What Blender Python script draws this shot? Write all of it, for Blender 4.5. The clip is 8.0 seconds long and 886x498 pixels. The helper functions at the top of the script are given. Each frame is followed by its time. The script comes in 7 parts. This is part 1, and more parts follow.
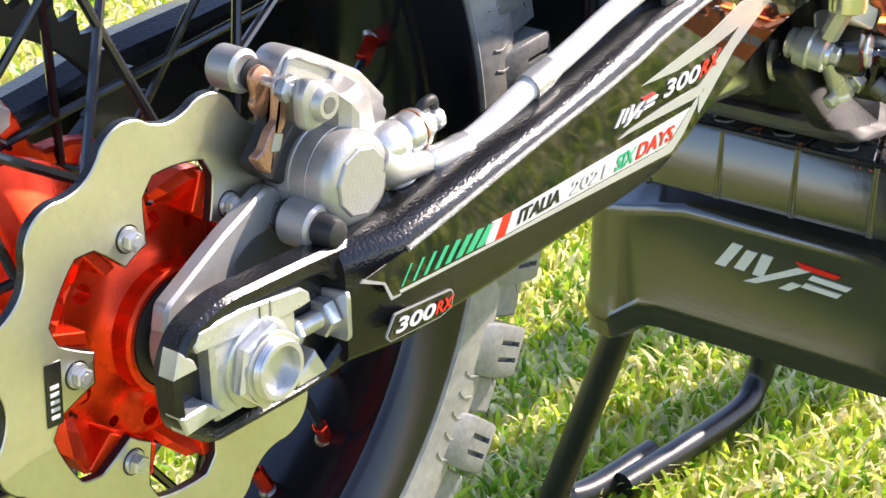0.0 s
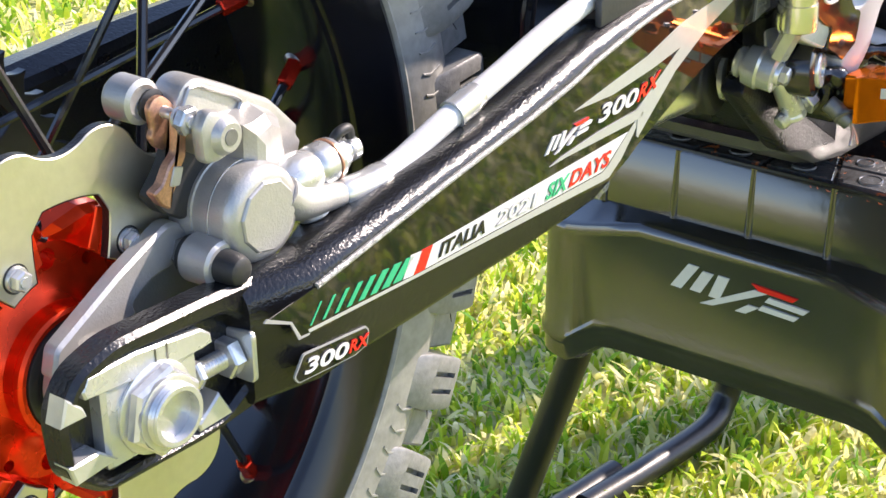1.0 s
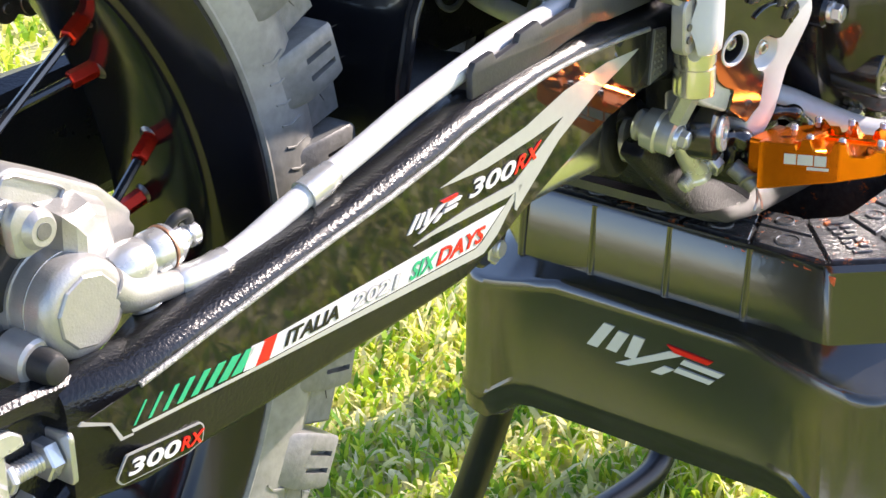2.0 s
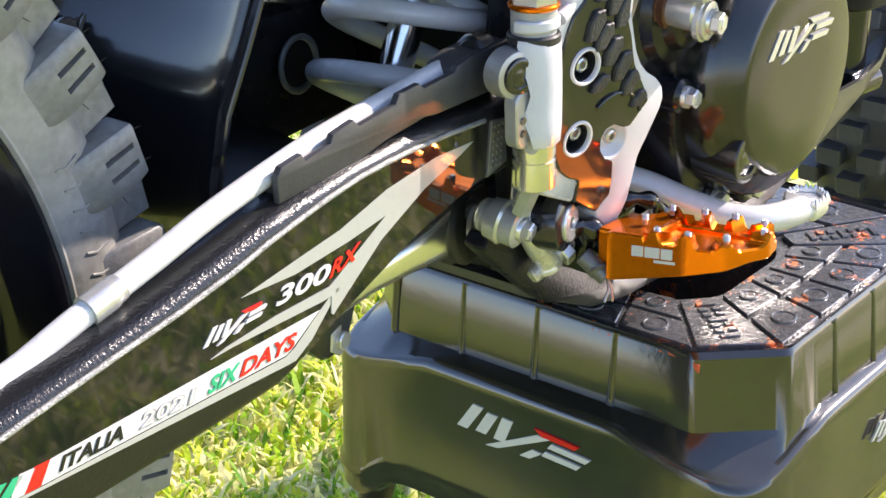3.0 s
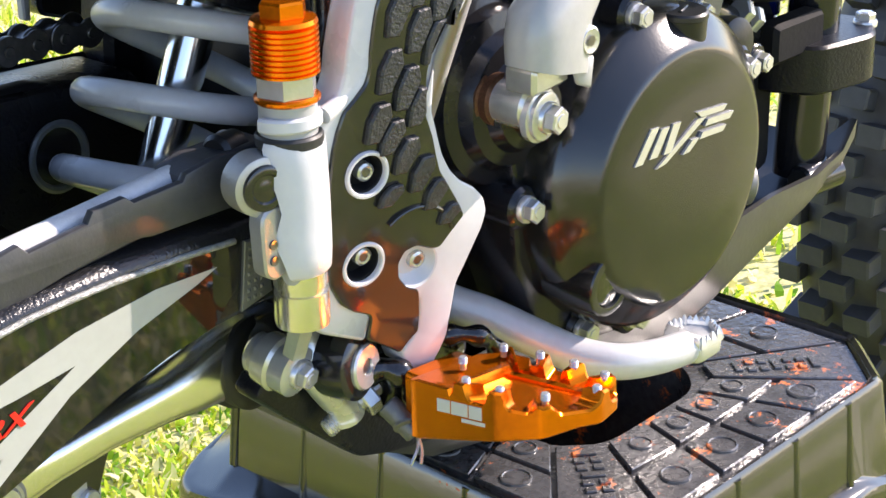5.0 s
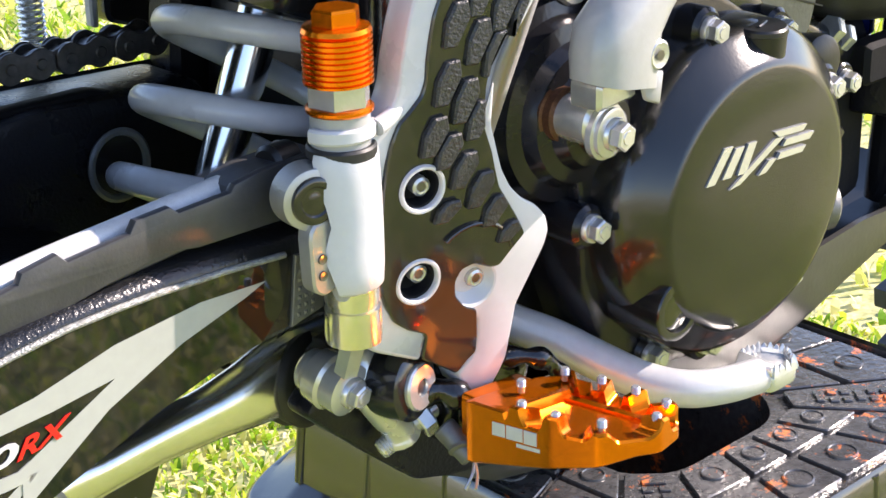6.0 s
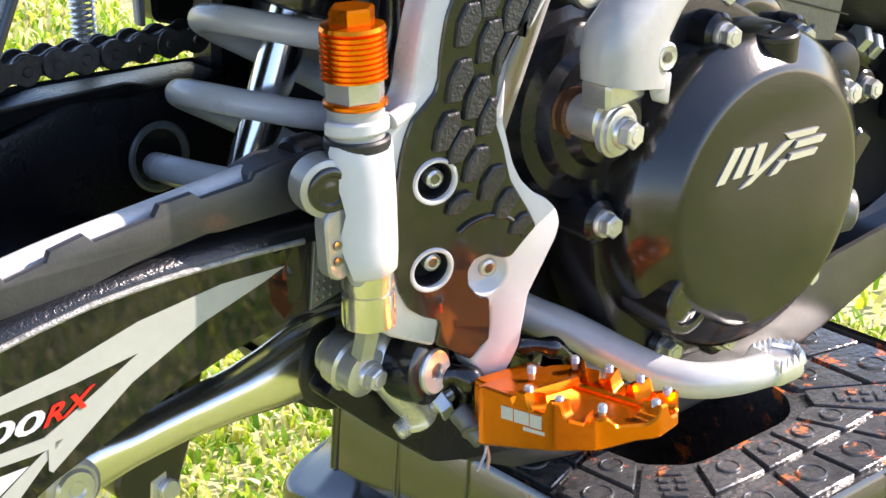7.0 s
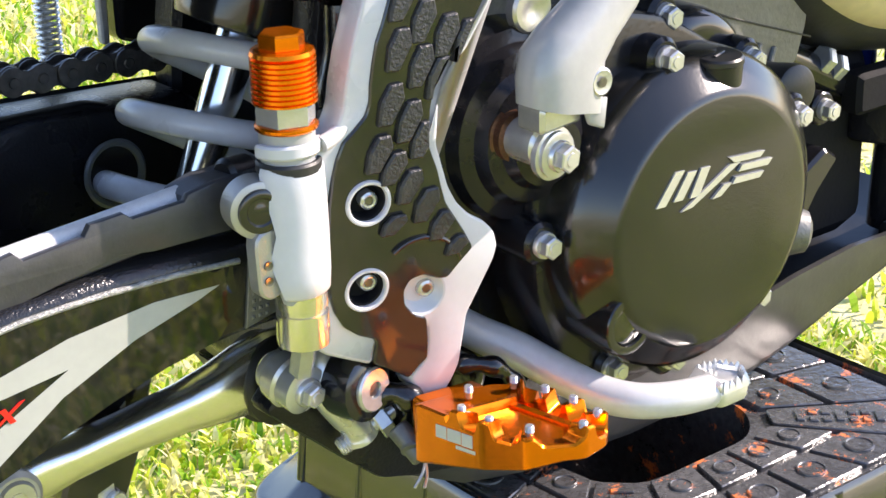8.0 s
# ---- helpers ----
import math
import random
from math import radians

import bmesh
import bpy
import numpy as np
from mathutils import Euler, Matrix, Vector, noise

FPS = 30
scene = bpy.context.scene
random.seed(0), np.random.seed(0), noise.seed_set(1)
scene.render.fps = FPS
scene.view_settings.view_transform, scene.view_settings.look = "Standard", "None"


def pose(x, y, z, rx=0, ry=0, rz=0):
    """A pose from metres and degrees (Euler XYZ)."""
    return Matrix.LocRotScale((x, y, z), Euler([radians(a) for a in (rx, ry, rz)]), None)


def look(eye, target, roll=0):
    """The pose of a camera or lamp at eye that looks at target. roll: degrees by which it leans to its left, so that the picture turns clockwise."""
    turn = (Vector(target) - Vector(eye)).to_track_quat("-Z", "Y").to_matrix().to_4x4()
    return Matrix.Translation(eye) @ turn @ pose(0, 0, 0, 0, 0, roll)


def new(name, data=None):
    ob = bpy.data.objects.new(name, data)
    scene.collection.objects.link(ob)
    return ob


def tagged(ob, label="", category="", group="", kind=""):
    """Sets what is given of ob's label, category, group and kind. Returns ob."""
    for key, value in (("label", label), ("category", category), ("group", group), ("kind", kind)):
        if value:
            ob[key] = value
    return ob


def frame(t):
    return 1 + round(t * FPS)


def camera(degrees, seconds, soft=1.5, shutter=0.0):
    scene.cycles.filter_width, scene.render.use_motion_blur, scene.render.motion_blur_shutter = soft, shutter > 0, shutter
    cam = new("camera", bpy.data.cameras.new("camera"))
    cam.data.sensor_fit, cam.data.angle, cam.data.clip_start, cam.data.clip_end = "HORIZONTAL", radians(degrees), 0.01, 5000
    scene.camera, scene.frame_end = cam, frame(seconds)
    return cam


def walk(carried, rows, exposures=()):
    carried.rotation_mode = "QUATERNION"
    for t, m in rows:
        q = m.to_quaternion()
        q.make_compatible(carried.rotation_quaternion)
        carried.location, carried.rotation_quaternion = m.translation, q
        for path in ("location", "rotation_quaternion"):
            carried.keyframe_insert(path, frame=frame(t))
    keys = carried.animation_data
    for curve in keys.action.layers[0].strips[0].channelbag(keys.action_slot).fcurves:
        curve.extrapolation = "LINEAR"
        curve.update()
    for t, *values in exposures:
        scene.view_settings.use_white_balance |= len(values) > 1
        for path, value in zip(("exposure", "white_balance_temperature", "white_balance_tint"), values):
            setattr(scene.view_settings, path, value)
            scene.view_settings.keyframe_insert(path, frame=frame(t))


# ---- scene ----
cam = camera(27.9, 8.0)
PATH = [
    (0, (-0.376, -0.579, 0.865), (1.05, 0.544, 0.025), -1.2),
    (0.5, (-0.349, -0.583, 0.866), (1.077, 0.539, 0.025), -1.2),
    (1, (-0.326, -0.586, 0.865), (1.1, 0.537, 0.024), -1.2),
    (1.2, (-0.311, -0.584, 0.864), (1.114, 0.537, 0.018), -0.9),
    (2.3, (-0.224, -0.626, 0.891), (1.196, 0.511, 0.059), -1.2),
    (2.5, (-0.208, -0.631, 0.896), (1.217, 0.501, 0.066), -1.0),
    (3, (-0.157, -0.656, 0.91), (1.267, 0.48, 0.086), -0.9),
    (3.5, (-0.099, -0.679, 0.921), (1.318, 0.469, 0.101), -0.9),
    (4, (-0.036, -0.68, 0.909), (1.367, 0.491, 0.096), -1.0),
    (4.5, (0.037, -0.671, 0.895), (1.416, 0.534, 0.092), -1.1),
    (4.7, (0.067, -0.662, 0.882), (1.437, 0.561, 0.089), -1.1),
    (5.8, (0.138, -0.644, 0.86), (1.42, 0.689, 0.099), -1.4),
    (6, (0.135, -0.654, 0.859), (1.4, 0.696, 0.101), -1.4),
    (6.5, (0.126, -0.683, 0.858), (1.352, 0.708, 0.11), -1.5),
    (7, (0.134, -0.703, 0.863), (1.329, 0.718, 0.12), -1.5),
    (7.5, (0.148, -0.72, 0.87), (1.317, 0.725, 0.13), -1.5),
    (8, (0.169, -0.742, 0.873), (1.319, 0.718, 0.135), -1.6),
]
walk(cam, [(t, look(eye, target, roll)) for t, eye, target, roll in PATH], [(0, 1.45, 6800, 21), (8, 1.45, 6800, 21)])

# ---- world, sun, exposure ----
SUN_FROM = Vector((1.29, -0.58, 1.0)).normalized()
world = bpy.data.worlds.new("world")
scene.world = world
world.use_nodes = True
sky = world.node_tree.nodes.new("ShaderNodeTexSky")
sky.sky_type, sky.sun_disc = "NISHITA", False
sky.sun_elevation = math.asin(SUN_FROM.z)
sky.ozone_density, sky.dust_density = 3.0, 0.5
sky.sun_rotation = math.atan2(SUN_FROM.x, SUN_FROM.y)
world.node_tree.links.new(sky.outputs[0], world.node_tree.nodes["Background"].inputs[0])
world.node_tree.nodes["Background"].inputs[1].default_value = 0.15
sun = new("sun", bpy.data.lights.new("sun", "SUN"))
sun.data.energy, sun.data.angle, sun.data.color = 3.5, radians(0.5), (1.0, 0.925, 0.82)
sun.matrix_world = look(SUN_FROM * 5, (0, 0, 0))


# ---- materials ----
def mat(name, color, rough=0.5, metal=0.0, coat=0.0, var=0.15, scale=30.0, bump=0.0, bscale=300.0, ior=1.5, dark=None, spec=None):
    """Principled material with colour variation at two scales and a fine bump, in object space."""
    ma = bpy.data.materials.new(name)
    ma.use_nodes = True
    nt = ma.node_tree
    bs = nt.nodes["Principled BSDF"]
    geo = nt.nodes.new("ShaderNodeTexCoord")
    n1, n2 = nt.nodes.new("ShaderNodeTexNoise"), nt.nodes.new("ShaderNodeTexNoise")
    n1.inputs["Scale"].default_value, n2.inputs["Scale"].default_value = scale, scale * 7.3
    n1.inputs["Detail"].default_value = n2.inputs["Detail"].default_value = 4
    add = nt.nodes.new("ShaderNodeMath")
    add.operation = "MULTIPLY_ADD"
    add.inputs[1].default_value = 0.5
    half = nt.nodes.new("ShaderNodeMath")
    half.operation = "MULTIPLY"
    half.inputs[1].default_value = 0.5
    ramp = nt.nodes.new("ShaderNodeMix")
    ramp.data_type = "RGBA"
    lo = dark or tuple(c * (1 - var) for c in color)
    hi = tuple(min(1, c * (1 + var)) for c in color)
    ramp.inputs["A"].default_value, ramp.inputs["B"].default_value = (*lo, 1), (*hi, 1)
    sharp = nt.nodes.new("ShaderNodeMapRange")
    sharp.inputs["From Min"].default_value, sharp.inputs["From Max"].default_value = 0.35, 0.65
    L = nt.links.new
    L(geo.outputs["Object"], n1.inputs["Vector"]), L(geo.outputs["Object"], n2.inputs["Vector"])
    L(n2.outputs["Fac"], half.inputs[0]), L(n1.outputs["Fac"], add.inputs[0]), L(half.outputs[0], add.inputs[2])
    L(add.outputs[0], sharp.inputs["Value"]), L(sharp.outputs[0], ramp.inputs["Factor"])
    L(ramp.outputs["Result"], bs.inputs["Base Color"])
    rr = nt.nodes.new("ShaderNodeMapRange")
    rr.inputs["To Min"].default_value, rr.inputs["To Max"].default_value = max(0.02, rough * 0.82), min(1, rough * 1.2)
    L(n1.outputs["Fac"], rr.inputs["Value"]), L(rr.outputs[0], bs.inputs["Roughness"])
    bs.inputs["Metallic"].default_value, bs.inputs["Coat Weight"].default_value = metal, coat
    bs.inputs["Coat Roughness"].default_value, bs.inputs["IOR"].default_value = 0.06, ior
    if spec is not None:
        bs.inputs["Specular IOR Level"].default_value = spec
    if bump:
        nb, bu = nt.nodes.new("ShaderNodeTexNoise"), nt.nodes.new("ShaderNodeBump")
        nb.inputs["Scale"].default_value, nb.inputs["Detail"].default_value = bscale, 3
        bu.inputs["Strength"].default_value, bu.inputs["Distance"].default_value = bump, 0.001
        L(geo.outputs["Object"], nb.inputs["Vector"]), L(nb.outputs["Fac"], bu.inputs["Height"]), L(bu.outputs[0], bs.inputs["Normal"])
    return ma


def scuffed(ma, color, lo, hi, scale):
    """Worn transfer marks of another colour, in patches of their own shape."""
    nt = ma.node_tree
    bs, co = nt.nodes["Principled BSDF"], nt.nodes.new("ShaderNodeTexCoord")
    n1, mx, mr = nt.nodes.new("ShaderNodeTexNoise"), nt.nodes.new("ShaderNodeMix"), nt.nodes.new("ShaderNodeMapRange")
    n1.inputs["Scale"].default_value, n1.inputs["Detail"].default_value, n1.inputs["Roughness"].default_value = scale, 6, 0.7
    mr.inputs["From Min"].default_value, mr.inputs["From Max"].default_value = lo, hi
    mx.data_type = "RGBA"
    mx.inputs["B"].default_value = (*color, 1)
    old = bs.inputs["Base Color"].links[0].from_socket
    nt.links.new(co.outputs["Object"], n1.inputs["Vector"]), nt.links.new(n1.outputs["Fac"], mr.inputs["Value"])
    nt.links.new(mr.outputs[0], mx.inputs["Factor"]), nt.links.new(old, mx.inputs["A"]), nt.links.new(mx.outputs["Result"], bs.inputs["Base Color"])


M = {}
M["black_paint"] = mat("black gloss paint", (0.008, 0.008, 0.009), 0.22, coat=0.3, bump=0.16, bscale=700)
M["black_rough"] = mat("textured black powder coat", (0.012, 0.012, 0.013), 0.33, bump=0.5, bscale=900)
M["black_plastic"] = mat("black plastic", (0.009, 0.009, 0.01), 0.36, bump=0.1, bscale=500)
M["stand_plastic"] = mat("satin black moulded plastic", (0.022, 0.021, 0.016), 0.15, bump=0.06, bscale=250, var=0.2, scale=14, ior=1.85)
M["deck_plastic"] = mat("scuffed glossy black plastic", (0.06, 0.06, 0.062), 0.22, bump=0.5, bscale=260, var=0.4, ior=1.85)
scuffed(M["deck_plastic"], (0.75, 0.2, 0.05), 0.585, 0.64, 42)
M["rubber"] = mat("tyre rubber", (0.25, 0.247, 0.225), 0.42, bump=0.15, bscale=300, var=0.25, scale=22, ior=1.6)
M["knob_rubber"] = mat("dusty tread rubber", (0.2, 0.2, 0.19), 0.38, bump=0.2, bscale=500, var=0.25, ior=1.6)
# Copy of the tyre rubber with the front wheel's shade put into its colour.
M["shaded_rubber"] = mat("tyre rubber darkened for shade", (0.05, 0.05, 0.052), 0.5, bump=0.15, bscale=400, var=0.15, scale=22)
M["soft_black"] = mat("soft black rubber", (0.02, 0.02, 0.02), 0.5, bump=0.2)
M["alu"] = mat("satin cast aluminium", (0.44, 0.43, 0.41), 0.36, metal=0.55, bump=0.18, bscale=900, var=0.06)
M["alu_bright"] = mat("machined aluminium", (0.6, 0.6, 0.58), 0.26, metal=0.65, bump=0.1, bscale=600, var=0.06)
M["disc_steel"] = mat("brushed steel disc", (0.66, 0.63, 0.52), 0.36, metal=0.9, bump=0.08, bscale=500, var=0.05)
M["zinc"] = mat("zinc-plated steel", (0.6, 0.6, 0.6), 0.25, metal=0.7, bump=0.12, bscale=600, var=0.1)
M["chrome"] = mat("polished chrome", (0.75, 0.75, 0.76), 0.16, metal=1.0, var=0.03)
M["dark_steel"] = mat("oiled dark steel", (0.2, 0.19, 0.18), 0.32, metal=0.9, bump=0.2, var=0.3)
M["copper"] = mat("rusty copper-toned steel", (0.55, 0.30, 0.2), 0.4, metal=0.8, bump=0.2, var=0.25, scale=120)
M["rusty"] = mat("rust-stained dark steel", (0.1, 0.045, 0.025), 0.4, metal=0.5, bump=0.3, var=0.5, scale=90)
M["red_anod"] = mat("red anodised aluminium", (0.62, 0.03, 0.012), 0.24, metal=0.85, var=0.12, bump=0.08)
M["hub_red"] = mat("orange-red anodised aluminium", (0.95, 0.05, 0.008), 0.27, metal=0.72, var=0.15, bump=0.05)
M["orange"] = mat("orange anodised aluminium", (0.92, 0.215, 0.004), 0.2, metal=0.85, var=0.1, bump=0.08)
M["white"] = mat("white plastic", (0.56, 0.56, 0.58), 0.28, var=0.03, bump=0.06)
M["grey_white"] = mat("light grey painted steel", (0.36, 0.36, 0.355), 0.3, coat=0.3, var=0.05, bump=0.08)
M["pedal_silver"] = mat("silver pedal paint", (0.52, 0.52, 0.51), 0.3, metal=0.15, coat=0.2, var=0.06, bump=0.1)
M["spring_paint"] = mat("white-grey spring paint", (0.6, 0.61, 0.62), 0.28, coat=0.3, var=0.05, bump=0.05)
M["hose"] = mat("clear-sleeved braided hose", (0.6, 0.6, 0.59), 0.32, coat=0.15, var=0.1, scale=300, bump=0.2, bscale=900)
M["inlay"] = mat("glossy dark inlay plastic", (0.02, 0.019, 0.017), 0.12, coat=0.5, var=0.1)
M["grip"] = mat("pebbled black grip rubber", (0.03, 0.03, 0.031), 0.42, bump=0.9, bscale=650)
M["cover"] = mat("satin black engine paint", (0.012, 0.012, 0.011), 0.17, bump=0.05, bscale=500, var=0.2, ior=1.65)
scuffed(M["cover"], (0.35, 0.35, 0.32), 0.735, 0.75, 260)
M["casting"] = mat("black engine casting", (0.011, 0.011, 0.013), 0.2, bump=0.12, bscale=350, spec=0.4)
M["engine_grey"] = mat("dull grey engine casting", (0.16, 0.16, 0.15), 0.45, metal=0.5, bump=0.4, bscale=300)
M["sticker_black"] = mat("glossy black decal film", (0.01, 0.01, 0.009), 0.03, coat=0.1, var=0.2)
M["decal_white"] = mat("white decal", (0.58, 0.58, 0.57), 0.25, coat=0.2, var=0.03)
M["decal_grey"] = mat("pale grey decal", (0.36, 0.37, 0.34), 0.25, coat=0.3, var=0.04)
M["decal_line"] = mat("grey decal outline", (0.3, 0.3, 0.29), 0.3, var=0.04)
M["decal_green"] = mat("green decal", (0.01, 0.36, 0.17), 0.25, coat=0.3, var=0.05)
M["decal_red"] = mat("red decal", (0.7, 0.015, 0.012), 0.25, coat=0.3, var=0.05)
M["decal_black"] = mat("black decal", (0.012, 0.012, 0.012), 0.25, var=0.05)
M["guide_plastic"] = mat("satin dark grey plastic", (0.045, 0.045, 0.048), 0.36, bump=0.12, bscale=600)
M["skid"] = mat("satin dark grey moulded plastic", (0.05, 0.049, 0.047), 0.3, bump=0.08, bscale=300, var=0.2, scale=14, ior=1.6)
M["arm_paint"] = mat("glossy black textured paint", (0.01, 0.01, 0.011), 0.2, bump=0.4, bscale=620)
M["scratch"] = mat("orange paint transfer", (0.55, 0.09, 0.03), 0.5, var=0.3, scale=400)
M["polished"] = mat("polished aluminium", (0.74, 0.73, 0.7), 0.22, metal=0.95, bump=0.06, bscale=500, var=0.05)
M["bead"] = mat("pale speckled edge", (0.3, 0.3, 0.285), 0.35, metal=0.3, bump=0.9, bscale=900, var=0.5, scale=400)
M["frame_black"] = mat("semi-gloss black frame paint", (0.011, 0.011, 0.014), 0.28, bump=0.35, bscale=500, spec=0.3)
M["rim_black"] = mat("gloss black anodising", (0.007, 0.007, 0.009), 0.15, spec=0.5, bump=0.03, bscale=120)
M["matt_black"] = mat("matt black rubber", (0.008, 0.008, 0.009), 0.7, bump=0.2, spec=0.15)
M["soil"] = mat("lawn thatch", (0.6, 0.53, 0.28), 0.9, bump=1.0, bscale=90, var=0.25, scale=16, dark=(0.25, 0.27, 0.09))
M["black_gloss"] = mat("smooth gloss black", (0.013, 0.013, 0.015), 0.16, coat=0.3, bump=0.05, bscale=120)
M["glass_dark"] = mat("dark glass", (0.02, 0.02, 0.012), 0.04, coat=0.8, var=0.1)
M["cream_pipe"] = mat("cream enamelled pipe", (0.62, 0.5, 0.27), 0.3, coat=0.3, var=0.12, scale=16, bump=0.1)
M["tail_pipe"] = mat("glossy brown-black enamel", (0.03, 0.017, 0.012), 0.18, coat=0.4, var=0.3, scale=12)
M["blue_anod"] = mat("blue anodised fitting", (0.02, 0.05, 0.3), 0.25, metal=0.7, var=0.1)
M["oily"] = mat("oily black paint", (0.006, 0.005, 0.005), 0.14, coat=0.4, bump=1.0, bscale=170, var=0.3)
M["resin"] = mat("translucent grey rubber", (0.16, 0.17, 0.18), 0.35, var=0.1)


def blade_mat():
    ma = mat("grass", (0.24, 0.33, 0.045), 0.6, var=0.3, spec=0.25)
    nt = ma.node_tree
    bs = nt.nodes["Principled BSDF"]
    geo, ramp = nt.nodes.new("ShaderNodeNewGeometry"), nt.nodes.new("ShaderNodeValToRGB")
    stops = [(0.0, (0.11, 0.29, 0.025)), (0.22, (0.32, 0.52, 0.04)), (0.5, (0.66, 0.74, 0.06)), (0.64, (0.82, 0.76, 0.28)), (1.0, (0.94, 0.87, 0.6))]
    for k, (p, c) in enumerate(stops):
        e = ramp.color_ramp.elements[k] if k < 2 else ramp.color_ramp.elements.new(p)
        e.position, e.color = p, (*c, 1)
    nt.links.new(geo.outputs["Random Per Island"], ramp.inputs[0])
    nt.links.new(ramp.outputs[0], bs.inputs["Base Color"])
    tr, mx = nt.nodes.new("ShaderNodeBsdfTranslucent"), nt.nodes.new("ShaderNodeMixShader")
    nt.links.new(ramp.outputs[0], tr.inputs[0])
    mx.inputs[0].default_value = 0.55
    nt.links.new(bs.outputs[0], mx.inputs[1]), nt.links.new(tr.outputs[0], mx.inputs[2])
    nt.links.new(mx.outputs[0], nt.nodes["Material Output"].inputs[0])
    return ma


M["grass"] = blade_mat()


# ---- mesh helpers ----
def link(name, bm, material, parent=None, label="", smooth=35):
    bmesh.ops.recalc_face_normals(bm, faces=bm.faces)
    me = bpy.data.meshes.new(name)
    bm.to_mesh(me)
    bm.free()
    me.materials.append(M[material])
    me.shade_smooth()
    me.set_sharp_from_angle(angle=radians(smooth))
    ob = new(name, me)
    if parent is not None:
        ob.parent = parent
    if label:
        ob["label"] = label
    return ob


def part(name, bm, material, parent, label="", smooth=35):
    return link(name, bm, material, parent, label, smooth)


def ring(bm, pts):
    return [bm.verts.new(p) for p in pts]


def skin(bm, rings, close=True, caps=True):
    """Faces between successive rings of equal length."""
    n = len(rings[0])
    for a, b in zip(rings, rings[1:]):
        for k in range(n if close else n - 1):
            j = (k + 1) % n
            bm.faces.new((a[k], a[j], b[j], b[k]))
    if caps:
        bm.faces.new(rings[0]), bm.faces.new(rings[-1])
    return bm


def basis(axis):
    w = Vector(axis).normalized()
    u = w.cross(Vector((0, 0, 1)) if abs(w.z) < 0.9 else Vector((1, 0, 0))).normalized()
    return u, w.cross(u), w


def lathe(bm, origin, axis, profile, seg=32, a0=0.0, caps=True):
    """Turns (distance along the axis, radius) pairs about an axis."""
    o, (u, v, w) = Vector(origin), basis(axis)
    rings = []
    for d, r in profile:
        rings.append(ring(bm, [o + w * d + (u * math.cos(a0 + 2 * math.pi * k / seg) + v * math.sin(a0 + 2 * math.pi * k / seg)) * r for k in range(seg)]))
    return skin(bm, rings, True, caps)


def rod(bm, p, q, r, seg=16, r2=None, bev=0.0):
    p, q = Vector(p), Vector(q)
    d, r2 = (q - p).length, r if r2 is None else r2
    prof = [(0, r), (d, r2)] if not bev else [(0, r - bev), (bev, r), (d - bev, r2), (d, r2 - bev)]
    return lathe(bm, p, q - p, prof, seg)


def hexa(bm, p, q, r, bev=0.0008, a0=0.0):
    """Hexagonal prism of circumradius r with chamfered ends."""
    return lathe(bm, p, Vector(q) - Vector(p), [(0, r - bev), (bev, r), ((Vector(q) - Vector(p)).length - bev, r), ((Vector(q) - Vector(p)).length, r - bev)], 6, a0)


def spline(pts, n=8):
    """Catmull-Rom through the points."""
    P = [Vector(p) for p in pts]
    P = [2 * P[0] - P[1]] + P + [2 * P[-1] - P[-2]]
    out = []
    for k in range(1, len(P) - 2):
        for s in range(n):
            t = s / n
            a, b, c, d = P[k - 1], P[k], P[k + 1], P[k + 2]
            out.append(0.5 * (2 * b + (c - a) * t + (2 * a - 5 * b + 4 * c - d) * t * t + (3 * b - a - 3 * c + d) * t ** 3))
    return out + [P[-2]]


def sweep(bm, path, radius, seg=14, flat=1.0, up=None, caps=True):
    """A tube along a path; radius is a number or a function of 0..1."""
    P = [Vector(p) for p in path]
    rings, n, u = [], len(P), None
    for k, p in enumerate(P):
        w = (P[min(k + 1, n - 1)] - P[max(k - 1, 0)]).normalized()
        if u is None:
            u = w.cross(Vector(up) if up else Vector((0, 0, 1)) if abs(w.z) < 0.9 else Vector((1, 0, 0))).normalized()
        u = (u - w * u.dot(w)).normalized()
        v = w.cross(u)
        r = radius(k / (n - 1)) if callable(radius) else radius
        rings.append(ring(bm, [p + (u * math.cos(2 * math.pi * j / seg) + v * math.sin(2 * math.pi * j / seg) * flat) * r for j in range(seg)]))
    return skin(bm, rings, True, caps)


def inset2(poly, d):
    """The closed 2D polygon moved inwards by d."""
    n, out = len(poly), []
    area = sum(poly[k][0] * poly[(k + 1) % n][1] - poly[(k + 1) % n][0] * poly[k][1] for k in range(n))
    s = 1 if area > 0 else -1
    for k in range(n):
        a, b, c = Vector(poly[k - 1]), Vector(poly[k]), Vector(poly[(k + 1) % n])
        e, f = (b - a).normalized(), (c - b).normalized()
        n1, n2 = Vector((-e.y, e.x)) * s, Vector((-f.y, f.x)) * s
        m = n1 + n2
        m = m / max(0.35, m.dot(n1)) if m.length > 1e-6 else n1
        out.append(tuple(b + m * d))
    return out


def place(axis, u, v, d):
    return {"y": (u, d, v), "x": (d, u, v), "z": (u, v, d)}[axis]


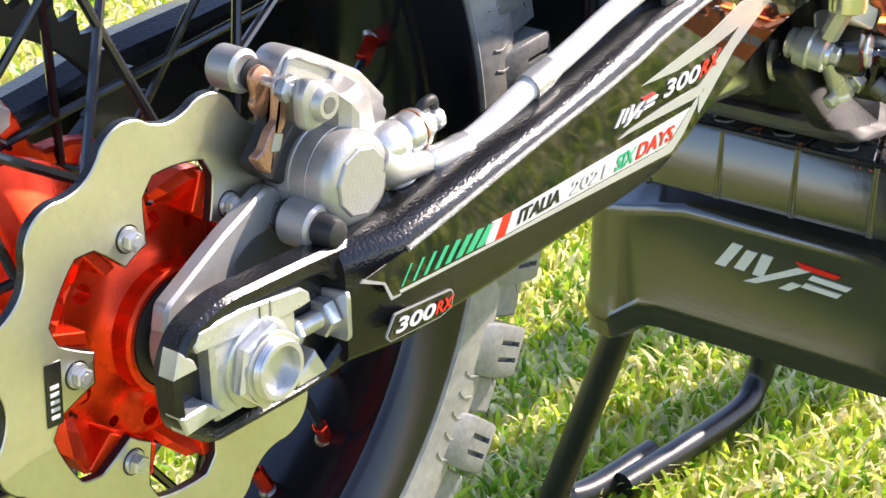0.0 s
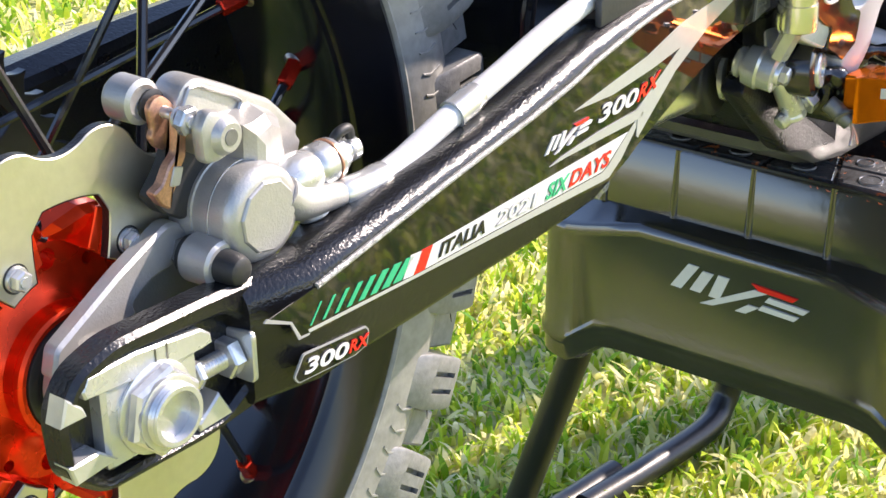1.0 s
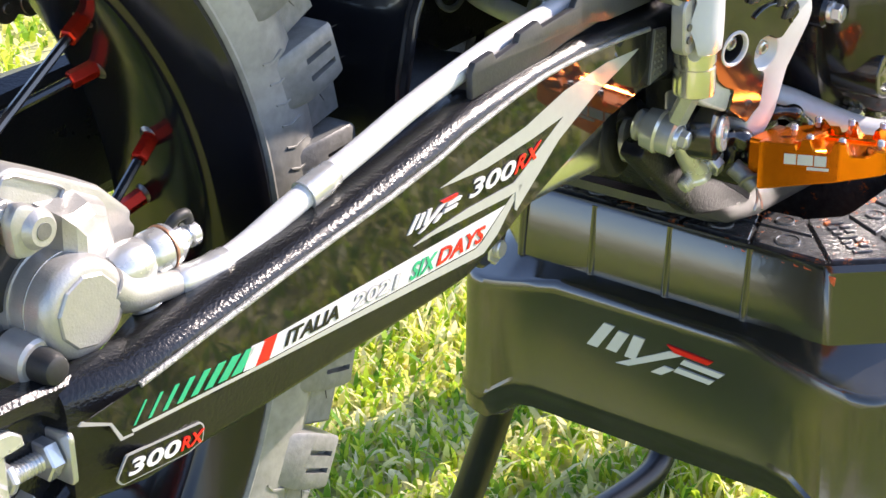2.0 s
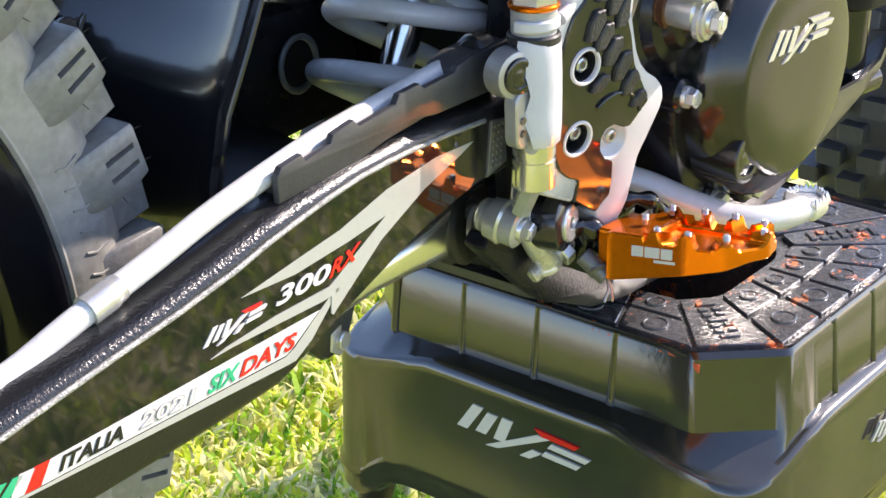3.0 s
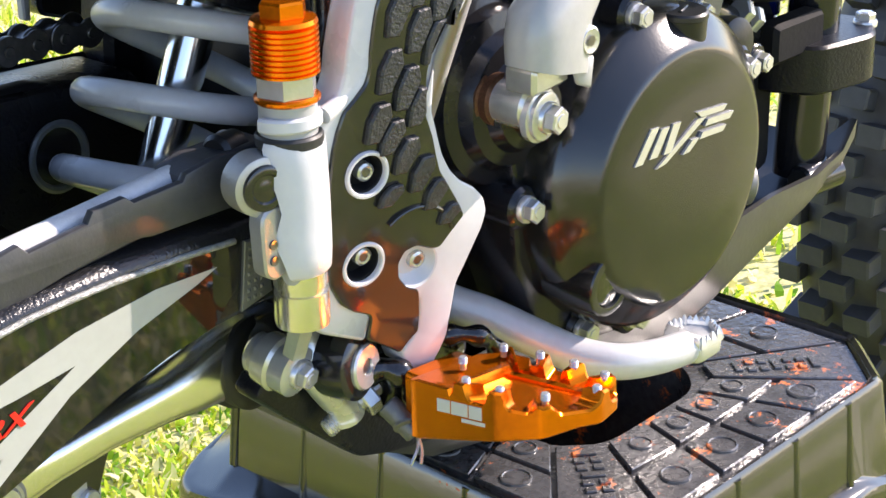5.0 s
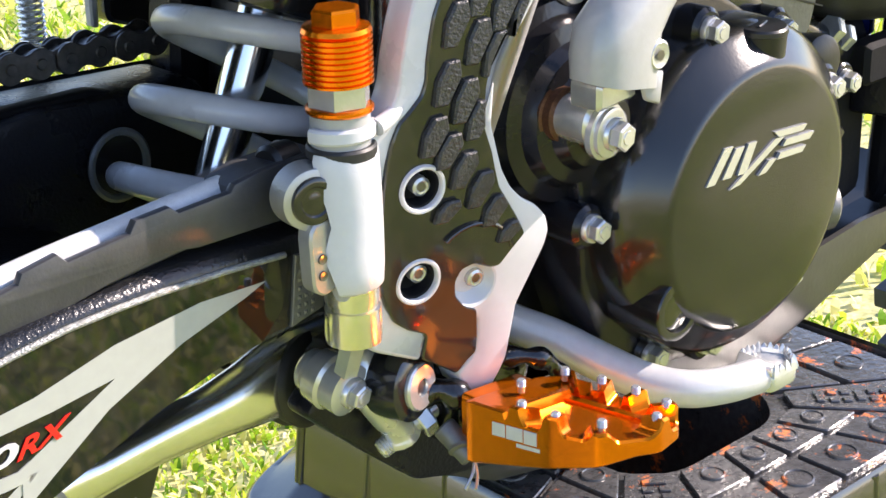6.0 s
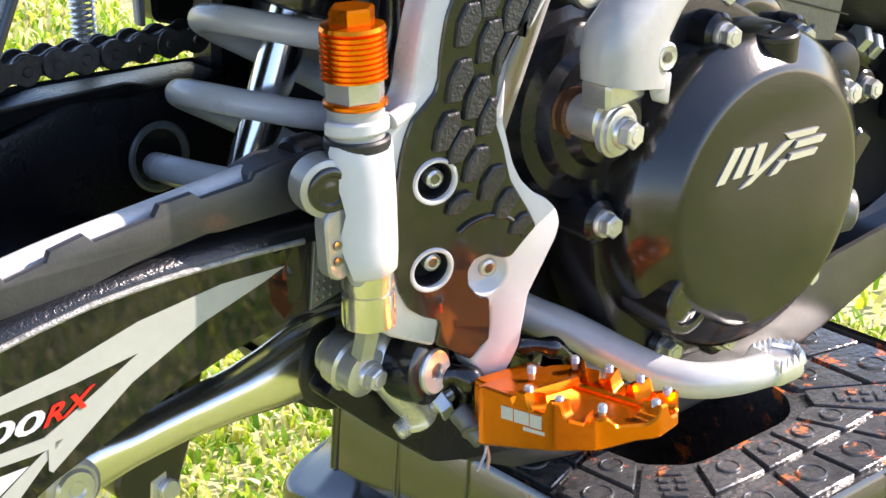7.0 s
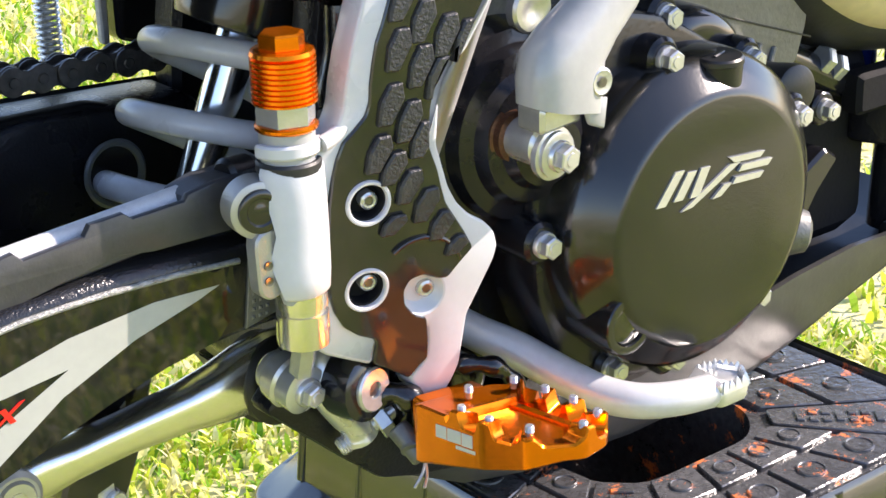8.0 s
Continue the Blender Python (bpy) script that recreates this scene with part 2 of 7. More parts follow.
def prism(bm, poly, d0, d1, bev=0.0015, axis="y", steps=1):
    """A 2D outline given thickness along an axis, with rounded edges. axis y: outline in x, z; x: in y, z; z: in x, y."""
    s = 1 if d1 > d0 else -1
    cut = [(bev * (1 - math.cos(math.pi / 2 * k / steps)), bev * (1 - math.sin(math.pi / 2 * k / steps))) for k in range(steps + 1)]
    near = [ring(bm, [place(axis, u, v, d0 + s * o) for u, v in inset2(poly, i)]) for i, o in reversed(cut)]
    far = [ring(bm, [place(axis, u, v, d1 - s * o) for u, v in inset2(poly, i)]) for i, o in cut]
    return skin(bm, near + far)


def rounded(poly, r, n=4):
    """Rounds the corners of a 2D polygon."""
    out, m = [], len(poly)
    for k in range(m):
        a, b, c = Vector(poly[k - 1]), Vector(poly[k]), Vector(poly[(k + 1) % m])
        e, f = (a - b), (c - b)
        d = min(r, e.length * 0.45, f.length * 0.45)
        p, q = b + e.normalized() * d, b + f.normalized() * d
        for j in range(n + 1):
            t = j / n
            out.append(tuple((1 - t) ** 2 * p + 2 * t * (1 - t) * b + t * t * q))
    return out


def block(bm, lo, hi, bev=0.002, m=None):
    """A box with chamfered edges, optionally moved by a matrix."""
    poly = [(lo[0], lo[2]), (hi[0], lo[2]), (hi[0], hi[2]), (lo[0], hi[2])]
    before = len(bm.verts)
    prism(bm, rounded(poly, bev * 1.5, 2), lo[1], hi[1], bev)
    if m is not None:
        bm.verts.ensure_lookup_table()
        bmesh.ops.transform(bm, matrix=m, verts=bm.verts[before:])
    return bm


def resample(poly, c, n, a0=0.0):
    """Where n rays from c meet a closed polygon."""
    out = []
    for k in range(n):
        a = a0 + 2 * math.pi * k / n
        d, best = Vector((math.cos(a), math.sin(a))), None
        for p, q in zip(poly, poly[1:] + poly[:1]):
            p, e = Vector(p) - Vector(c), Vector(q) - Vector(p)
            den = d.x * e.y - d.y * e.x
            if abs(den) > 1e-12:
                t, s = (p.x * e.y - p.y * e.x) / den, (p.x * d.y - p.y * d.x) / den
                if t > 0 and -1e-9 <= s <= 1 + 1e-9 and (best is None or t > best):
                    best = t
        out.append(tuple(Vector(c) + d * best))
    return out


def frame_prism(bm, outer, inner, d0, d1, bev=0.001, axis="y"):
    """A plate with a hole: two outlines of the same number of points."""
    s = 1 if d1 > d0 else -1
    loops = [(inset2(inner, -0.0), d1 - 0), (inset2(inner, 0.0), d0 + s * bev), (inset2(inner, -bev), d0), (inset2(outer, bev), d0), (outer, d0 + s * bev), (outer, d1)]
    rings = [ring(bm, [place(axis, u, v, d) for u, v in poly]) for poly, d in loops]
    return skin(bm, rings + [rings[0]], True, False)


def bm_new():
    return bmesh.new()


def thing(name, label, category, at=(0, 0, 0), group="", kind=""):
    ob = new(name)
    ob.location = at
    ob.empty_display_size = 0.05
    return tagged(ob, label, category, group, kind)


def text_mesh(name, words, origin, along, upward, material, parent, lift=0.0004, label="", bold=0.022):
    """Lettering in the built-in font, fitted to a baseline and a height given as vectors."""
    cu = bpy.data.curves.new(name, "FONT")
    cu.body, cu.extrude, cu.resolution_u, cu.offset = words, 0.02, 3, bold
    tmp = bpy.data.objects.new(name, cu)
    scene.collection.objects.link(tmp)
    bpy.context.view_layer.update()
    me = bpy.data.meshes.new_from_object(tmp.evaluated_get(bpy.context.evaluated_depsgraph_get()))
    bpy.data.objects.remove(tmp)
    co = np.array([v.co for v in me.vertices])
    lo, hi = co.min(0), co.max(0)
    o, a, u = Vector(origin), Vector(along), Vector(upward)
    n = a.cross(u).normalized()
    for v in me.vertices:
        v.co = o + a * ((v.co.x - lo[0]) / (hi[0] - lo[0])) + u * ((v.co.y - lo[1]) / (hi[1] - lo[1])) + n * (lift * (v.co.z - lo[2]) / (hi[2] - lo[2]))
    me.materials.append(M[material])
    ob = new(name, me)
    ob.parent = parent
    if label:
        ob["label"] = label
    return ob


def bolt(parent, at, axis, r=0.0075, h=0.005, flange=1.35, material="zinc", name="bolt", label=""):
    """A hexagon flange bolt head standing on at along axis."""
    bm, a = bm_new(), Vector(axis).normalized()
    at = Vector(at)
    lathe(bm, at, a, [(-0.002, r * flange), (0.0008, r * flange), (0.0016, r * flange * 0.93)], 24)
    hexa(bm, at + a * 0.0012, at + a * (0.0016 + h), r * 1.05, 0.0008, 0.4)
    lathe(bm, at + a * (0.0014 + h), a, [(0, r * 0.55), (0.0006, r * 0.5)], 16)
    return part(name, bm, material, parent, label)


# ---- ground ----
def drilled(ob, cutters):
    """Cuts the cutter meshes out of a part."""
    for bm in cutters:
        bmesh.ops.recalc_face_normals(bm, faces=bm.faces)
        me = bpy.data.meshes.new("cutter")
        bm.to_mesh(me)
        tool = new("cutter", me)
        mod = ob.modifiers.new("cut", "BOOLEAN")
        mod.operation, mod.object, mod.solver = "DIFFERENCE", tool, "EXACT"
        bpy.context.view_layer.update()
        cut = bpy.data.meshes.new_from_object(ob.evaluated_get(bpy.context.evaluated_depsgraph_get()))
        ob.modifiers.clear()
        ob.data = cut
        bpy.data.objects.remove(tool)
    return ob


def ground():
    bm = bm_new()
    n, size = 60, 60.0
    g = [[None] * (n + 1) for _ in range(n + 1)]
    for i in range(n + 1):
        for j in range(n + 1):
            u, v = (2 * i / n - 1), (2 * j / n - 1)
            x, y = 0.8 + size * u * abs(u) ** 2, 0.4 + size * v * abs(v) ** 2
            z = -0.012 + 0.008 * noise.noise((x * 3, y * 3, 0)) + 0.1 * noise.noise((x * 0.15, y * 0.15, 3)) * min(1, (math.hypot(x, y) / 12) ** 2)
            g[i][j] = bm.verts.new((x, y, z))
    for i in range(n):
        for j in range(n):
            bm.faces.new((g[i][j], g[i + 1][j], g[i + 1][j + 1], g[i][j + 1]))
    return tagged(link("ground", bm, "soil"), "dry soil and thatch under a sunny lawn", "ground", kind="structure")


ground()


def grass(name, x0, x1, y0, y1, count, seed, size=1.0):
    rng = random.Random(seed)
    verts, faces = [], []
    for _ in range(count):
        x, y = rng.uniform(x0, x1), rng.uniform(y0, y1)
        patch = 0.65 + 0.6 * noise.noise((x * 7, y * 7, 5))
        h = size * rng.uniform(0.01, 0.03) * max(0.4, patch + 0.3)
        w = size * rng.uniform(0.0016, 0.0042)
        a, lean = rng.uniform(0, 2 * math.pi), rng.uniform(0.3, 1.45)
        if rng.random() < 0.3:
            lean, h = rng.uniform(1.25, 1.55), h * 1.25
        d, s = Vector((math.cos(a), math.sin(a), 0)), Vector((-math.sin(a), math.cos(a), 0))
        tw = rng.uniform(-0.5, 0.5)
        s = (s + Vector((0, 0, tw))).normalized()
        b = Vector((x, y, -0.012 + 0.008 * noise.noise((x * 3, y * 3, 0))))
        k = len(verts)
        for t, f in ((0, 0.8), (0.4, 1.0), (0.75, 0.7)):
            up = math.sin(min(1.5, lean * t)) / lean
            p = b + d * (h * (1 - math.cos(lean * t)) / lean * 1.3) + Vector((0, 0, h * up))
            verts += [p - s * w * f, p + s * w * f]
        up = math.sin(min(1.55, lean)) / lean
        verts.append(b + d * (h * (1 - math.cos(lean)) / lean * 1.3) + Vector((0, 0, h * up)))
        faces += [(k, k + 1, k + 3, k + 2), (k + 2, k + 3, k + 5, k + 4), (k + 4, k + 5, k + 6)]
    me = bpy.data.meshes.new(name)
    me.from_pydata([tuple(v) for v in verts], [], faces)
    me.materials.append(M["grass"])
    return tagged(new(name, me), "short lawn of mixed green and straw-coloured blades", "grass", kind="stuff")


grass("grass", 0.3, 1.75, -0.55, 1.45, 62000, 1)
grass("grass", 1.5, 6.0, -1.2, 5.5, 50000, 2, 1.6)
grass("grass", -0.9, 1.9, -1.9, -0.5, 26000, 4, 1.5)
grass("grass", 0.2, 1.9, 1.4, 4.5, 24000, 3, 1.5)
grass("grass", -2.5, 4.0, -5.5, -1.7, 46000, 5, 2.8)
grass("grass", -3.0, 0.3, -0.6, 4.0, 34000, 6, 2.5)

def logo(parent, origin, along, upward, thick, back=None, colours=("decal_white", "decal_red")):
    """Maker's badge as plain slanted shapes."""
    shapes = [([(0.0, 0.28), (0.09, 1.0), (0.175, 0.98), (0.085, 0.26)], 0), ([(0.15, 0.3), (0.21, 0.9), (0.295, 0.88), (0.235, 0.28)], 0),
              ([(0.3, 0.26), (0.33, 0.9), (0.415, 0.88), (0.385, 0.24)], 0), ([(0.25, 0.0), (0.35, 0.03), (0.71, 0.74), (0.61, 0.76)], 0),
              ([(0.58, 0.93), (0.93, 0.82), (0.90, 0.70), (0.645, 0.77)], 1), ([(0.52, 0.06), (0.6, 0.06), (0.68, 0.3), (0.6, 0.32)], 0),
              ([(0.73, 0.66), (1.03, 0.58), (1.0, 0.44), (0.71, 0.52)], 0), ([(0.70, 0.4), (0.975, 0.33), (0.95, 0.2), (0.68, 0.26)], 0)]
    o, a, u = Vector(origin), Vector(along), Vector(upward)
    n = a.cross(u).normalized()
    if back:
        bm = bm_new()
        quad = [(-0.03, 0.2), (0.07, 1.12), (0.95, 1.0), (1.08, 0.5), (0.8, -0.12), (0.2, -0.1)]
        skin(bm, [ring(bm, [o + a * x + u * y + n * d for x, y in quad]) for d in (-0.0003, 0.0003)])
        part("badge_film", bm, back, parent)
    for k, (poly, c) in enumerate(shapes):
        bm = bm_new()
        skin(bm, [ring(bm, [o + a * x + u * y + n * d for x, y in poly]) for d in (-0.0004 - 0.0001 * k, thick + 0.00012 * k)])
        part("badge_shape", bm, colours[c], parent)


# ---- the stand ----
STAND = thing("bike_stand", "satin black moulded plastic bike stand with tube legs on the grass", "stand")
SY = -0.058


def octagon(x0, x1, hw, c, c2=None):
    c2 = c2 or c
    return [(x0, SY - hw + c), (x0 + c * 0.9, SY - hw), (x1 - c2, SY - hw), (x1, SY - hw + c2), (x1, SY + hw - c2), (x1 - c2, SY + hw), (x0 + c * 0.9, SY + hw), (x0, SY + hw - c)]


def dense(poly):
    """Adds points along the long edges of a rounded octagon."""
    out = []
    for k in range(len(poly)):
        p, q = Vector(poly[k]), Vector(poly[(k + 1) % len(poly)])
        n = 16 if k % 4 == 3 else 1
        out += [tuple(p.lerp(q, j / n)) for j in range(n)]
    return out


def stand():
    bm = bm_new()
    rings = []
    # upper tier, slightly tapered, down to the shoulder and the lower tier
    for z, x0, x1, hw, c in ((0.3965, 0.6975, 0.972, 0.155, 0.0455), (0.3995, 0.6945, 0.9755, 0.158, 0.0455), (0.396, 0.692, 0.978, 0.1605, 0.0455), (0.348, 0.688, 0.983, 0.165, 0.0455)):
        rings.append(ring(bm, [(x, y, z) for x, y in dense(rounded(octagon(x0, x1, hw, c, 0.04), 0.004, 3))]))
    n = len(rings[0])
    top = rings[-1]
    base = [(v.co.x, v.co.y) for v in top]

    square = []
    for x, y in base:
        cx, cy = 0.834, SY
        u, v = (x - cx) / 0.1475, (y - cy) / 0.165
        m = (abs(u) ** 9 + abs(v) ** 9) ** (-1 / 9)
        square.append((cx + u * m * 0.168, cy + v * m * 0.175))
    drop = [0.345 - 0.018 * max(0, min(1, (abs((x - 0.834) / 0.168) + abs((y - SY) / 0.175) - 1.45) / 0.4)) for x, y in square]
    for grow, dz in ((0.955, 0.0022), (0.976, 0.0012), (0.99, -0.0008), (0.9975, -0.0045), (1.0, -0.009)):
        rings.append(ring(bm, [(0.834 + (x - 0.834) * grow, SY + (y - SY) * grow, z + dz) for (x, y), z in zip(square, drop)]))

    def bottom(x, y, lift):
        near_corner = min(1, max(0, (abs(y - SY) - 0.105) / 0.03)) if abs(x - 0.834) > 0.15 else min(1, max(0, (abs(x - 0.834) - 0.10) / 0.03))
        return 0.262 + lift - 0.024 * near_corner
    for lift, grow in ((0.004, 1.008), (0.0, 1.02), (-0.005, 1.02), (-0.008, 1.0085), (-0.02, 1.0085)):
        rings.append(ring(bm, [(0.834 + (x - 0.834) * grow, SY + (y - SY) * grow, bottom(x, y, lift)) for x, y in square]))
    rings.append(ring(bm, [(0.834 + (x - 0.834) * 0.96, SY + (y - SY) * 0.96, bottom(x, y, -0.02)) for x, y in square]))
    skin(bm, rings, True, False)
    # the inside of the deck hole and the underside
    bm.faces.new(ring(bm, [(0.834 + (x - 0.834) * 0.95, SY + (y - SY) * 0.95, 0.30) for x, y in square]))
    body = part("body", bm, "stand_plastic", STAND)
    # upright ribs that divide the upper tier
    for y in (-0.1165, -0.0565, 0.0035, 0.0625):
        b = bm_new()
        rod(b, (0.695, y, 0.3975), (0.6893, y, 0.347), 0.0034, 12)
        part("ridge", b, "stand_plastic", body)
    for x in (0.79, 0.845, 0.9):
        b = bm_new()
        rod(b, (x, SY - 0.158, 0.3975), (x, SY - 0.1637, 0.347), 0.0034, 12)
        part("ridge", b, "stand_plastic", body)
    for x in (0.705, 0.96):
        for s in (1, -1):
            b = bm_new()
            if s > 0 and x > 0.8:
                path = [(0.952, 0.072, 0.27), (0.968, 0.088, 0.18), (0.985, 0.106, 0.06), (0.978, 0.111, 0.025), (0.945, 0.11, 0.012), (0.85, 0.118, 0.012), (0.77, 0.128, 0.012)]
            else:
                dx = 0.02 if x < 0.8 else -0.02
                path = [(x + dx * 0.3, SY + s * 0.14, 0.27), (x, SY + s * 0.15, 0.215), (x - dx * 0.1, SY + s * 0.205, 0.05), (x + dx * 0.2, SY + s * 0.215, 0.022), (x + dx * 2.0, SY + s * 0.205, 0.012), (0.834, SY + s * 0.195, 0.012)]
            sweep(b, spline(path, 6), 0.0125, 14)
            part("leg", b, "black_plastic", STAND, "black powder-coated tube leg")
    return body


STAND_BODY = stand()


def scratches():
    rng = random.Random(7)
    for k in range(16):
        y = -0.098 - 0.0052 * k + rng.uniform(-0.002, 0.002)
        z, h = 0.3965 - rng.uniform(0, 0.003), rng.uniform(0.002, 0.009) if k > 7 else rng.uniform(0.001, 0.003)
        x = 0.6925 - 0.0001 + (0.0 if y > -0.172 else (-0.172 - y) * 0.95)
        bm = bm_new()
        w = rng.uniform(0.0012, 0.0045)
        prism(bm, [(y, z), (y - w, z - 0.001), (y - w * rng.uniform(0.4, 1.0), z - h), (y - w * 0.2, z - h * 0.6)], x - 0.0005, x + 0.0012, 0.0001, "x")
        part("paint_scratch", bm, "scratch", STAND, "orange paint transfer on the worn edge")


scratches()


def deck():
    """The deck round the hole: sectors of raised pads with studs."""
    cx, cy = 0.82, SY
    outer = octagon(0.698, 0.972, 0.1555, 0.0445, 0.038)
    hole = rounded([(0.756, cy - 0.06), (0.778, cy - 0.083), (0.862, cy - 0.083), (0.884, cy - 0.06), (0.884, cy + 0.06), (0.862, cy + 0.083), (0.778, cy + 0.083), (0.756, cy + 0.06)], 0.03, 6)
    bm = bm_new()
    n = 96
    o, i = resample(outer, (cx, cy), n), resample(hole, (cx, cy), n)
    loops = [(o, 0.3985), (o, 0.3955), (i, 0.3955), (i, 0.30)]
    skin(bm, [ring(bm, [(x, y, z) for x, y in lp]) for lp, z in loops], True, False)
    part("deck", bm, "deck_plastic", STAND, "glossy black deck with a wide hole")
    right = [((0.755, -0.092), (0.700, -0.112)), ((0.759, -0.12), (0.700, -0.1695)), ((0.779, -0.139), (0.7365, -0.2115)), ((0.81, -0.143), (0.789, -0.2115)), ((0.833, -0.143), (0.832, -0.2115)), ((0.855, -0.1425), (0.88, -0.2115)), ((0.873, -0.138), (0.931, -0.2115)), ((0.8835, -0.122), (0.968, -0.1765)), ((0.8855, -0.09), (0.97, -0.11)), ((0.8855, -0.058), (0.97, -0.058))]
    left = [((a, 2 * cy - b), (c, 2 * cy - d)) for (a, b), (c, d) in right]
    back = [((0.755, cy), (0.700, cy)), right[0]]
    pairs = list(zip(right, right[1:])) + list(zip(left, left[1:])) + [(back[0], back[1]), (back[0], left[0])]
    for (p0, q0), (p1, q1) in pairs:
        corner = {round(q0[0], 4), round(q1[0], 4)} in ({0.7, 0.7365}, {0.931, 0.968})
        for lo, hi in ((0.07, 0.92),) if corner else ((0.05, 0.44), (0.49, 0.95)):
            def at(p, q, f, side, other):
                a = Vector(p).lerp(Vector(q), f)
                b = Vector(other[0]).lerp(Vector(other[1]), f)
                return tuple(a + (b - a).normalized() * 0.0015)
            quad = [at(p0, q0, lo, 0, (p1, q1)), at(p1, q1, lo, 1, (p0, q0)), at(p1, q1, hi, 1, (p0, q0)), at(p0, q0, hi, 0, (p1, q1))]
            bmt = bm_new()
            prism(bmt, rounded(quad, 0.0018, 2), 0.394, 0.3986, 0.0007, "z")
            pad = part("pad", bmt, "deck_plastic", STAND)
            c = Vector((sum(p[0] for p in quad) / 4, sum(p[1] for p in quad) / 4))
            if corner:
                a, b = (Vector(quad[0]) + Vector(quad[1])) / 2, (Vector(quad[2]) + Vector(quad[3])) / 2
                d = (b - a).normalized()
                s = Vector((-d.y, d.x))
                for k in range(7):
                    e = c + d * (-0.023 + 0.0076 * k)
                    for off in ((-0.0045, 0.0045) if k % 3 else (0.0,)):
                        bms = bm_new()
                        w, h = (0.0026, 0.003) if k % 3 else (0.0024, 0.0065)
                        poly = [tuple(e + s * off + d * u * w + s * v * h) for u, v in ((-1, -1), (1, -1), (1, 1), (-1, 1))]
                        prism(bms, rounded(poly, 0.0008, 2), 0.398, 0.4, 0.0005, "z")
                        part("raised_bar", bms, "deck_plastic", STAND)
            else:
                r = 0.0088 if lo > 0.2 else 0.0068
                bms = bm_new()
                lathe(bms, (c.x, c.y, 0.3981), (0, 0, 1), [(0, r), (0.0014, r * 0.97), (0.0018, r * 0.86), (0.0012, r * 0.8)], 24)
                part("stud", bms, "deck_plastic", STAND)


deck()
logo(STAND, (0.6655, -0.0085, 0.300), (0, -0.103, 0.002), (0, -0.006, 0.0275), 0.0008)
logo(STAND, (0.817, -0.2375, 0.297), (0.054, -0.0005, -0.003), (0.009, 0, 0.0145), 0.0008, None, ("decal_grey", "decal_grey"))

# ---- the motorcycle ----
BIKE = thing("motorcycle", "black enduro motorcycle with white guards and orange footpeg on a stand", "motorcycle")
AX, AZ, YC = 0.072, 0.526, -0.015


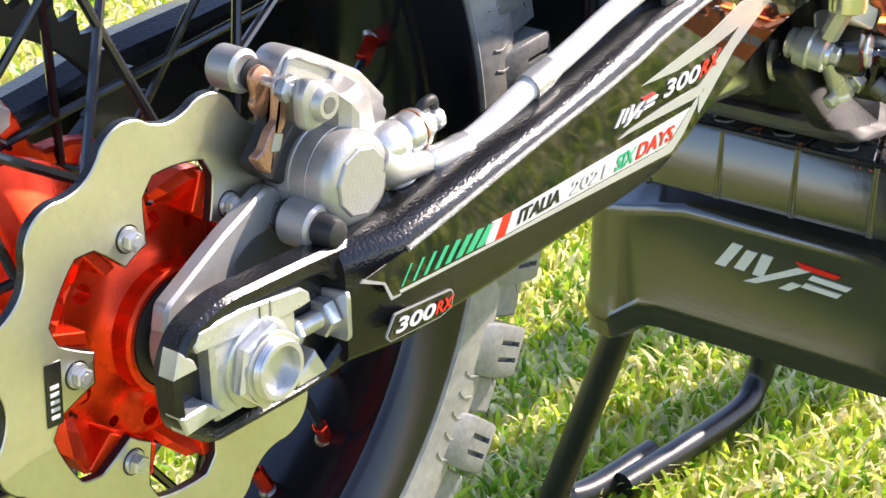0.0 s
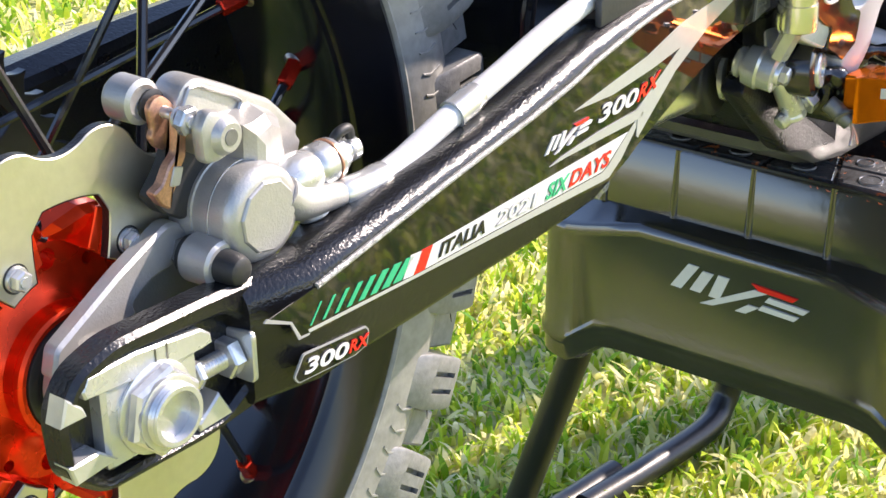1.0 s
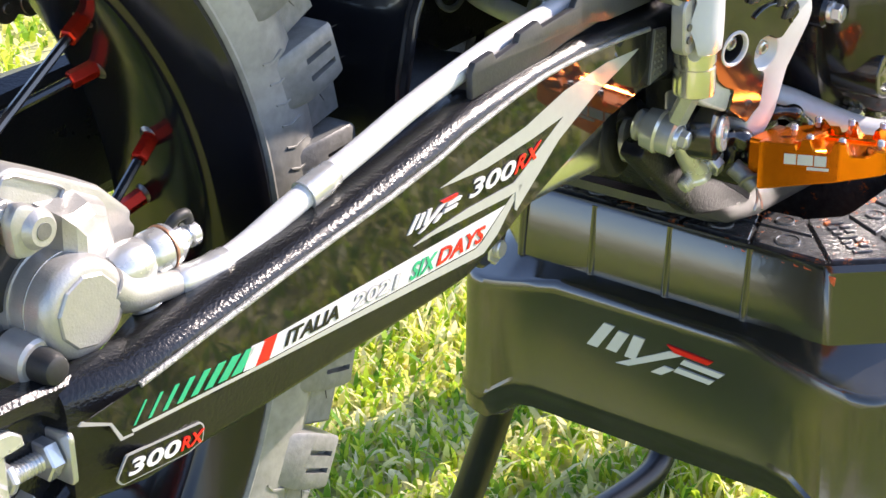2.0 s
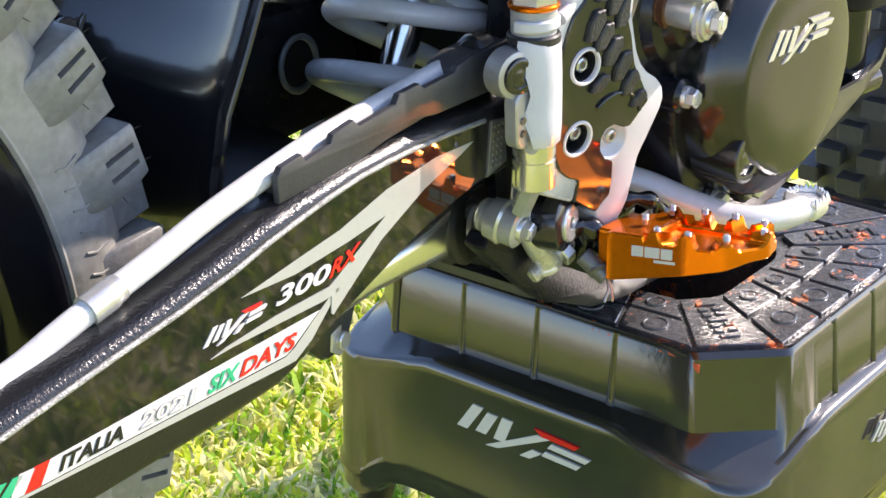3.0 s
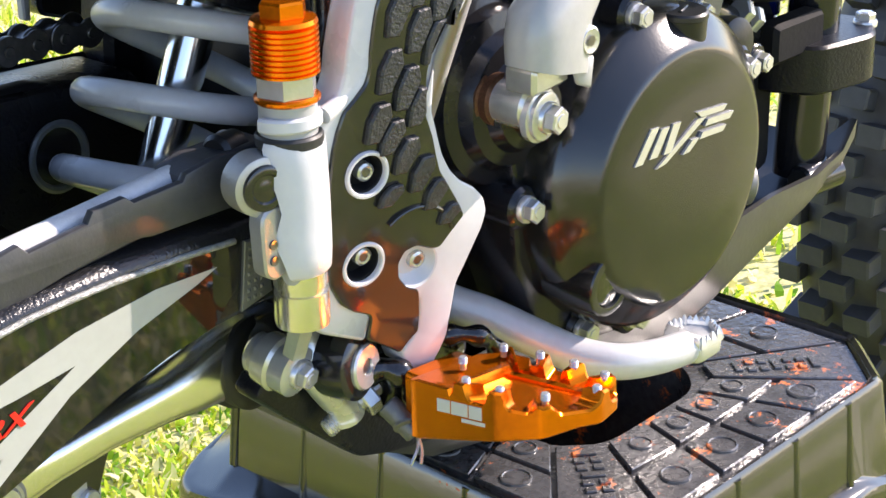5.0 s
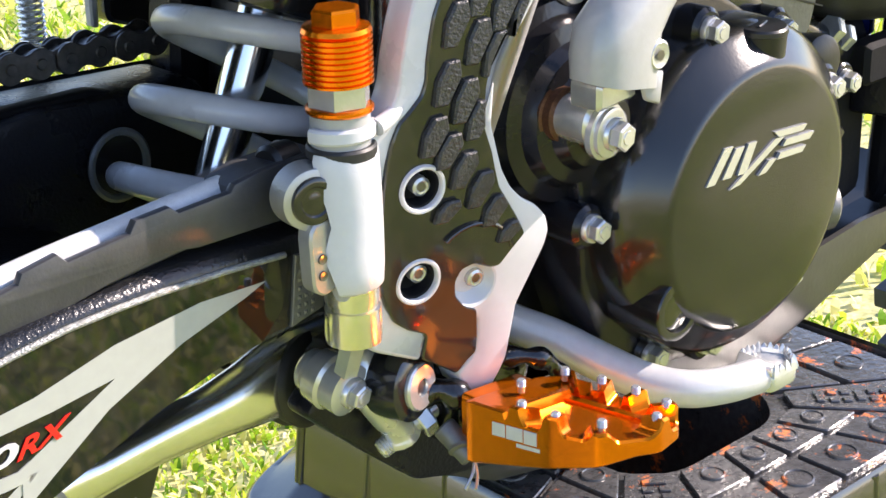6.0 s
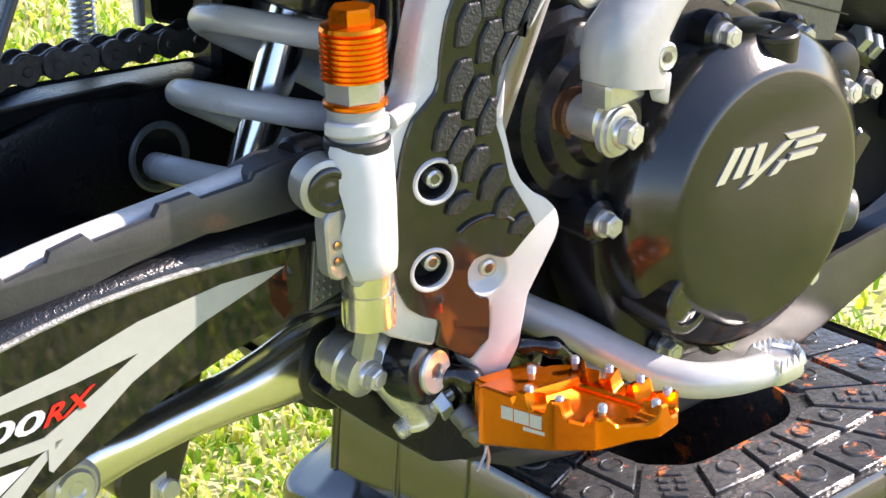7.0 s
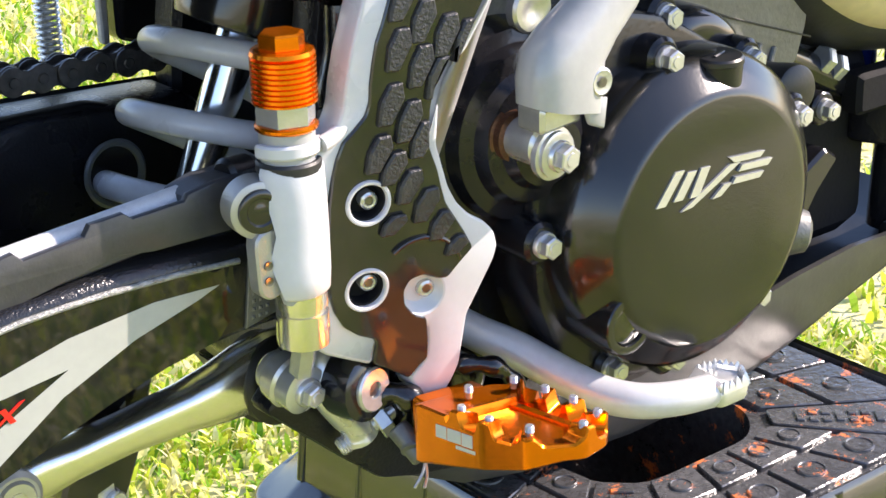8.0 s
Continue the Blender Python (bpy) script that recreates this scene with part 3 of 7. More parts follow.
def rear_wheel():
    bm = bm_new()
    prof = [(-0.044, 0.234), (-0.047, 0.24), (-0.0495, 0.25), (-0.05, 0.262), (-0.0485, 0.272), (-0.044, 0.28), (-0.036, 0.2855), (0, 0.2915), (0.036, 0.2855), (0.044, 0.28), (0.0485, 0.272), (0.05, 0.262), (0.0495, 0.25), (0.047, 0.24), (0.044, 0.234)]
    lathe(bm, (AX, YC, AZ), (0, 1, 0), prof, 120, caps=False)
    tyre = part("tyre", bm, "rubber", BIKE, "dusty black knobbly rear tyre")
    bm = bm_new()
    lathe(bm, (AX, YC, AZ), (0, 1, 0), [(-0.0478, 0.2425), (-0.0493, 0.244), (-0.0488, 0.2455)], 120, caps=False)
    part("bead_line", bm, "rubber", tyre)
    # raised worn lettering and marks on the sidewall, as plain bars
    for a0, count in ((8, 6), (-40, 5), (40, 5)):
        for k in range(count):
            a = radians(a0 + 2.6 * k)
            bm = bm_new()
            prism(bm, [(-0.0016, 0.2555), (-0.0006, 0.2555), (0.0018, 0.261), (0.0002, 0.269), (-0.0008, 0.2688), (0.0006, 0.2612)], -0.0505, -0.048, 0.0001)
            ob = part("sidewall_mark", bm, "rubber", tyre)
            ob.matrix_local = Matrix.Translation((AX, YC, AZ)) @ Matrix.Rotation(math.pi / 2 - a, 4, "Y")
    bm = bm_new()
    prof = [(-0.042, 0.243), (-0.0475, 0.2425), (-0.0495, 0.239), (-0.0485, 0.233), (-0.0375, 0.2185), (-0.0362, 0.2168), (-0.0345, 0.216), (-0.033, 0.214), (-0.028, 0.2125), (-0.015, 0.2115), (0, 0.211), (0.015, 0.2115), (0.028, 0.2125), (0.033, 0.214), (0.0362, 0.2168), (0.0375, 0.2185), (0.0485, 0.233), (0.0495, 0.239), (0.0475, 0.2425), (0.042, 0.243)]
    lathe(bm, (AX, YC, AZ), (0, 1, 0), prof, 120, caps=False)
    part("rim", bm, "rim_black", BIKE, "glossy black anodised rim")
    # shoulder knobs with two sipes, centre knobs and knobs between
    side = bm_new()
    skin(side, [ring(side, [(-w, y, r), (-w + 0.0015, y - 0.0012, r), (w - 0.0015, y - 0.0012, r), (w, y, r), (w, -0.036, r), (-w, -0.036, r)]) for r, w, y in ((0.262, 0.013, -0.0485), (0.268, 0.0145, -0.0503), (0.274, 0.0152, -0.0515), (0.2795, 0.0153, -0.052), (0.295, 0.0146, -0.0519), (0.2995, 0.0139, -0.0514), (0.3005, 0.0131, -0.0502))])
    slots = []
    for x0, x1 in ((-0.0064, -0.0034), (0.0032, 0.0062)):
        cutter = bm_new()
        prism(cutter, [(x0, 0.2785), (x1, 0.2785), (x1 * 0.95, 0.2965), (x0 * 0.95, 0.2965)], -0.058, -0.0485, 0)
        slots.append(cutter)
    centre = bm_new()
    prism(centre, [(-0.012, 0.284), (0.012, 0.284), (0.011, 0.3055), (-0.011, 0.3055)], -0.02, 0.02, 0.0015)
    mid = bm_new()
    prism(mid, [(-0.011, 0.278), (0.011, 0.278), (0.010, 0.303), (-0.010, 0.303)], -0.042, -0.026, 0.0015)
    meshes = {}
    for key, b in (("side", side), ("centre", centre), ("mid", mid)):
        ob = part("knob", b, "knob_rubber", tyre, smooth=40)
        if key == "side":
            drilled(ob, slots)
        meshes[key] = ob.data
        bpy.data.objects.remove(ob)
    # moulding hairs on the shoulder knobs
    bm = bm_new()
    rod(bm, (0, 0, 0), (0.0008, -0.001, 0.0055), 0.00035, 5, 0.0002)
    ob = part("hair", bm, "soft_black", tyre)
    hair = ob.data
    bpy.data.objects.remove(ob)
    n = 33
    for k in range(n):
        for x, y, z in ((-0.0095, -0.0495, 0.2998), (0.0085, -0.0488, 0.2998), (0.0148, -0.0505, 0.282)):
            ob = new("hair", hair)
            ob.parent = tyre
            ob.matrix_local = Matrix.Translation((AX, YC, AZ)) @ Matrix.Rotation(radians(72.7) + 2 * math.pi * k / n, 4, "Y") @ Matrix.Translation((x, y, z)) @ Matrix.Rotation(radians(70) if x > 0.01 else 0, 4, "Y")
    for k in range(n):
        for key, off, flip in (("side", 0.0, False), ("side", 0.5, True), ("centre", 0.25, False), ("centre", 0.75, False), ("mid", 0.5, False), ("mid", 0.0, True)):
            ang = radians(72.7) + 2 * math.pi * (k + off) / n
            ob = new("knob", meshes[key])
            ob.parent = tyre
            ob.matrix_local = Matrix.Translation((AX, YC, AZ)) @ Matrix.Rotation(ang, 4, "Y") @ Matrix.Rotation(math.pi if flip else 0, 4, "Z")
    # hub: collar and bell in front of a drilled flange, seal, spacer
    bm = bm_new()
    bell = [(0.001, 0.0238), (0.0, 0.0246), (0.0, 0.0264), (0.0012, 0.0278), (0.0035, 0.0282), (0.0045, 0.0276), (0.009, 0.0285), (0.0115, 0.0305), (0.0135, 0.0345), (0.0155, 0.0385), (0.0165, 0.0505), (0.0195, 0.0545), (0.029, 0.0545), (0.031, 0.052), (0.036, 0.034), (0.055, 0.024), (0.085, 0.024), (0.102, 0.05), (0.11, 0.05), (0.118, 0.03)]
    lathe(bm, (AX, -0.0855, AZ), (0, 1, 0), bell, 72)
    hub = part("hub", bm, "hub_red", BIKE, "orange-red anodised wheel hub", 25)
    cut = []
    for k in range(6):
        for da, r, s, depth in ((28, 0.0438, 0.0044, 0.02), (0, 0.0445, 0.0026, 0.007)):
            th = radians(55 + 60 * k + da)
            x, z = AX + r * math.cos(th), AZ + r * math.sin(th)
            cutter = bm_new()
            rod(cutter, (x, -0.076, z), (x, -0.069 + depth, z), s, 20)
            cut.append(cutter)
    drilled(hub, cut)
    bm = bm_new()
    lathe(bm, (AX, -0.0872, AZ), (0, 1, 0), [(0.002, 0.0165), (0.0012, 0.0185), (0.0, 0.0195), (0.0, 0.0222), (0.001, 0.0238), (0.0045, 0.0242)], 48)
    part("seal", bm, "soft_black", hub, "black rubber bearing seal")
    bm = bm_new()
    lathe(bm, (AX, -0.1195, AZ), (0, 1, 0), [(0.0, 0.0165), (0.001, 0.0172), (0.012, 0.0172), (0.0125, 0.0162), (0.034, 0.0162)], 40)
    part("spacer", bm, "alu_bright", hub, "machined aluminium spacer")
    # six arms that carry the disc, with milled slopes and a pocket
    for k in range(6):
        a = radians(55 + 60 * k)

        def polar(points):
            return [(AX + r * math.cos(a + radians(d)), AZ + r * math.sin(a + radians(d))) for d, r in points]
        bm = bm_new()
        base = polar(((-34, 0.0505), (-27, 0.059), (-20, 0.0665), (-13, 0.0688), (-7, 0.064), (7, 0.064), (13, 0.0688), (20, 0.0665), (27, 0.059), (34, 0.0505), (16, 0.0485), (0, 0.0478), (-16, 0.0485)))
        rise = (-0.069, -0.076, -0.0815, -0.0832, -0.0832, -0.0832, -0.0832, -0.0815, -0.076, -0.069, -0.072, -0.0745, -0.072)
        skin(bm, [ring(bm, [(x, y + d if full else -0.057, z) for (x, z), y in zip(loop, rise)]) for loop, d, full in ((inset2(base, 0.003), 0.0, True), (base, 0.0042, True), (base, 0.0, False))])
        part("flange", bm, "hub_red", hub, smooth=15)
        bm = bm_new()
        for sgn in (-1, 1):
            wall = polar(((sgn * 10.5, 0.0485), (sgn * 11.5, 0.0675), (sgn * 16, 0.0672), (sgn * 17, 0.05)))
            skin(bm, [ring(bm, [(x, y, z) for x, z in loop]) for loop, y in ((inset2(wall, 0.0006), -0.0834), (wall, -0.083), (wall, -0.068))])
        part("rib", bm, "hub_red", hub, smooth=15)
    # far flange with its bolts
    bm = bm_new()
    poly = []
    for k in range(36):
        th = radians(10 * k)
        r = 0.066 + 0.012 * math.cos(6 * (th - radians(25)))
        poly.append((AX + r * math.cos(th), AZ + r * math.sin(th)))
    prism(bm, poly, 0.03, 0.043, 0.002)
    part("flange", bm, "hub_red", hub)
    for k in range(6):
        th = radians(25 + 60 * k)
        bolt(hub, (AX + 0.068 * math.cos(th), 0.03, AZ + 0.068 * math.sin(th)), (0, -1, 0), 0.007, 0.006, 1.3, name="sprocket_bolt")
    # spokes and nipples
    for k in range(36):
        side_ = -1 if k % 2 else 1
        a = 2 * math.pi * k / 36 + radians(6.3)
        h = a + (0.95 if (k // 2) % 2 else -0.95)
        p = Vector((AX + 0.052 * math.cos(h), YC + (-0.053 if side_ < 0 else 0.047), AZ + 0.052 * math.sin(h)))
        q = Vector((AX + 0.2115 * math.cos(a), YC + side_ * 0.009, AZ + 0.2115 * math.sin(a)))
        bm = bm_new()
        rod(bm, p, q, 0.0023, 8)
        part("spoke", bm, "black_gloss", BIKE)
        d = (p - q).normalized()
        bm = bm_new()
        hexa(bm, q - d * 0.003, q + d * 0.0145, 0.0044, 0.0008)
        nip = part("nipple", bm, "red_anod", BIKE, "red anodised spoke nipple")
        bm = bm_new()
        lathe(bm, q - d * 0.003, d, [(0, 0.0066), (0.002, 0.0062), (0.0035, 0.0048)], 16)
        part("seat_washer", bm, "dark_steel", nip)
    # disc
    n = 360
    out, inn = [], []
    for k in range(n):
        th = 2 * math.pi * k / n
        w = math.cos(12 * (th - radians(73)))
        r = 0.0962 + 0.0046 * math.copysign(abs(w) ** 0.8, w)
        out.append((AX + r * math.cos(th), AZ + r * math.sin(th)))
        d = abs((math.degrees(th) - 55 + 30) % 60 - 30)
        r = 0.0475 if d < 8 else 0.0475 + (d - 8) / 5 * 0.019 if d < 13 else 0.0665 + (min(d, 19) - 13) / 6 * 0.0065
        inn.append((AX + r * math.cos(th), AZ + r * math.sin(th)))
    bm = bm_new()
    frame_prism(bm, out, inn, -0.0875, -0.0835, 0.0005)
    disc = part("brake_disc", bm, "disc_steel", BIKE, "wave-edged brushed steel brake disc")
    for loop in (inset2(out, -0.0003), inset2(inn, 0.0003)):
        bm = bm_new()
        skin(bm, [ring(bm, [(x, y, z) for x, z in lp]) for lp, y in ((loop, -0.0872), (loop, -0.0832), (inset2(loop, 0.0002 if loop[0][0] > AX + 0.09 else -0.0002), -0.0832))], True, False)
        part("disc_edge", bm, "black_rough", disc, "dark worn cut edge of the disc")
    for k in range(6):
        a = radians(55 + 60 * k)
        bolt(disc, (AX + 0.0565 * math.cos(a), -0.0877, AZ + 0.0565 * math.sin(a)), (0, -1, 0), 0.0042, 0.0038, 1.26)
        bm = bm_new()
        lathe(bm, (AX + 0.0565 * math.cos(a), -0.0877, AZ + 0.0565 * math.sin(a)), (0, 1, 0), [(0, 0.0052), (0, 0.0061), (0.001, 0.0062)], 28, caps=False)
        part("bolt_ring", bm, "black_rough", disc)
    bm = bm_new()
    prism(bm, rounded([(-0.004, -0.0135), (0.004, -0.0135), (0.004, 0.0135), (-0.004, 0.0135)], 0.0006, 2), 0, 0.0004, 0.0001)
    m = Matrix.Translation((AX - 0.0685, -0.088, AZ + 0.002)) @ Matrix.Rotation(radians(4), 4, "Y")
    bmesh.ops.transform(bm, matrix=m, verts=bm.verts)
    tag = part("maker_tag", bm, "decal_black", disc, "small black maker's sticker")
    for k in range(5):
        bm = bm_new()
        prism(bm, [(-0.0022, -0.0105 + 0.0032 * k), (0.0022, -0.0105 + 0.0032 * k), (0.0022, -0.0088 + 0.0032 * k), (-0.0022, -0.0088 + 0.0032 * k)], -0.0003, 0.0002, 0.0001)
        bmesh.ops.transform(bm, matrix=m, verts=bm.verts)
        part("bar", bm, "decal_white", disc)
    # sprocket on the far side
    n = 48 * 8
    out, inn = [], []
    for k in range(n):
        th, ph = 2 * math.pi * k / n, (k % 8) / 8
        r = 0.121 - 0.0085 * (1 - abs(2 * ph - 1)) ** 0.6
        out.append((AX + r * math.cos(th), AZ + r * math.sin(th)))
        d = abs((math.degrees(th) + 35 + 30) % 60 - 30)
        r = 0.06 if d < 5 else 0.085 if d < 6 else 0.1
        inn.append((AX + r * math.cos(th), AZ + r * math.sin(th)))
    bm = bm_new()
    frame_prism(bm, out, inn, 0.0435, 0.0495, 0.0005)
    part("sprocket", bm, "black_plastic", BIKE, "black rear sprocket")


rear_wheel()


def face_y(x):
    """The outer side of the swingarm."""
    return -0.1522 + 0.0431 * x


def swingarm():
    # station, lower edge, upper edge of the flat side, rise of the rounded top
    st = [(0.122, 0.5035, 0.5465, 0.0112), (0.15, 0.506, 0.5503, 0.0098), (0.185, 0.5065, 0.5552, 0.0086), (0.217, 0.506, 0.5597, 0.0078), (0.245, 0.506, 0.5635, 0.0075), (0.272, 0.506, 0.567, 0.0076), (0.31, 0.5055, 0.5715, 0.0088), (0.345, 0.506, 0.577, 0.0102), (0.37, 0.507, 0.5825, 0.0095), (0.383, 0.5105, 0.5845, 0.009), (0.395, 0.5165, 0.5865, 0.0085), (0.412, 0.5235, 0.589, 0.0078), (0.435, 0.5305, 0.5915, 0.0075), (0.455, 0.5375, 0.592, 0.0078), (0.475, 0.5435, 0.592, 0.0085), (0.51, 0.551, 0.5905, 0.0088), (0.54, 0.553, 0.588, 0.009), (0.575, 0.553, 0.588, 0.009), (0.61, 0.54, 0.6, 0.009)]
    bm = bm_new()
    rings = []
    for x, zb, zt, r in st:
        yo, th = face_y(x) + (0.012 * max(0, (0.15 - x) / 0.028) if x < 0.15 else 0), 0.046 if x > 0.16 else 0.03
        top = [(yo + 0.0005 + 0.0145 * (1 - math.cos(f)), zt + r * math.sin(f)) for f in [math.pi * 0.62 * k / 12 for k in range(13)]]
        sec = [(yo + 0.004, zb), (yo + 0.0012, zb + 0.0014), (yo, zb + 0.004), (yo, zt - 0.0012)] + top + [(yo + th * 0.75, zt + 0.5 * r), (yo + th * 0.95, zt - 0.002), (yo + th, zt - 0.008), (yo + th, zb + 0.006), (yo + th - 0.006, zb)]
        rings.append(ring(bm, [(x, y, z) for y, z in sec]))
    skin(bm, rings)
    arm = part("swingarm", bm, "arm_paint", BIKE, "glossy black aluminium swingarm with race decals", 40)
    bm = bm_new()
    sweep(bm, [(x, face_y(x) - 0.0001, zt - 0.0002) for x, zb, zt, r in st[1:-2]], 0.0014, 10)
    part("edge_bead", bm, "bead", arm, "bright speckled edge bead")
    # slotted axle end
    outer = rounded([(0.0285, 0.5125), (0.045, 0.5), (0.10, 0.4985), (0.148, 0.503), (0.148, 0.5565), (0.105, 0.559), (0.056, 0.5605), (0.036, 0.5545), (0.0265, 0.54)], 0.007, 4)
    inner = rounded([(0.0325, 0.516), (0.0465, 0.505), (0.108, 0.5045), (0.126, 0.515), (0.128, 0.5365), (0.114, 0.5485), (0.056, 0.5525), (0.039, 0.5475), (0.0312, 0.537)], 0.005, 4)
    c = (0.08, 0.528)
    bm = bm_new()
    frame_prism(bm, resample(outer, c, 96), resample(inner, c, 96), -0.1315, -0.119, 0.0022)
    part("axle_slot", bm, "arm_paint", arm, "black arm end with machined slot faces")
    bm = bm_new()
    prism(bm, inset2(outer, 0.003), -0.1225, -0.1192, 0.0008)
    part("back_plate", bm, "arm_paint", arm)
    for quad in ([(0.0375, 0.5475), (0.0405, 0.5525), (0.0648, 0.5527), (0.0985, 0.5482), (0.1035, 0.5445), (0.1042, 0.54), (0.0985, 0.5394), (0.0766, 0.5398), (0.0669, 0.5411), (0.039, 0.5437)], [(0.0299, 0.5484), (0.0372, 0.5416), (0.0389, 0.5371), (0.0262, 0.5374)], [(0.0278, 0.5201), (0.0427, 0.5204), (0.0514, 0.5131), (0.0305, 0.5113)], [(0.0932, 0.5077), (0.1055, 0.5168), (0.1124, 0.5045), (0.094, 0.504)]):
        bm = bm_new()
        prism(bm, quad, -0.1318, -0.122, 0.0008)
        part("slot_face", bm, "alu_bright", arm, "bare machined slot face")
    # knurled patch ahead of the decal
    bm = bm_new()
    prism(bm, [(0.5405, 0.556), (0.5445, 0.5865), (0.556, 0.585), (0.558, 0.56)], -0.1305, -0.128, 0.0004)
    patch = part("heel_patch", bm, "engine_grey", arm, "grey knurled patch")
    for j in range(7):
        for k in range(3):
            bm = bm_new()
            x, z = 0.5445 + 0.0036 * k + 0.0004 * j, 0.5605 + 0.0037 * j
            lathe(bm, (x, -0.1304, z), (0, -1, 0), [(0, 0.0016), (0.0006, 0.0004)], 4, 0.78)
            part("knurl", bm, "engine_grey", patch)
    return arm


ARM = swingarm()


def decals():
    """Films on the swingarm's side; heights and places along the arm."""
    def film(name, poly, material, lift, label=""):
        bm = bm_new()
        skin(bm, [ring(bm, [(x, face_y(x) - d, z) for x, z in poly]) for d in (lift, -0.0003)])
        return part(name, bm, material, ARM, label)
    film("decal", [(0.117, 0.5475), (0.1325, 0.5405), (0.137, 0.5315), (0.1438, 0.531), (0.2237, 0.5255), (0.28, 0.522), (0.33, 0.5185), (0.3775, 0.5145), (0.3835, 0.5145), (0.4006, 0.5195), (0.412, 0.5245), (0.439, 0.533), (0.473, 0.5438), (0.5, 0.5505), (0.526, 0.5545), (0.538, 0.5665), (0.5365, 0.5865), (0.51, 0.5893), (0.475, 0.5905), (0.45, 0.5905), (0.41, 0.5875), (0.375, 0.582), (0.339, 0.5755), (0.271, 0.5665), (0.213, 0.5585), (0.185, 0.5545), (0.16, 0.551)], "sticker_black", 0.0003, "glossy black decal film")
    film("decal_edge", [(0.117, 0.5475), (0.1325, 0.5405), (0.137, 0.5315), (0.1438, 0.531), (0.144, 0.5318), (0.1385, 0.5325), (0.1335, 0.5412), (0.119, 0.5485)], "decal_line", 0.0005)
    # green bars, white and red
    for k in range(8):
        x, z, w = 0.1442 + 0.00795 * k, 0.5348 - 0.00056 * k, 0.0012 + 0.0007 * k
        film("green_bar", [(x, z), (x + w, z - 0.0001 * w / 0.001), (x + w + 0.0072 + 0.0004 * k, z + 0.0078 - 0.0001 * k), (x + 0.0072 + 0.0004 * k, z + 0.0079)], "decal_green", 0.0006)
    film("white_bar", [(0.2072, 0.5299), (0.2145, 0.5291), (0.2225, 0.538), (0.2135, 0.539)], "decal_white", 0.0006)
    film("red_bar", [(0.2148, 0.5291), (0.2232, 0.5286), (0.2296, 0.5379), (0.2215, 0.5384)], "decal_red", 0.0006)
    film("white_band", [(0.2237, 0.5286), (0.3753, 0.5218), (0.38, 0.5235), (0.4009, 0.535), (0.2299, 0.5379)], "decal_white", 0.0005, "white band with lettering")
    film("grey_line", [(0.1431, 0.5336), (0.2237, 0.528), (0.3752, 0.521), (0.3815, 0.523), (0.4009, 0.5345), (0.4128, 0.541), (0.4168, 0.541), (0.3945, 0.5222), (0.3822, 0.5162), (0.3775, 0.5162), (0.2237, 0.5265), (0.1438, 0.532)], "decal_grey", 0.0005)
    film("grey_stripe", [(0.3475, 0.5628), (0.389, 0.5672), (0.4189, 0.5702), (0.4553, 0.5782), (0.4964, 0.5817), (0.5292, 0.58), (0.518, 0.5762), (0.4859, 0.568), (0.45, 0.5535), (0.4117, 0.529), (0.4095, 0.5295), (0.4103, 0.539), (0.4109, 0.545), (0.4542, 0.565), (0.4255, 0.562), (0.3846, 0.56)], "decal_grey", 0.0005, "pale grey chevron stripe")
    film("grey_stripe", [(0.3253, 0.5416), (0.3399, 0.5417), (0.3725, 0.5402), (0.4025, 0.5388), (0.4098, 0.539), (0.409, 0.53), (0.411, 0.5285), (0.414, 0.5467), (0.4086, 0.5443), (0.37, 0.5448), (0.336, 0.5432)], "decal_grey", 0.0009)

    def words(name, text, x0, z0, x1, z1, h, slant, material, lift, label="", bold=0.022):
        o = Vector((x0, face_y(x0) - lift, z0))
        a = Vector((x1, face_y(x1) - lift, z1)) - o
        text_mesh(name, text, o, a, Vector((slant, face_y(x0 + slant) - face_y(x0), h)), material, ARM, 0.0004, label, bold)
    words("lettering", "ITALIA", 0.2333, 0.5302, 0.2694, 0.5285, 0.0064, 0.0034, "decal_black", 0.0007)
    words("lettering", "SIX", 0.3211, 0.5256, 0.3398, 0.5249, 0.0076, 0.0045, "decal_green", 0.0007)
    words("lettering", "DAYS", 0.3425, 0.5248, 0.3799, 0.5236, 0.0076, 0.0045, "decal_red", 0.0007)
    words("lettering", "2021", 0.2788, 0.5281, 0.3116, 0.5259, 0.0068, 0.0036, "decal_line", 0.0006, "", 0.045)
    words("lettering", "2021", 0.2794, 0.5286, 0.3109, 0.5264, 0.0059, 0.0031, "decal_white", 0.0008, "", 0.0)
    words("lettering", "300", 0.3694, 0.5493, 0.407, 0.5482, 0.0085, 0.0052, "decal_white", 0.0006)
    words("lettering", "RX", 0.4085, 0.5485, 0.4285, 0.551, 0.008, 0.005, "decal_red", 0.0006)
    o = Vector((0.3195, face_y(0.3195) - 0.0004, 0.546))
    logo(ARM, o, Vector((0.3595, face_y(0.3595) - 0.0004, 0.548)) - o, Vector((0.005, 0.0002, 0.0098)), 0.0004)
    # small badge below
    film("badge_plate", rounded([(0.1325, 0.5158), (0.139, 0.5242), (0.1805, 0.5192), (0.1822, 0.5165), (0.1805, 0.5102), (0.172, 0.5088), (0.135, 0.5125)], 0.0012, 2), "decal_line", 0.0007)
    film("badge_plate", rounded([(0.1335, 0.516), (0.1395, 0.5235), (0.18, 0.5186), (0.1814, 0.5163), (0.18, 0.5108), (0.1718, 0.5094), (0.1355, 0.513)], 0.001, 2), "sticker_black", 0.0009, "small black badge")
    words("lettering", "300", 0.1379, 0.5152, 0.1655, 0.5118, 0.0062, 0.0034, "decal_white", 0.0012)
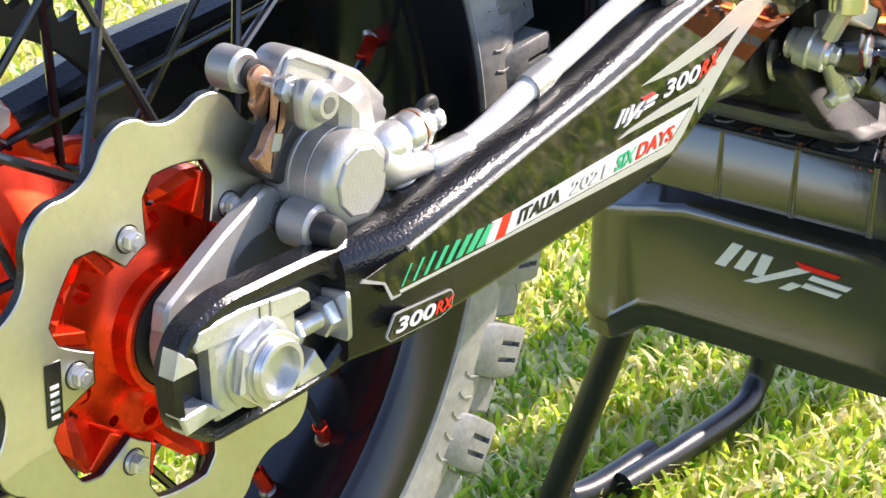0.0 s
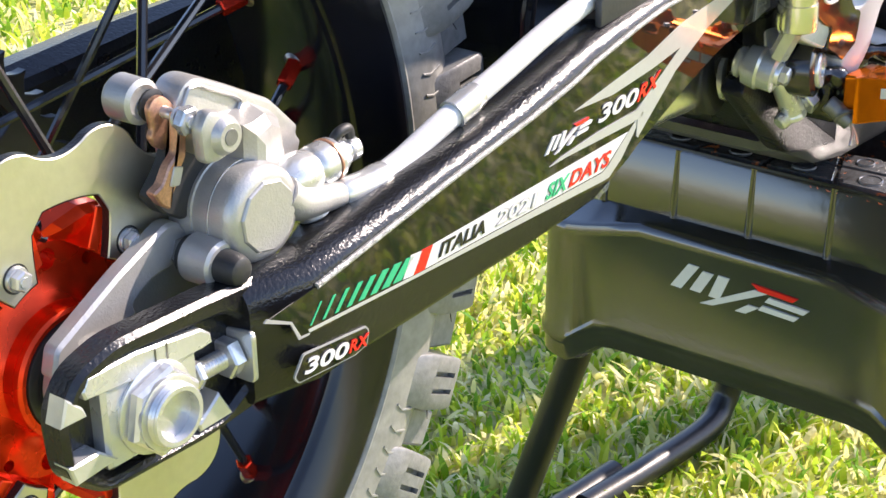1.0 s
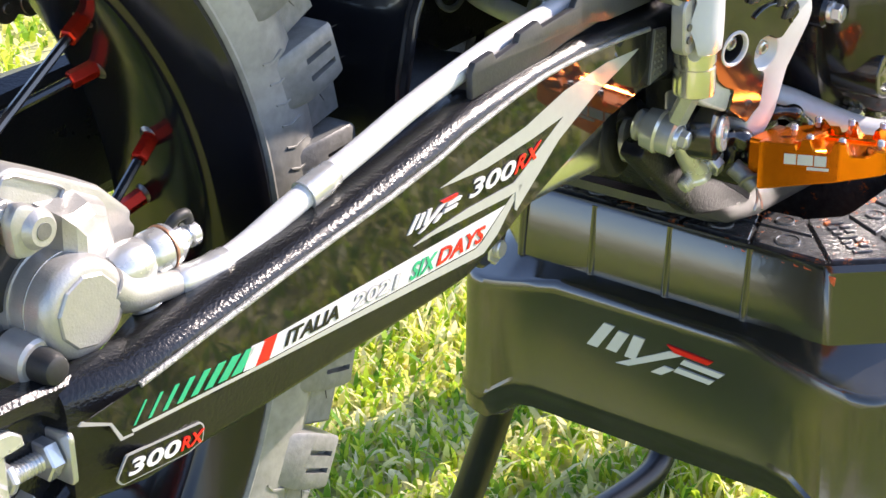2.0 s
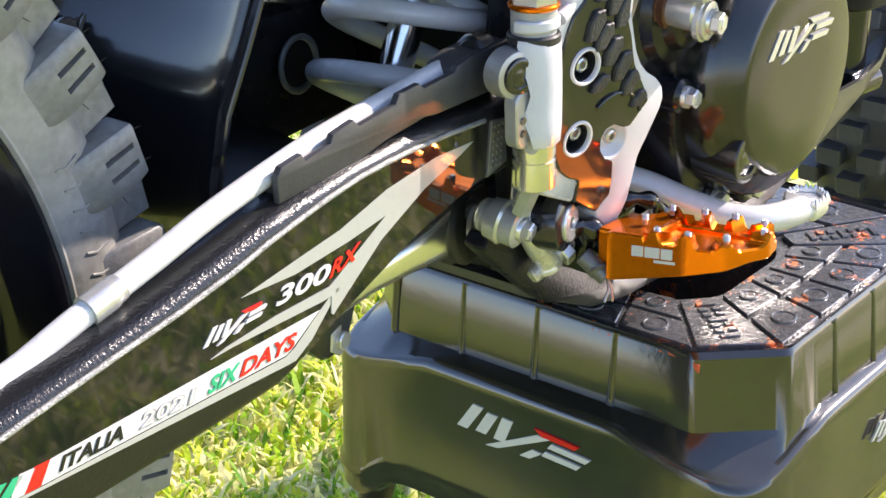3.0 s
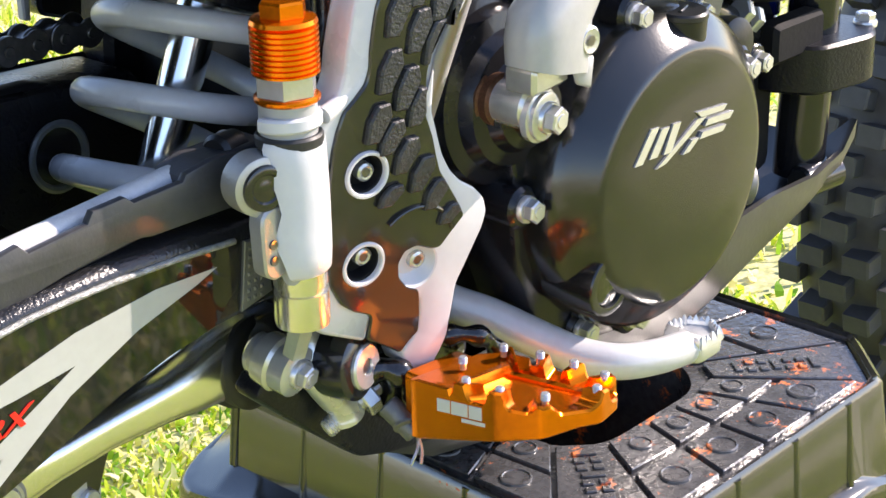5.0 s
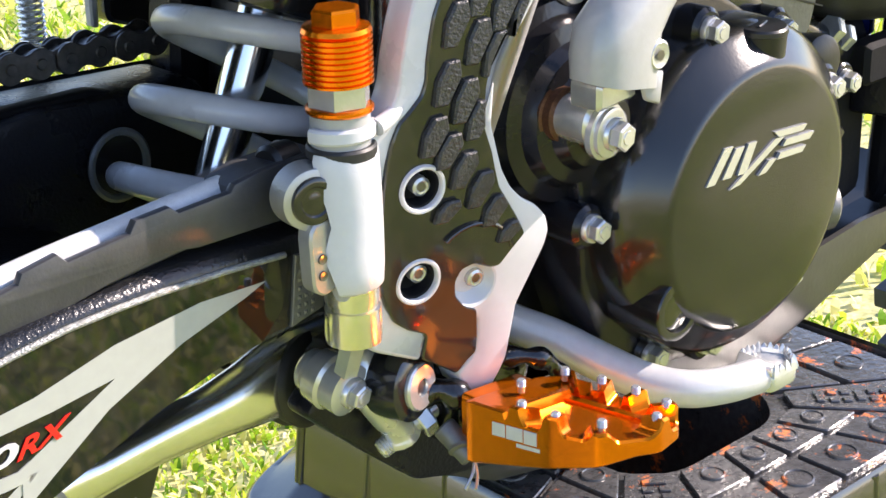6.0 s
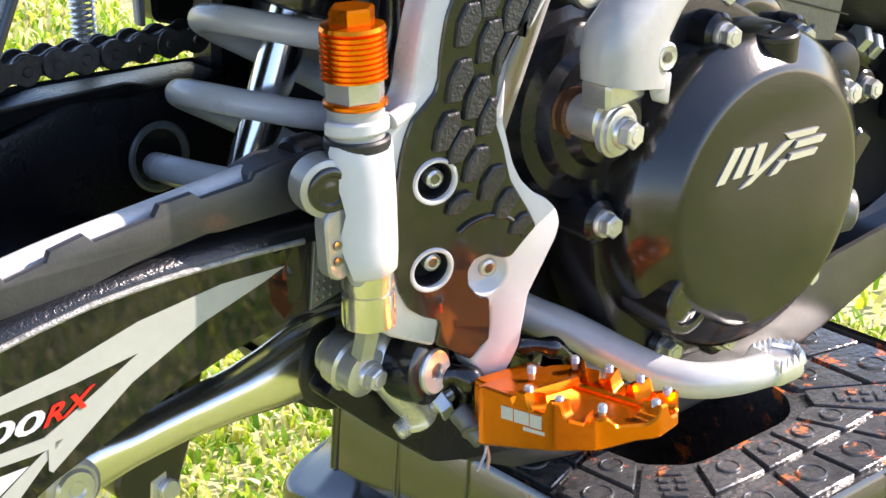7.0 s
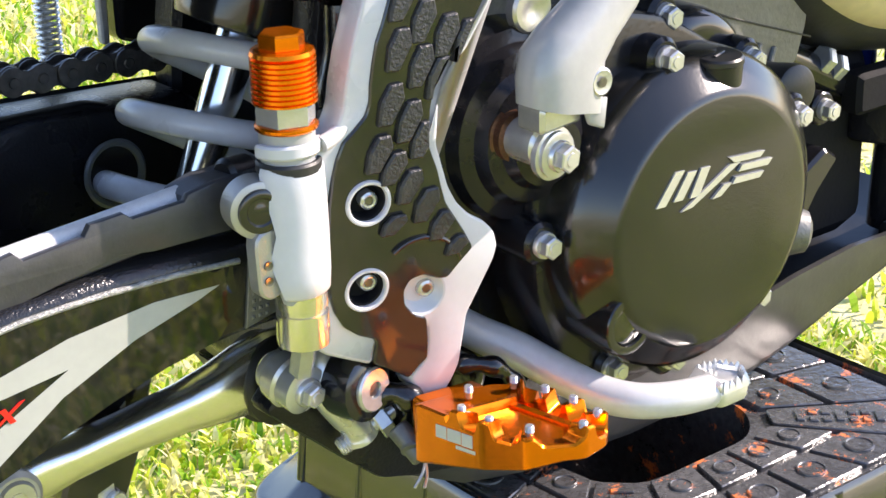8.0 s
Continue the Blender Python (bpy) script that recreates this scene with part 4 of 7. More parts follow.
    words("lettering", "RX", 0.167, 0.5122, 0.1792, 0.5108, 0.0052, 0.0024, "decal_red", 0.0012)


decals()


def axle():
    bm = bm_new()
    block(bm, (0.0475, -0.1305, 0.508), (0.0965, -0.12, 0.544), 0.0018)
    blk = part("axle_block", bm, "alu_bright", BIKE, "machined aluminium axle block")
    for x in (0.0735, 0.0795):
        bm = bm_new()
        block(bm, (x, -0.1322, 0.5435), (x + 0.0008, -0.1312, 0.5505), 0.0002)
        part("index_mark", bm, "dark_steel", blk)
    bm = bm_new()
    lathe(bm, (AX, -0.1305, AZ), (0, -1, 0), [(0, 0.019), (0.0015, 0.019), (0.002, 0.0182)], 40)
    hexa(bm, (AX, -0.1322, AZ), (AX, -0.1388, AZ), 0.0186, 0.0016, 0.3)
    lathe(bm, (AX, -0.1388, AZ), (0, -1, 0), [(-0.001, 0.0155), (0.0008, 0.0152), (0.0012, 0.014)], 36)
    part("axle_nut", bm, "zinc", blk, "large zinc axle nut")
    bm = bm_new()
    skin(bm, [ring(bm, [(AX + r * math.cos(2 * math.pi * k / 36), y, AZ + r * math.sin(2 * math.pi * k / 36)) for k in range(36)]) for y, r in ((-0.13, 0.0131), (-0.139, 0.0131), (-0.1398, 0.0125), (-0.1406, 0.0131), (-0.1414, 0.0125), (-0.1422, 0.0131), (-0.143, 0.0125), (-0.1438, 0.0129), (-0.1445, 0.0122), (-0.1445, 0.0103), (-0.12, 0.0098))], True, True)
    part("axle_stub", bm, "zinc", blk, "hollow zinc axle end")
    bm = bm_new()
    prof = [(0.0, 0.0038), (0.0078, 0.0038)]
    for k in range(9):
        prof += [(0.008 + 0.0018 * k, 0.0038), (0.0088 + 0.0018 * k, 0.0045)]
    lathe(bm, (0.09, -0.1255, 0.5265), (1, 0, -0.01), prof + [(0.0245, 0.0038), (0.028, 0.0038)], 16)
    ad = part("adjuster", bm, "zinc", BIKE, "zinc chain adjuster bolt with lock nut")
    bm = bm_new()
    hexa(bm, (0.0965, -0.1255, 0.5265), (0.1, -0.1255, 0.5265), 0.0068)
    part("bolt_head", bm, "zinc", ad)
    bm = bm_new()
    hexa(bm, (0.1135, -0.1255, 0.5262), (0.12, -0.1255, 0.5262), 0.009)
    part("lock_nut", bm, "zinc", ad)
    bm = bm_new()
    prism(bm, rounded([(-0.137, 0.515), (-0.117, 0.515), (-0.117, 0.536), (-0.137, 0.539)], 0.004), 0.1205, 0.1232, 0.0006, "x")
    part("adjuster_plate", bm, "alu_bright", BIKE, "bright end plate of the slot")


axle()


def caliper():
    cx, cz = 0.1466, 0.577
    bm = bm_new()
    body = rounded([(0.128, 0.575), (0.1262, 0.602), (0.1262, 0.6255), (0.131, 0.6318), (0.1365, 0.6335), (0.1418, 0.632), (0.1566, 0.6243), (0.1798, 0.6114), (0.1852, 0.6059), (0.1956, 0.595), (0.1942, 0.5914), (0.1972, 0.5878), (0.193, 0.578), (0.18, 0.565), (0.16, 0.556), (0.142, 0.556)], 0.0025, 3)
    prism(bm, body, -0.0985, -0.083, 0.0022, steps=2)
    cal = part("caliper", bm, "alu", BIKE, "satin silver cast brake caliper")
    # raised rim of the upper panel
    rim = [(0.1278, 0.6235), (0.1325, 0.6308), (0.1385, 0.6305), (0.1576, 0.6205), (0.1625, 0.6165), (0.158, 0.6105), (0.14, 0.614), (0.1282, 0.616)]
    c = (0.143, 0.621)
    bm = bm_new()
    frame_prism(bm, resample(rim, c, 72), resample(inset2(rim, 0.0015), c, 72), -0.1003, -0.097, 0.0007)
    part("panel", bm, "alu", cal)
    # hump over the bore: a sloping block with cut corners, then a lower step behind it
    hump = [(0.1485, 0.6125), (0.1559, 0.6112), (0.1655, 0.6115), (0.176, 0.6055), (0.1795, 0.5896), (0.177, 0.578), (0.170, 0.571), (0.155, 0.571), (0.1465, 0.585)]
    mid = (0.163, 0.592)
    bm = bm_new()
    skin(bm, [ring(bm, [(mid[0] + (x - mid[0]) * g, y + lean * (x - mid[0]), mid[1] + (z - mid[1]) * g) for x, z in hump]) for g, y, lean in ((1.16, -0.0975, 0.0), (1.06, -0.1045, 0.1), (1.0, -0.1085, 0.25), (0.8, -0.1125, 0.3), (0.55, -0.1135, 0.3))])
    part("shoulder", bm, "alu", cal, smooth=18)
    bm = bm_new()
    lathe(bm, (cx, -0.1245, cz), (0, 1, 0), [(0, 0.0162), (0.0012, 0.0192), (0.0035, 0.0208), (0.006, 0.0213), (0.0215, 0.0213), (0.0218, 0.0222), (0.034, 0.0224), (0.0355, 0.021)], 56)
    bore = part("piston_bore", bm, "alu", cal)
    bm = bm_new()
    lathe(bm, (cx, -0.1258, cz), (0, 1, 0), [(0, 0.0148), (0.0006, 0.0155), (0.0016, 0.0158), (0.0022, 0.0158)], 10, 0.2)
    part("bore_plug", bm, "alu", cal, smooth=15)
    # parting line of the casting round the bore
    bm = bm_new()
    lathe(bm, (cx, -0.1115, cz), (0, 1, 0), [(-0.0004, 0.0212), (-0.0003, 0.0216), (0.0003, 0.0216), (0.0004, 0.0212)], 56, caps=False)
    part("parting_line", bm, "alu_bright", cal)
    bm = bm_new()
    lug = rounded([(0.1205, 0.6062), (0.1195, 0.621), (0.1245, 0.6275), (0.1315, 0.625), (0.1385, 0.617), (0.1425, 0.6125), (0.1402, 0.6088), (0.1343, 0.606), (0.127, 0.6045)], 0.0028, 3)
    prism(bm, lug, -0.1185, -0.1118, 0.0022, steps=2)
    prism(bm, rounded([(0.1268, 0.605), (0.1268, 0.621), (0.134, 0.622), (0.1415, 0.6135), (0.1402, 0.608)], 0.002, 2), -0.1125, -0.0975, 0.001)
    lathe(bm, (0.1322, -0.1218, 0.6148), (0, 1, 0), [(0, 0.0058), (0.001, 0.0068), (0.004, 0.0084)], 32)
    part("lug", bm, "alu", cal)
    bm = bm_new()
    lathe(bm, (0.1322, -0.1221, 0.6148), (0, 1, 0), [(0.0, 0.0008), (0.0, 0.0034), (0.0004, 0.0036)], 20)
    part("socket_plug", bm, "engine_grey", cal)
    # slide pins
    bm = bm_new()
    lathe(bm, (0.117, -0.0905, 0.6272), (0, 1, 0), [(0.001, 0.0052), (0, 0.0072), (0.0012, 0.0093), (0.0135, 0.0095), (0.0152, 0.0082)], 32)
    part("slider", bm, "alu", cal, "round silver slider housing")
    bm = bm_new()
    rod(bm, (0.1214, -0.1125, 0.6222), (0.1212, -0.08, 0.6248), 0.0026, 16)
    hexa(bm, (0.1214, -0.1115, 0.6222), (0.1213, -0.1065, 0.6226), 0.006)
    lathe(bm, (0.1213, -0.1065, 0.6226), (0, 1, -0.02), [(0, 0.0048), (0.0018, 0.0046)], 20)
    part("slide_pin", bm, "zinc", cal)
    bm = bm_new()
    lathe(bm, (0.1212, -0.0905, 0.6246), (0, 1, 0), [(-0.001, 0.0045), (0.0, 0.0068), (0.002, 0.0068)], 24)
    part("boot", bm, "soft_black", cal)
    bm = bm_new()
    prism(bm, rounded([(0.1135, 0.627), (0.1165, 0.63), (0.121, 0.6305), (0.1262, 0.6258), (0.128, 0.6212), (0.1268, 0.6155), (0.1289, 0.6077), (0.1251, 0.6048), (0.1158, 0.6097), (0.1128, 0.6147), (0.1151, 0.618), (0.114, 0.622)], 0.002, 3), -0.0968, -0.0935, 0.0009, steps=2)
    part("pad_spring", bm, "copper", cal, "copper-toned pad spring")
    bm = bm_new()
    ribbon = [(0.1189, 0.6256), (0.1231, 0.6233), (0.1228, 0.6139), (0.1217, 0.6066), (0.1186, 0.603), (0.116, 0.5968), (0.1121, 0.5919), (0.1117, 0.5874), (0.1071, 0.5905), (0.1028, 0.597), (0.1078, 0.5989), (0.1126, 0.606), (0.117, 0.6091), (0.1179, 0.6144)]
    prism(bm, rounded(ribbon, 0.0016, 3), -0.107, -0.1015, 0.0008)
    part("brake_pad", bm, "copper", cal, "copper-toned steel pad backing")
    bm = bm_new()
    prism(bm, rounded([(0.1192, 0.6035), (0.1164, 0.5965), (0.1112, 0.5975), (0.1142, 0.6052)], 0.0008, 2), -0.1077, -0.1065, 0.0003)
    part("pad_plate", bm, "alu", cal)
    # Black filler put in for the shade of the gap behind the pad.
    bm = bm_new()
    prism(bm, rounded([(0.1125, 0.584), (0.1065, 0.592), (0.116, 0.602), (0.12, 0.609), (0.13, 0.61), (0.142, 0.6), (0.136, 0.578), (0.122, 0.578)], 0.002, 3), -0.1012, -0.0925, 0.001)
    part("pad_gap_shade", bm, "soft_black", cal)
    bm = bm_new()
    lathe(bm, (0.1235, -0.1212, 0.5628), (0, 1, 0), [(0, 0.0088), (0.0012, 0.0102), (0.0155, 0.0105), (0.0165, 0.0095)], 36)
    prism(bm, rounded([(0.127, 0.571), (0.136, 0.577), (0.146, 0.56), (0.13, 0.554)], 0.003, 2), -0.119, -0.106, 0.002)
    part("slider", bm, "alu", cal, "round silver slider housing")
    bm = bm_new()
    lathe(bm, (0.1235, -0.1318, 0.5628), (0, 1, 0), [(0, 0.0042), (0.0008, 0.0056), (0.004, 0.0068), (0.0108, 0.0072)], 28)
    part("rubber_cap", bm, "soft_black", cal, "black rubber slide boot")
    bm = bm_new()
    lathe(bm, (0.1235, -0.1052, 0.5628), (0, 1, 0), [(-0.0015, 0.0085), (0.0, 0.0094), (0.002, 0.0085), (0.0035, 0.0085)], 28)
    part("boot", bm, "soft_black", cal)
    bm = bm_new()
    hexa(bm, (0.1235, -0.1022, 0.5628), (0.1235, -0.0978, 0.5628), 0.0078)
    part("pin_nut", bm, "dark_steel", cal)
    # mount bracket: boss on the axle, a broad arm up to the slide pin, and a recessed web
    bm = bm_new()
    outline = rounded([(0.0435, 0.5425), (0.047, 0.5535), (0.085, 0.5685), (0.1155, 0.5778), (0.122, 0.5765), (0.1285, 0.57), (0.1275, 0.562), (0.1165, 0.5585), (0.1035, 0.5585), (0.0915, 0.5535), (0.0945, 0.5445), (0.085, 0.538), (0.07, 0.53)], 0.0025, 3)
    skin(bm, [ring(bm, [(x, np.interp(x, (0.045, 0.09, 0.118, 0.14), (-0.1085, -0.1025, -0.0985, -0.0975)) + d, z) for x, z in loop]) for loop, d in ((inset2(outline, 0.0015), 0.0), (outline, 0.0016), (outline, 0.0075), (inset2(outline, 0.001), 0.0085))])
    lathe(bm, (AX, -0.1185, AZ), (0, 1, 0), [(0, 0.0185), (0.001, 0.0195), (0.029, 0.0198), (0.03, 0.0188)], 44)
    br = part("caliper_bracket", bm, "alu", BIKE, "cast aluminium caliper bracket")
    bm = bm_new()
    prism(bm, rounded([(0.088, 0.545), (0.0952, 0.552), (0.1045, 0.5585), (0.118, 0.566), (0.1275, 0.566), (0.139, 0.554), (0.135, 0.53), (0.1, 0.527), (0.085, 0.535)], 0.003, 3), -0.0935, -0.09, 0.0012)
    part("web", bm, "alu", br)
    bm = bm_new()
    skin(bm, [ring(bm, [(x, y, z) for x, y, z in loop]) for loop in ([(0.126, -0.0982, 0.5655), (0.129, -0.0965, 0.5655), (0.13, -0.092, 0.566), (0.126, -0.092, 0.566)], [(0.137, -0.0978, 0.55), (0.1395, -0.096, 0.55), (0.14, -0.092, 0.55), (0.136, -0.092, 0.55)])])
    part("rib", bm, "alu", br)
    # banjo and hose
    bm = bm_new()
    o, d = Vector((0.176, -0.11, 0.579)), Vector((1, 0, 0.04)).normalized()
    lathe(bm, o, d, [(-0.006, 0.008), (-0.002, 0.0105), (0.006, 0.0108), (0.0115, 0.0095), (0.0122, 0.008), (0.0135, 0.009), (0.015, 0.0098), (0.022, 0.0098), (0.0228, 0.0085)], 32)
    part("banjo_bolt", bm, "alu_bright", cal)
    bm = bm_new()
    lathe(bm, o, d, [(0.0228, 0.0086), (0.0229, 0.0101), (0.024, 0.0101), (0.0241, 0.0086)], 32)
    part("crush_washer", bm, "copper", cal, "copper crush washer")
    bm = bm_new()
    lathe(bm, o, d, [(0.0241, 0.0098), (0.0262, 0.0098), (0.0263, 0.0086)], 32)
    hexa(bm, o + d * 0.0262, o + d * 0.0315, 0.0086, 0.0008)
    lathe(bm, o + d * 0.0315, d, [(0, 0.0052), (0.0035, 0.0052), (0.004, 0.0042), (0.0055, 0.0042), (0.006, 0.0056), (0.0095, 0.0056), (0.0108, 0.0045)], 20)
    part("bleed_screw", bm, "zinc", cal)
    bm = bm_new()
    sweep(bm, spline([o + d * 0.028 + Vector((0, 0, 0.0075)), o + d * 0.031 + Vector((0, -0.001, 0.0105)), o + d * 0.0365 + Vector((0, -0.001, 0.0105)), o + d * 0.039 + Vector((0, 0, 0.006))], 5), 0.0024, 12)
    part("bleed_cap", bm, "soft_black", cal, "black rubber bleed cap strap")
    bm = bm_new()
    sweep(bm, spline([(0.162, -0.118, 0.5795), (0.169, -0.1185, 0.5735), (0.178, -0.1185, 0.5705), (0.188, -0.1185, 0.569), (0.199, -0.1188, 0.567)], 6), lambda t: 0.0085 - 0.003 * t, 20)
    part("hose_fitting", bm, "alu", cal)
    bm = bm_new()
    lathe(bm, (0.183, -0.1145, 0.5655), (0.2, -0.3, -1), [(-0.004, 0.006), (0.0, 0.0075), (0.004, 0.0075), (0.005, 0.006)], 24)
    part("fluid_boss", bm, "alu", cal)
    path = spline([(0.197, -0.1188, 0.567), (0.218, -0.12, 0.5667), (0.237, -0.12, 0.5695), (0.267, -0.12, 0.578), (0.314, -0.119, 0.5885), (0.35, -0.118, 0.597), (0.392, -0.117, 0.6045), (0.43, -0.116, 0.6098), (0.48, -0.115, 0.6138), (0.53, -0.113, 0.6175), (0.56, -0.105, 0.62)], 8)
    bm = bm_new()
    sweep(bm, path[8:], 0.0058, 18)
    hose = part("brake_hose", bm, "hose", BIKE, "clear-sleeved white braided brake hose")
    bm = bm_new()
    sweep(bm, path[:12], lambda t: 0.0058 if t < 0.08 else 0.0068 if t < 0.72 else 0.0071 if t < 0.86 else 0.0066, 20)
    part("ferrule", bm, "alu_bright", hose, "silver crimped ferrule")
    bm = bm_new()
    sweep(bm, spline([(0.274, -0.12, 0.5797), (0.285, -0.12, 0.5822), (0.293, -0.1195, 0.584)], 4), lambda t: 0.0072 if t < 0.75 else 0.0066, 20)
    part("ferrule", bm, "alu_bright", hose)


caliper()


def hose_guide():
    """Black plastic channel with a stepped edge that holds the hose on top of the arm."""
    edge = [(0.385, 0.593), (0.3845, 0.606), (0.3875, 0.6105), (0.4015, 0.6125), (0.404, 0.6085), (0.4215, 0.6115), (0.4235, 0.6155), (0.4385, 0.6182), (0.4425, 0.6142), (0.4695, 0.617), (0.4725, 0.6215), (0.488, 0.6225), (0.492, 0.6192), (0.5165, 0.6205), (0.5185, 0.6232), (0.532, 0.6255), (0.566, 0.6265), (0.566, 0.602), (0.5, 0.6025), (0.484, 0.605), (0.468, 0.602), (0.44, 0.5965)]
    bm = bm_new()
    prism(bm, edge, -0.1285, -0.1242, 0.001, steps=2)
    prism(bm, [(0.391, 0.594), (0.391, 0.599), (0.44, 0.602), (0.5, 0.607), (0.566, 0.61), (0.566, 0.603), (0.5, 0.6025), (0.44, 0.5965)], -0.126, -0.105, 0.001)
    prism(bm, [(0.391, 0.596), (0.391, 0.602), (0.44, 0.608), (0.5, 0.612), (0.566, 0.616), (0.566, 0.604), (0.5, 0.6035), (0.44, 0.5975)], -0.1085, -0.1055, 0.001)
    rail = part("hose_guide", bm, "guide_plastic", BIKE, "black plastic hose guide on the arm")
    bm = bm_new()
    prism(bm, rounded([(0.518, 0.606), (0.518, 0.6215), (0.53, 0.625), (0.563, 0.626), (0.566, 0.606)], 0.002, 2), -0.1262, -0.1065, 0.002)
    part("clip", bm, "guide_plastic", rail)
    bm = bm_new()
    rod(bm, (0.541, -0.119, 0.6225), (0.556, -0.117, 0.6215), 0.0085, 20, bev=0.002)
    part("clip", bm, "black_plastic", rail)


hose_guide()


def guard_y(x, z):
    """The outer face of the frame guard: it leans outwards to the front and tucks in below."""
    return -0.1602 - 0.22 * (x - 0.6) - 0.1 * (z - 0.6) + 0.55 * (z - 0.6) ** 2


def draped(bm):
    """Moves a mesh built about y = 0 on to the guard's face."""
    for v in bm.verts:
        v.co.y += guard_y(v.co.x, v.co.z)
    return bm


def clip_convex(subject, clip):
    """The part of a polygon inside a convex polygon that runs anticlockwise."""
    out = list(subject)
    for a, b in zip(clip, clip[1:] + clip[:1]):
        side = [(b[0] - a[0]) * (p[1] - a[1]) - (b[1] - a[1]) * (p[0] - a[0]) for p in out]
        kept = []
        for k, p in enumerate(out):
            q, f, g = out[k - 1], side[k], side[k - 1]
            if (f >= 0) != (g >= 0):
                t = g / (g - f)
                kept.append((q[0] + (p[0] - q[0]) * t, q[1] + (p[1] - q[1]) * t))
            if f >= 0:
                kept.append(p)
        out = kept
        if len(out) < 3:
            return []
    return out


def tidy(poly, d):
    """Drops points of a closed polygon that lie closer than d."""
    out = []
    for p in poly:
        if not out or math.dist(p, out[-1]) > d:
            out.append(p)
    return out[:-1] if len(out) > 3 and math.dist(out[0], out[-1]) < d else out


def guards():
    """White frame guard with a dark inlay and raised hexagon grips."""
    white = [(0.590, 0.706), (0.5849, 0.6893), (0.5816, 0.6781), (0.5788, 0.6643), (0.5777, 0.6549), (0.5754, 0.6484), (0.5713, 0.643), (0.5673, 0.6401), (0.5627, 0.6375), (0.5547, 0.6316), (0.5558, 0.5752), (0.5612, 0.5699), (0.562, 0.556), (0.5641, 0.547), (0.5711, 0.539), (0.5824, 0.5335), (0.5925, 0.5288), (0.594, 0.5304), (0.595, 0.5398), (0.6009, 0.5421), (0.6153, 0.5385), (0.6199, 0.5431), (0.6211, 0.5326), (0.6204, 0.5238), (0.6139, 0.5159), (0.6178, 0.5078), (0.6235, 0.5001), (0.6305, 0.4984), (0.6351, 0.5013), (0.6327, 0.5053), (0.6351, 0.5093), (0.638, 0.5177), (0.6393, 0.5442), (0.6452, 0.5579), (0.6506, 0.5703), (0.6519, 0.5771), (0.6497, 0.5845), (0.6443, 0.5905), (0.6369, 0.5953), (0.6308, 0.6019), (0.6261, 0.6108), (0.6202, 0.6313), (0.6208, 0.6476), (0.6233, 0.6572), (0.6272, 0.6652), (0.6336, 0.6715), (0.6397, 0.6815), (0.652, 0.703)]
    bm = bm_new()
    prism(bm, rounded(white, 0.002, 2), 0.0, 0.0145, 0.0014, steps=2)
    g = part("frame_guard", draped(bm), "white", BIKE, "white plastic frame guard with dark inlay", 60)
    # sleeve of the guard round the master cylinder
    bm = bm_new()
    mx, my = 0.5555, -0.147
    rings = []
    for z, r, lo, hi in ((0.576, 0.0145, 226, 332), (0.5775, 0.016, 222, 332), (0.585, 0.0165, 214, 332), (0.593, 0.0166, 203, 332), (0.598, 0.0166, 208, 332), (0.606, 0.0166, 216, 332), (0.614, 0.0165, 210, 332), (0.623, 0.0162, 198, 332), (0.632, 0.0158, 190, 332), (0.6345, 0.0148, 190, 332)):
        arc = [radians(lo + (hi - lo) * k / 20) for k in range(21)]
        rings.append(ring(bm, [(mx + r * math.cos(a), my + r * math.sin(a), z) for a in arc] + [(mx + (r - 0.003) * math.cos(a), my + (r - 0.003) * math.sin(a), z) for a in reversed(arc)]))
    skin(bm, rings)
    part("guard_sleeve", bm, "white", g, smooth=60)
    bm = bm_new()
    rings = []
    for k in range(25):
        a = radians(182 + 150 * k / 24)
        c, s = math.cos(a), math.sin(a)
        rings.append(ring(bm, [(mx + r * c, my + r * s, z) for r, z in ((0.0125, 0.6385), (0.0145, 0.6385), (0.0153, 0.6395), (0.0153, 0.6435), (0.0145, 0.6445), (0.0125, 0.6445))]))
    skin(bm, rings)
    sweep(bm, spline([(0.5665, -0.1575, 0.6412), (0.573, -0.1565, 0.6428), (0.581, -0.155, 0.647)], 4), 0.0036, 12)
    part("clip_arm", bm, "white", g)
    dark = [(0.601, 0.706), (0.595, 0.6881), (0.5923, 0.6814), (0.5904, 0.6722), (0.589, 0.6629), (0.5887, 0.6557), (0.5869, 0.6499), (0.5818, 0.6446), (0.5767, 0.6401), (0.5737, 0.6325), (0.5718, 0.6241), (0.5702, 0.6117), (0.5699, 0.5963), (0.5711, 0.5693), (0.5737, 0.5604), (0.5789, 0.5513), (0.5861, 0.5455), (0.5933, 0.5423), (0.5946, 0.5397), (0.5937, 0.5294), (0.602, 0.524), (0.6122, 0.5167), (0.6164, 0.5222), (0.6206, 0.5256), (0.6201, 0.5347), (0.6184, 0.5473), (0.6119, 0.5506), (0.6072, 0.5566), (0.6063, 0.5638), (0.609, 0.5688), (0.6149, 0.5702), (0.6231, 0.5664), (0.6273, 0.566), (0.6327, 0.5723), (0.6389, 0.5788), (0.6339, 0.5881), (0.6244, 0.6035), (0.622, 0.6119), (0.62, 0.6201), (0.616, 0.6311), (0.6157, 0.6387), (0.6163, 0.6486), (0.6183, 0.6582), (0.6222, 0.6661), (0.6274, 0.6726), (0.6322, 0.676), (0.6354, 0.6823), (0.647, 0.703)]
    bm = bm_new()
    prism(bm, rounded(dark, 0.0015, 2), -0.0012, 0.008, 0.0006)
    inlay = part("inlay", draped(bm), "inlay", g, "glossy dark inlay panel")
    # raised lip round the lower boss
    bm = bm_new()
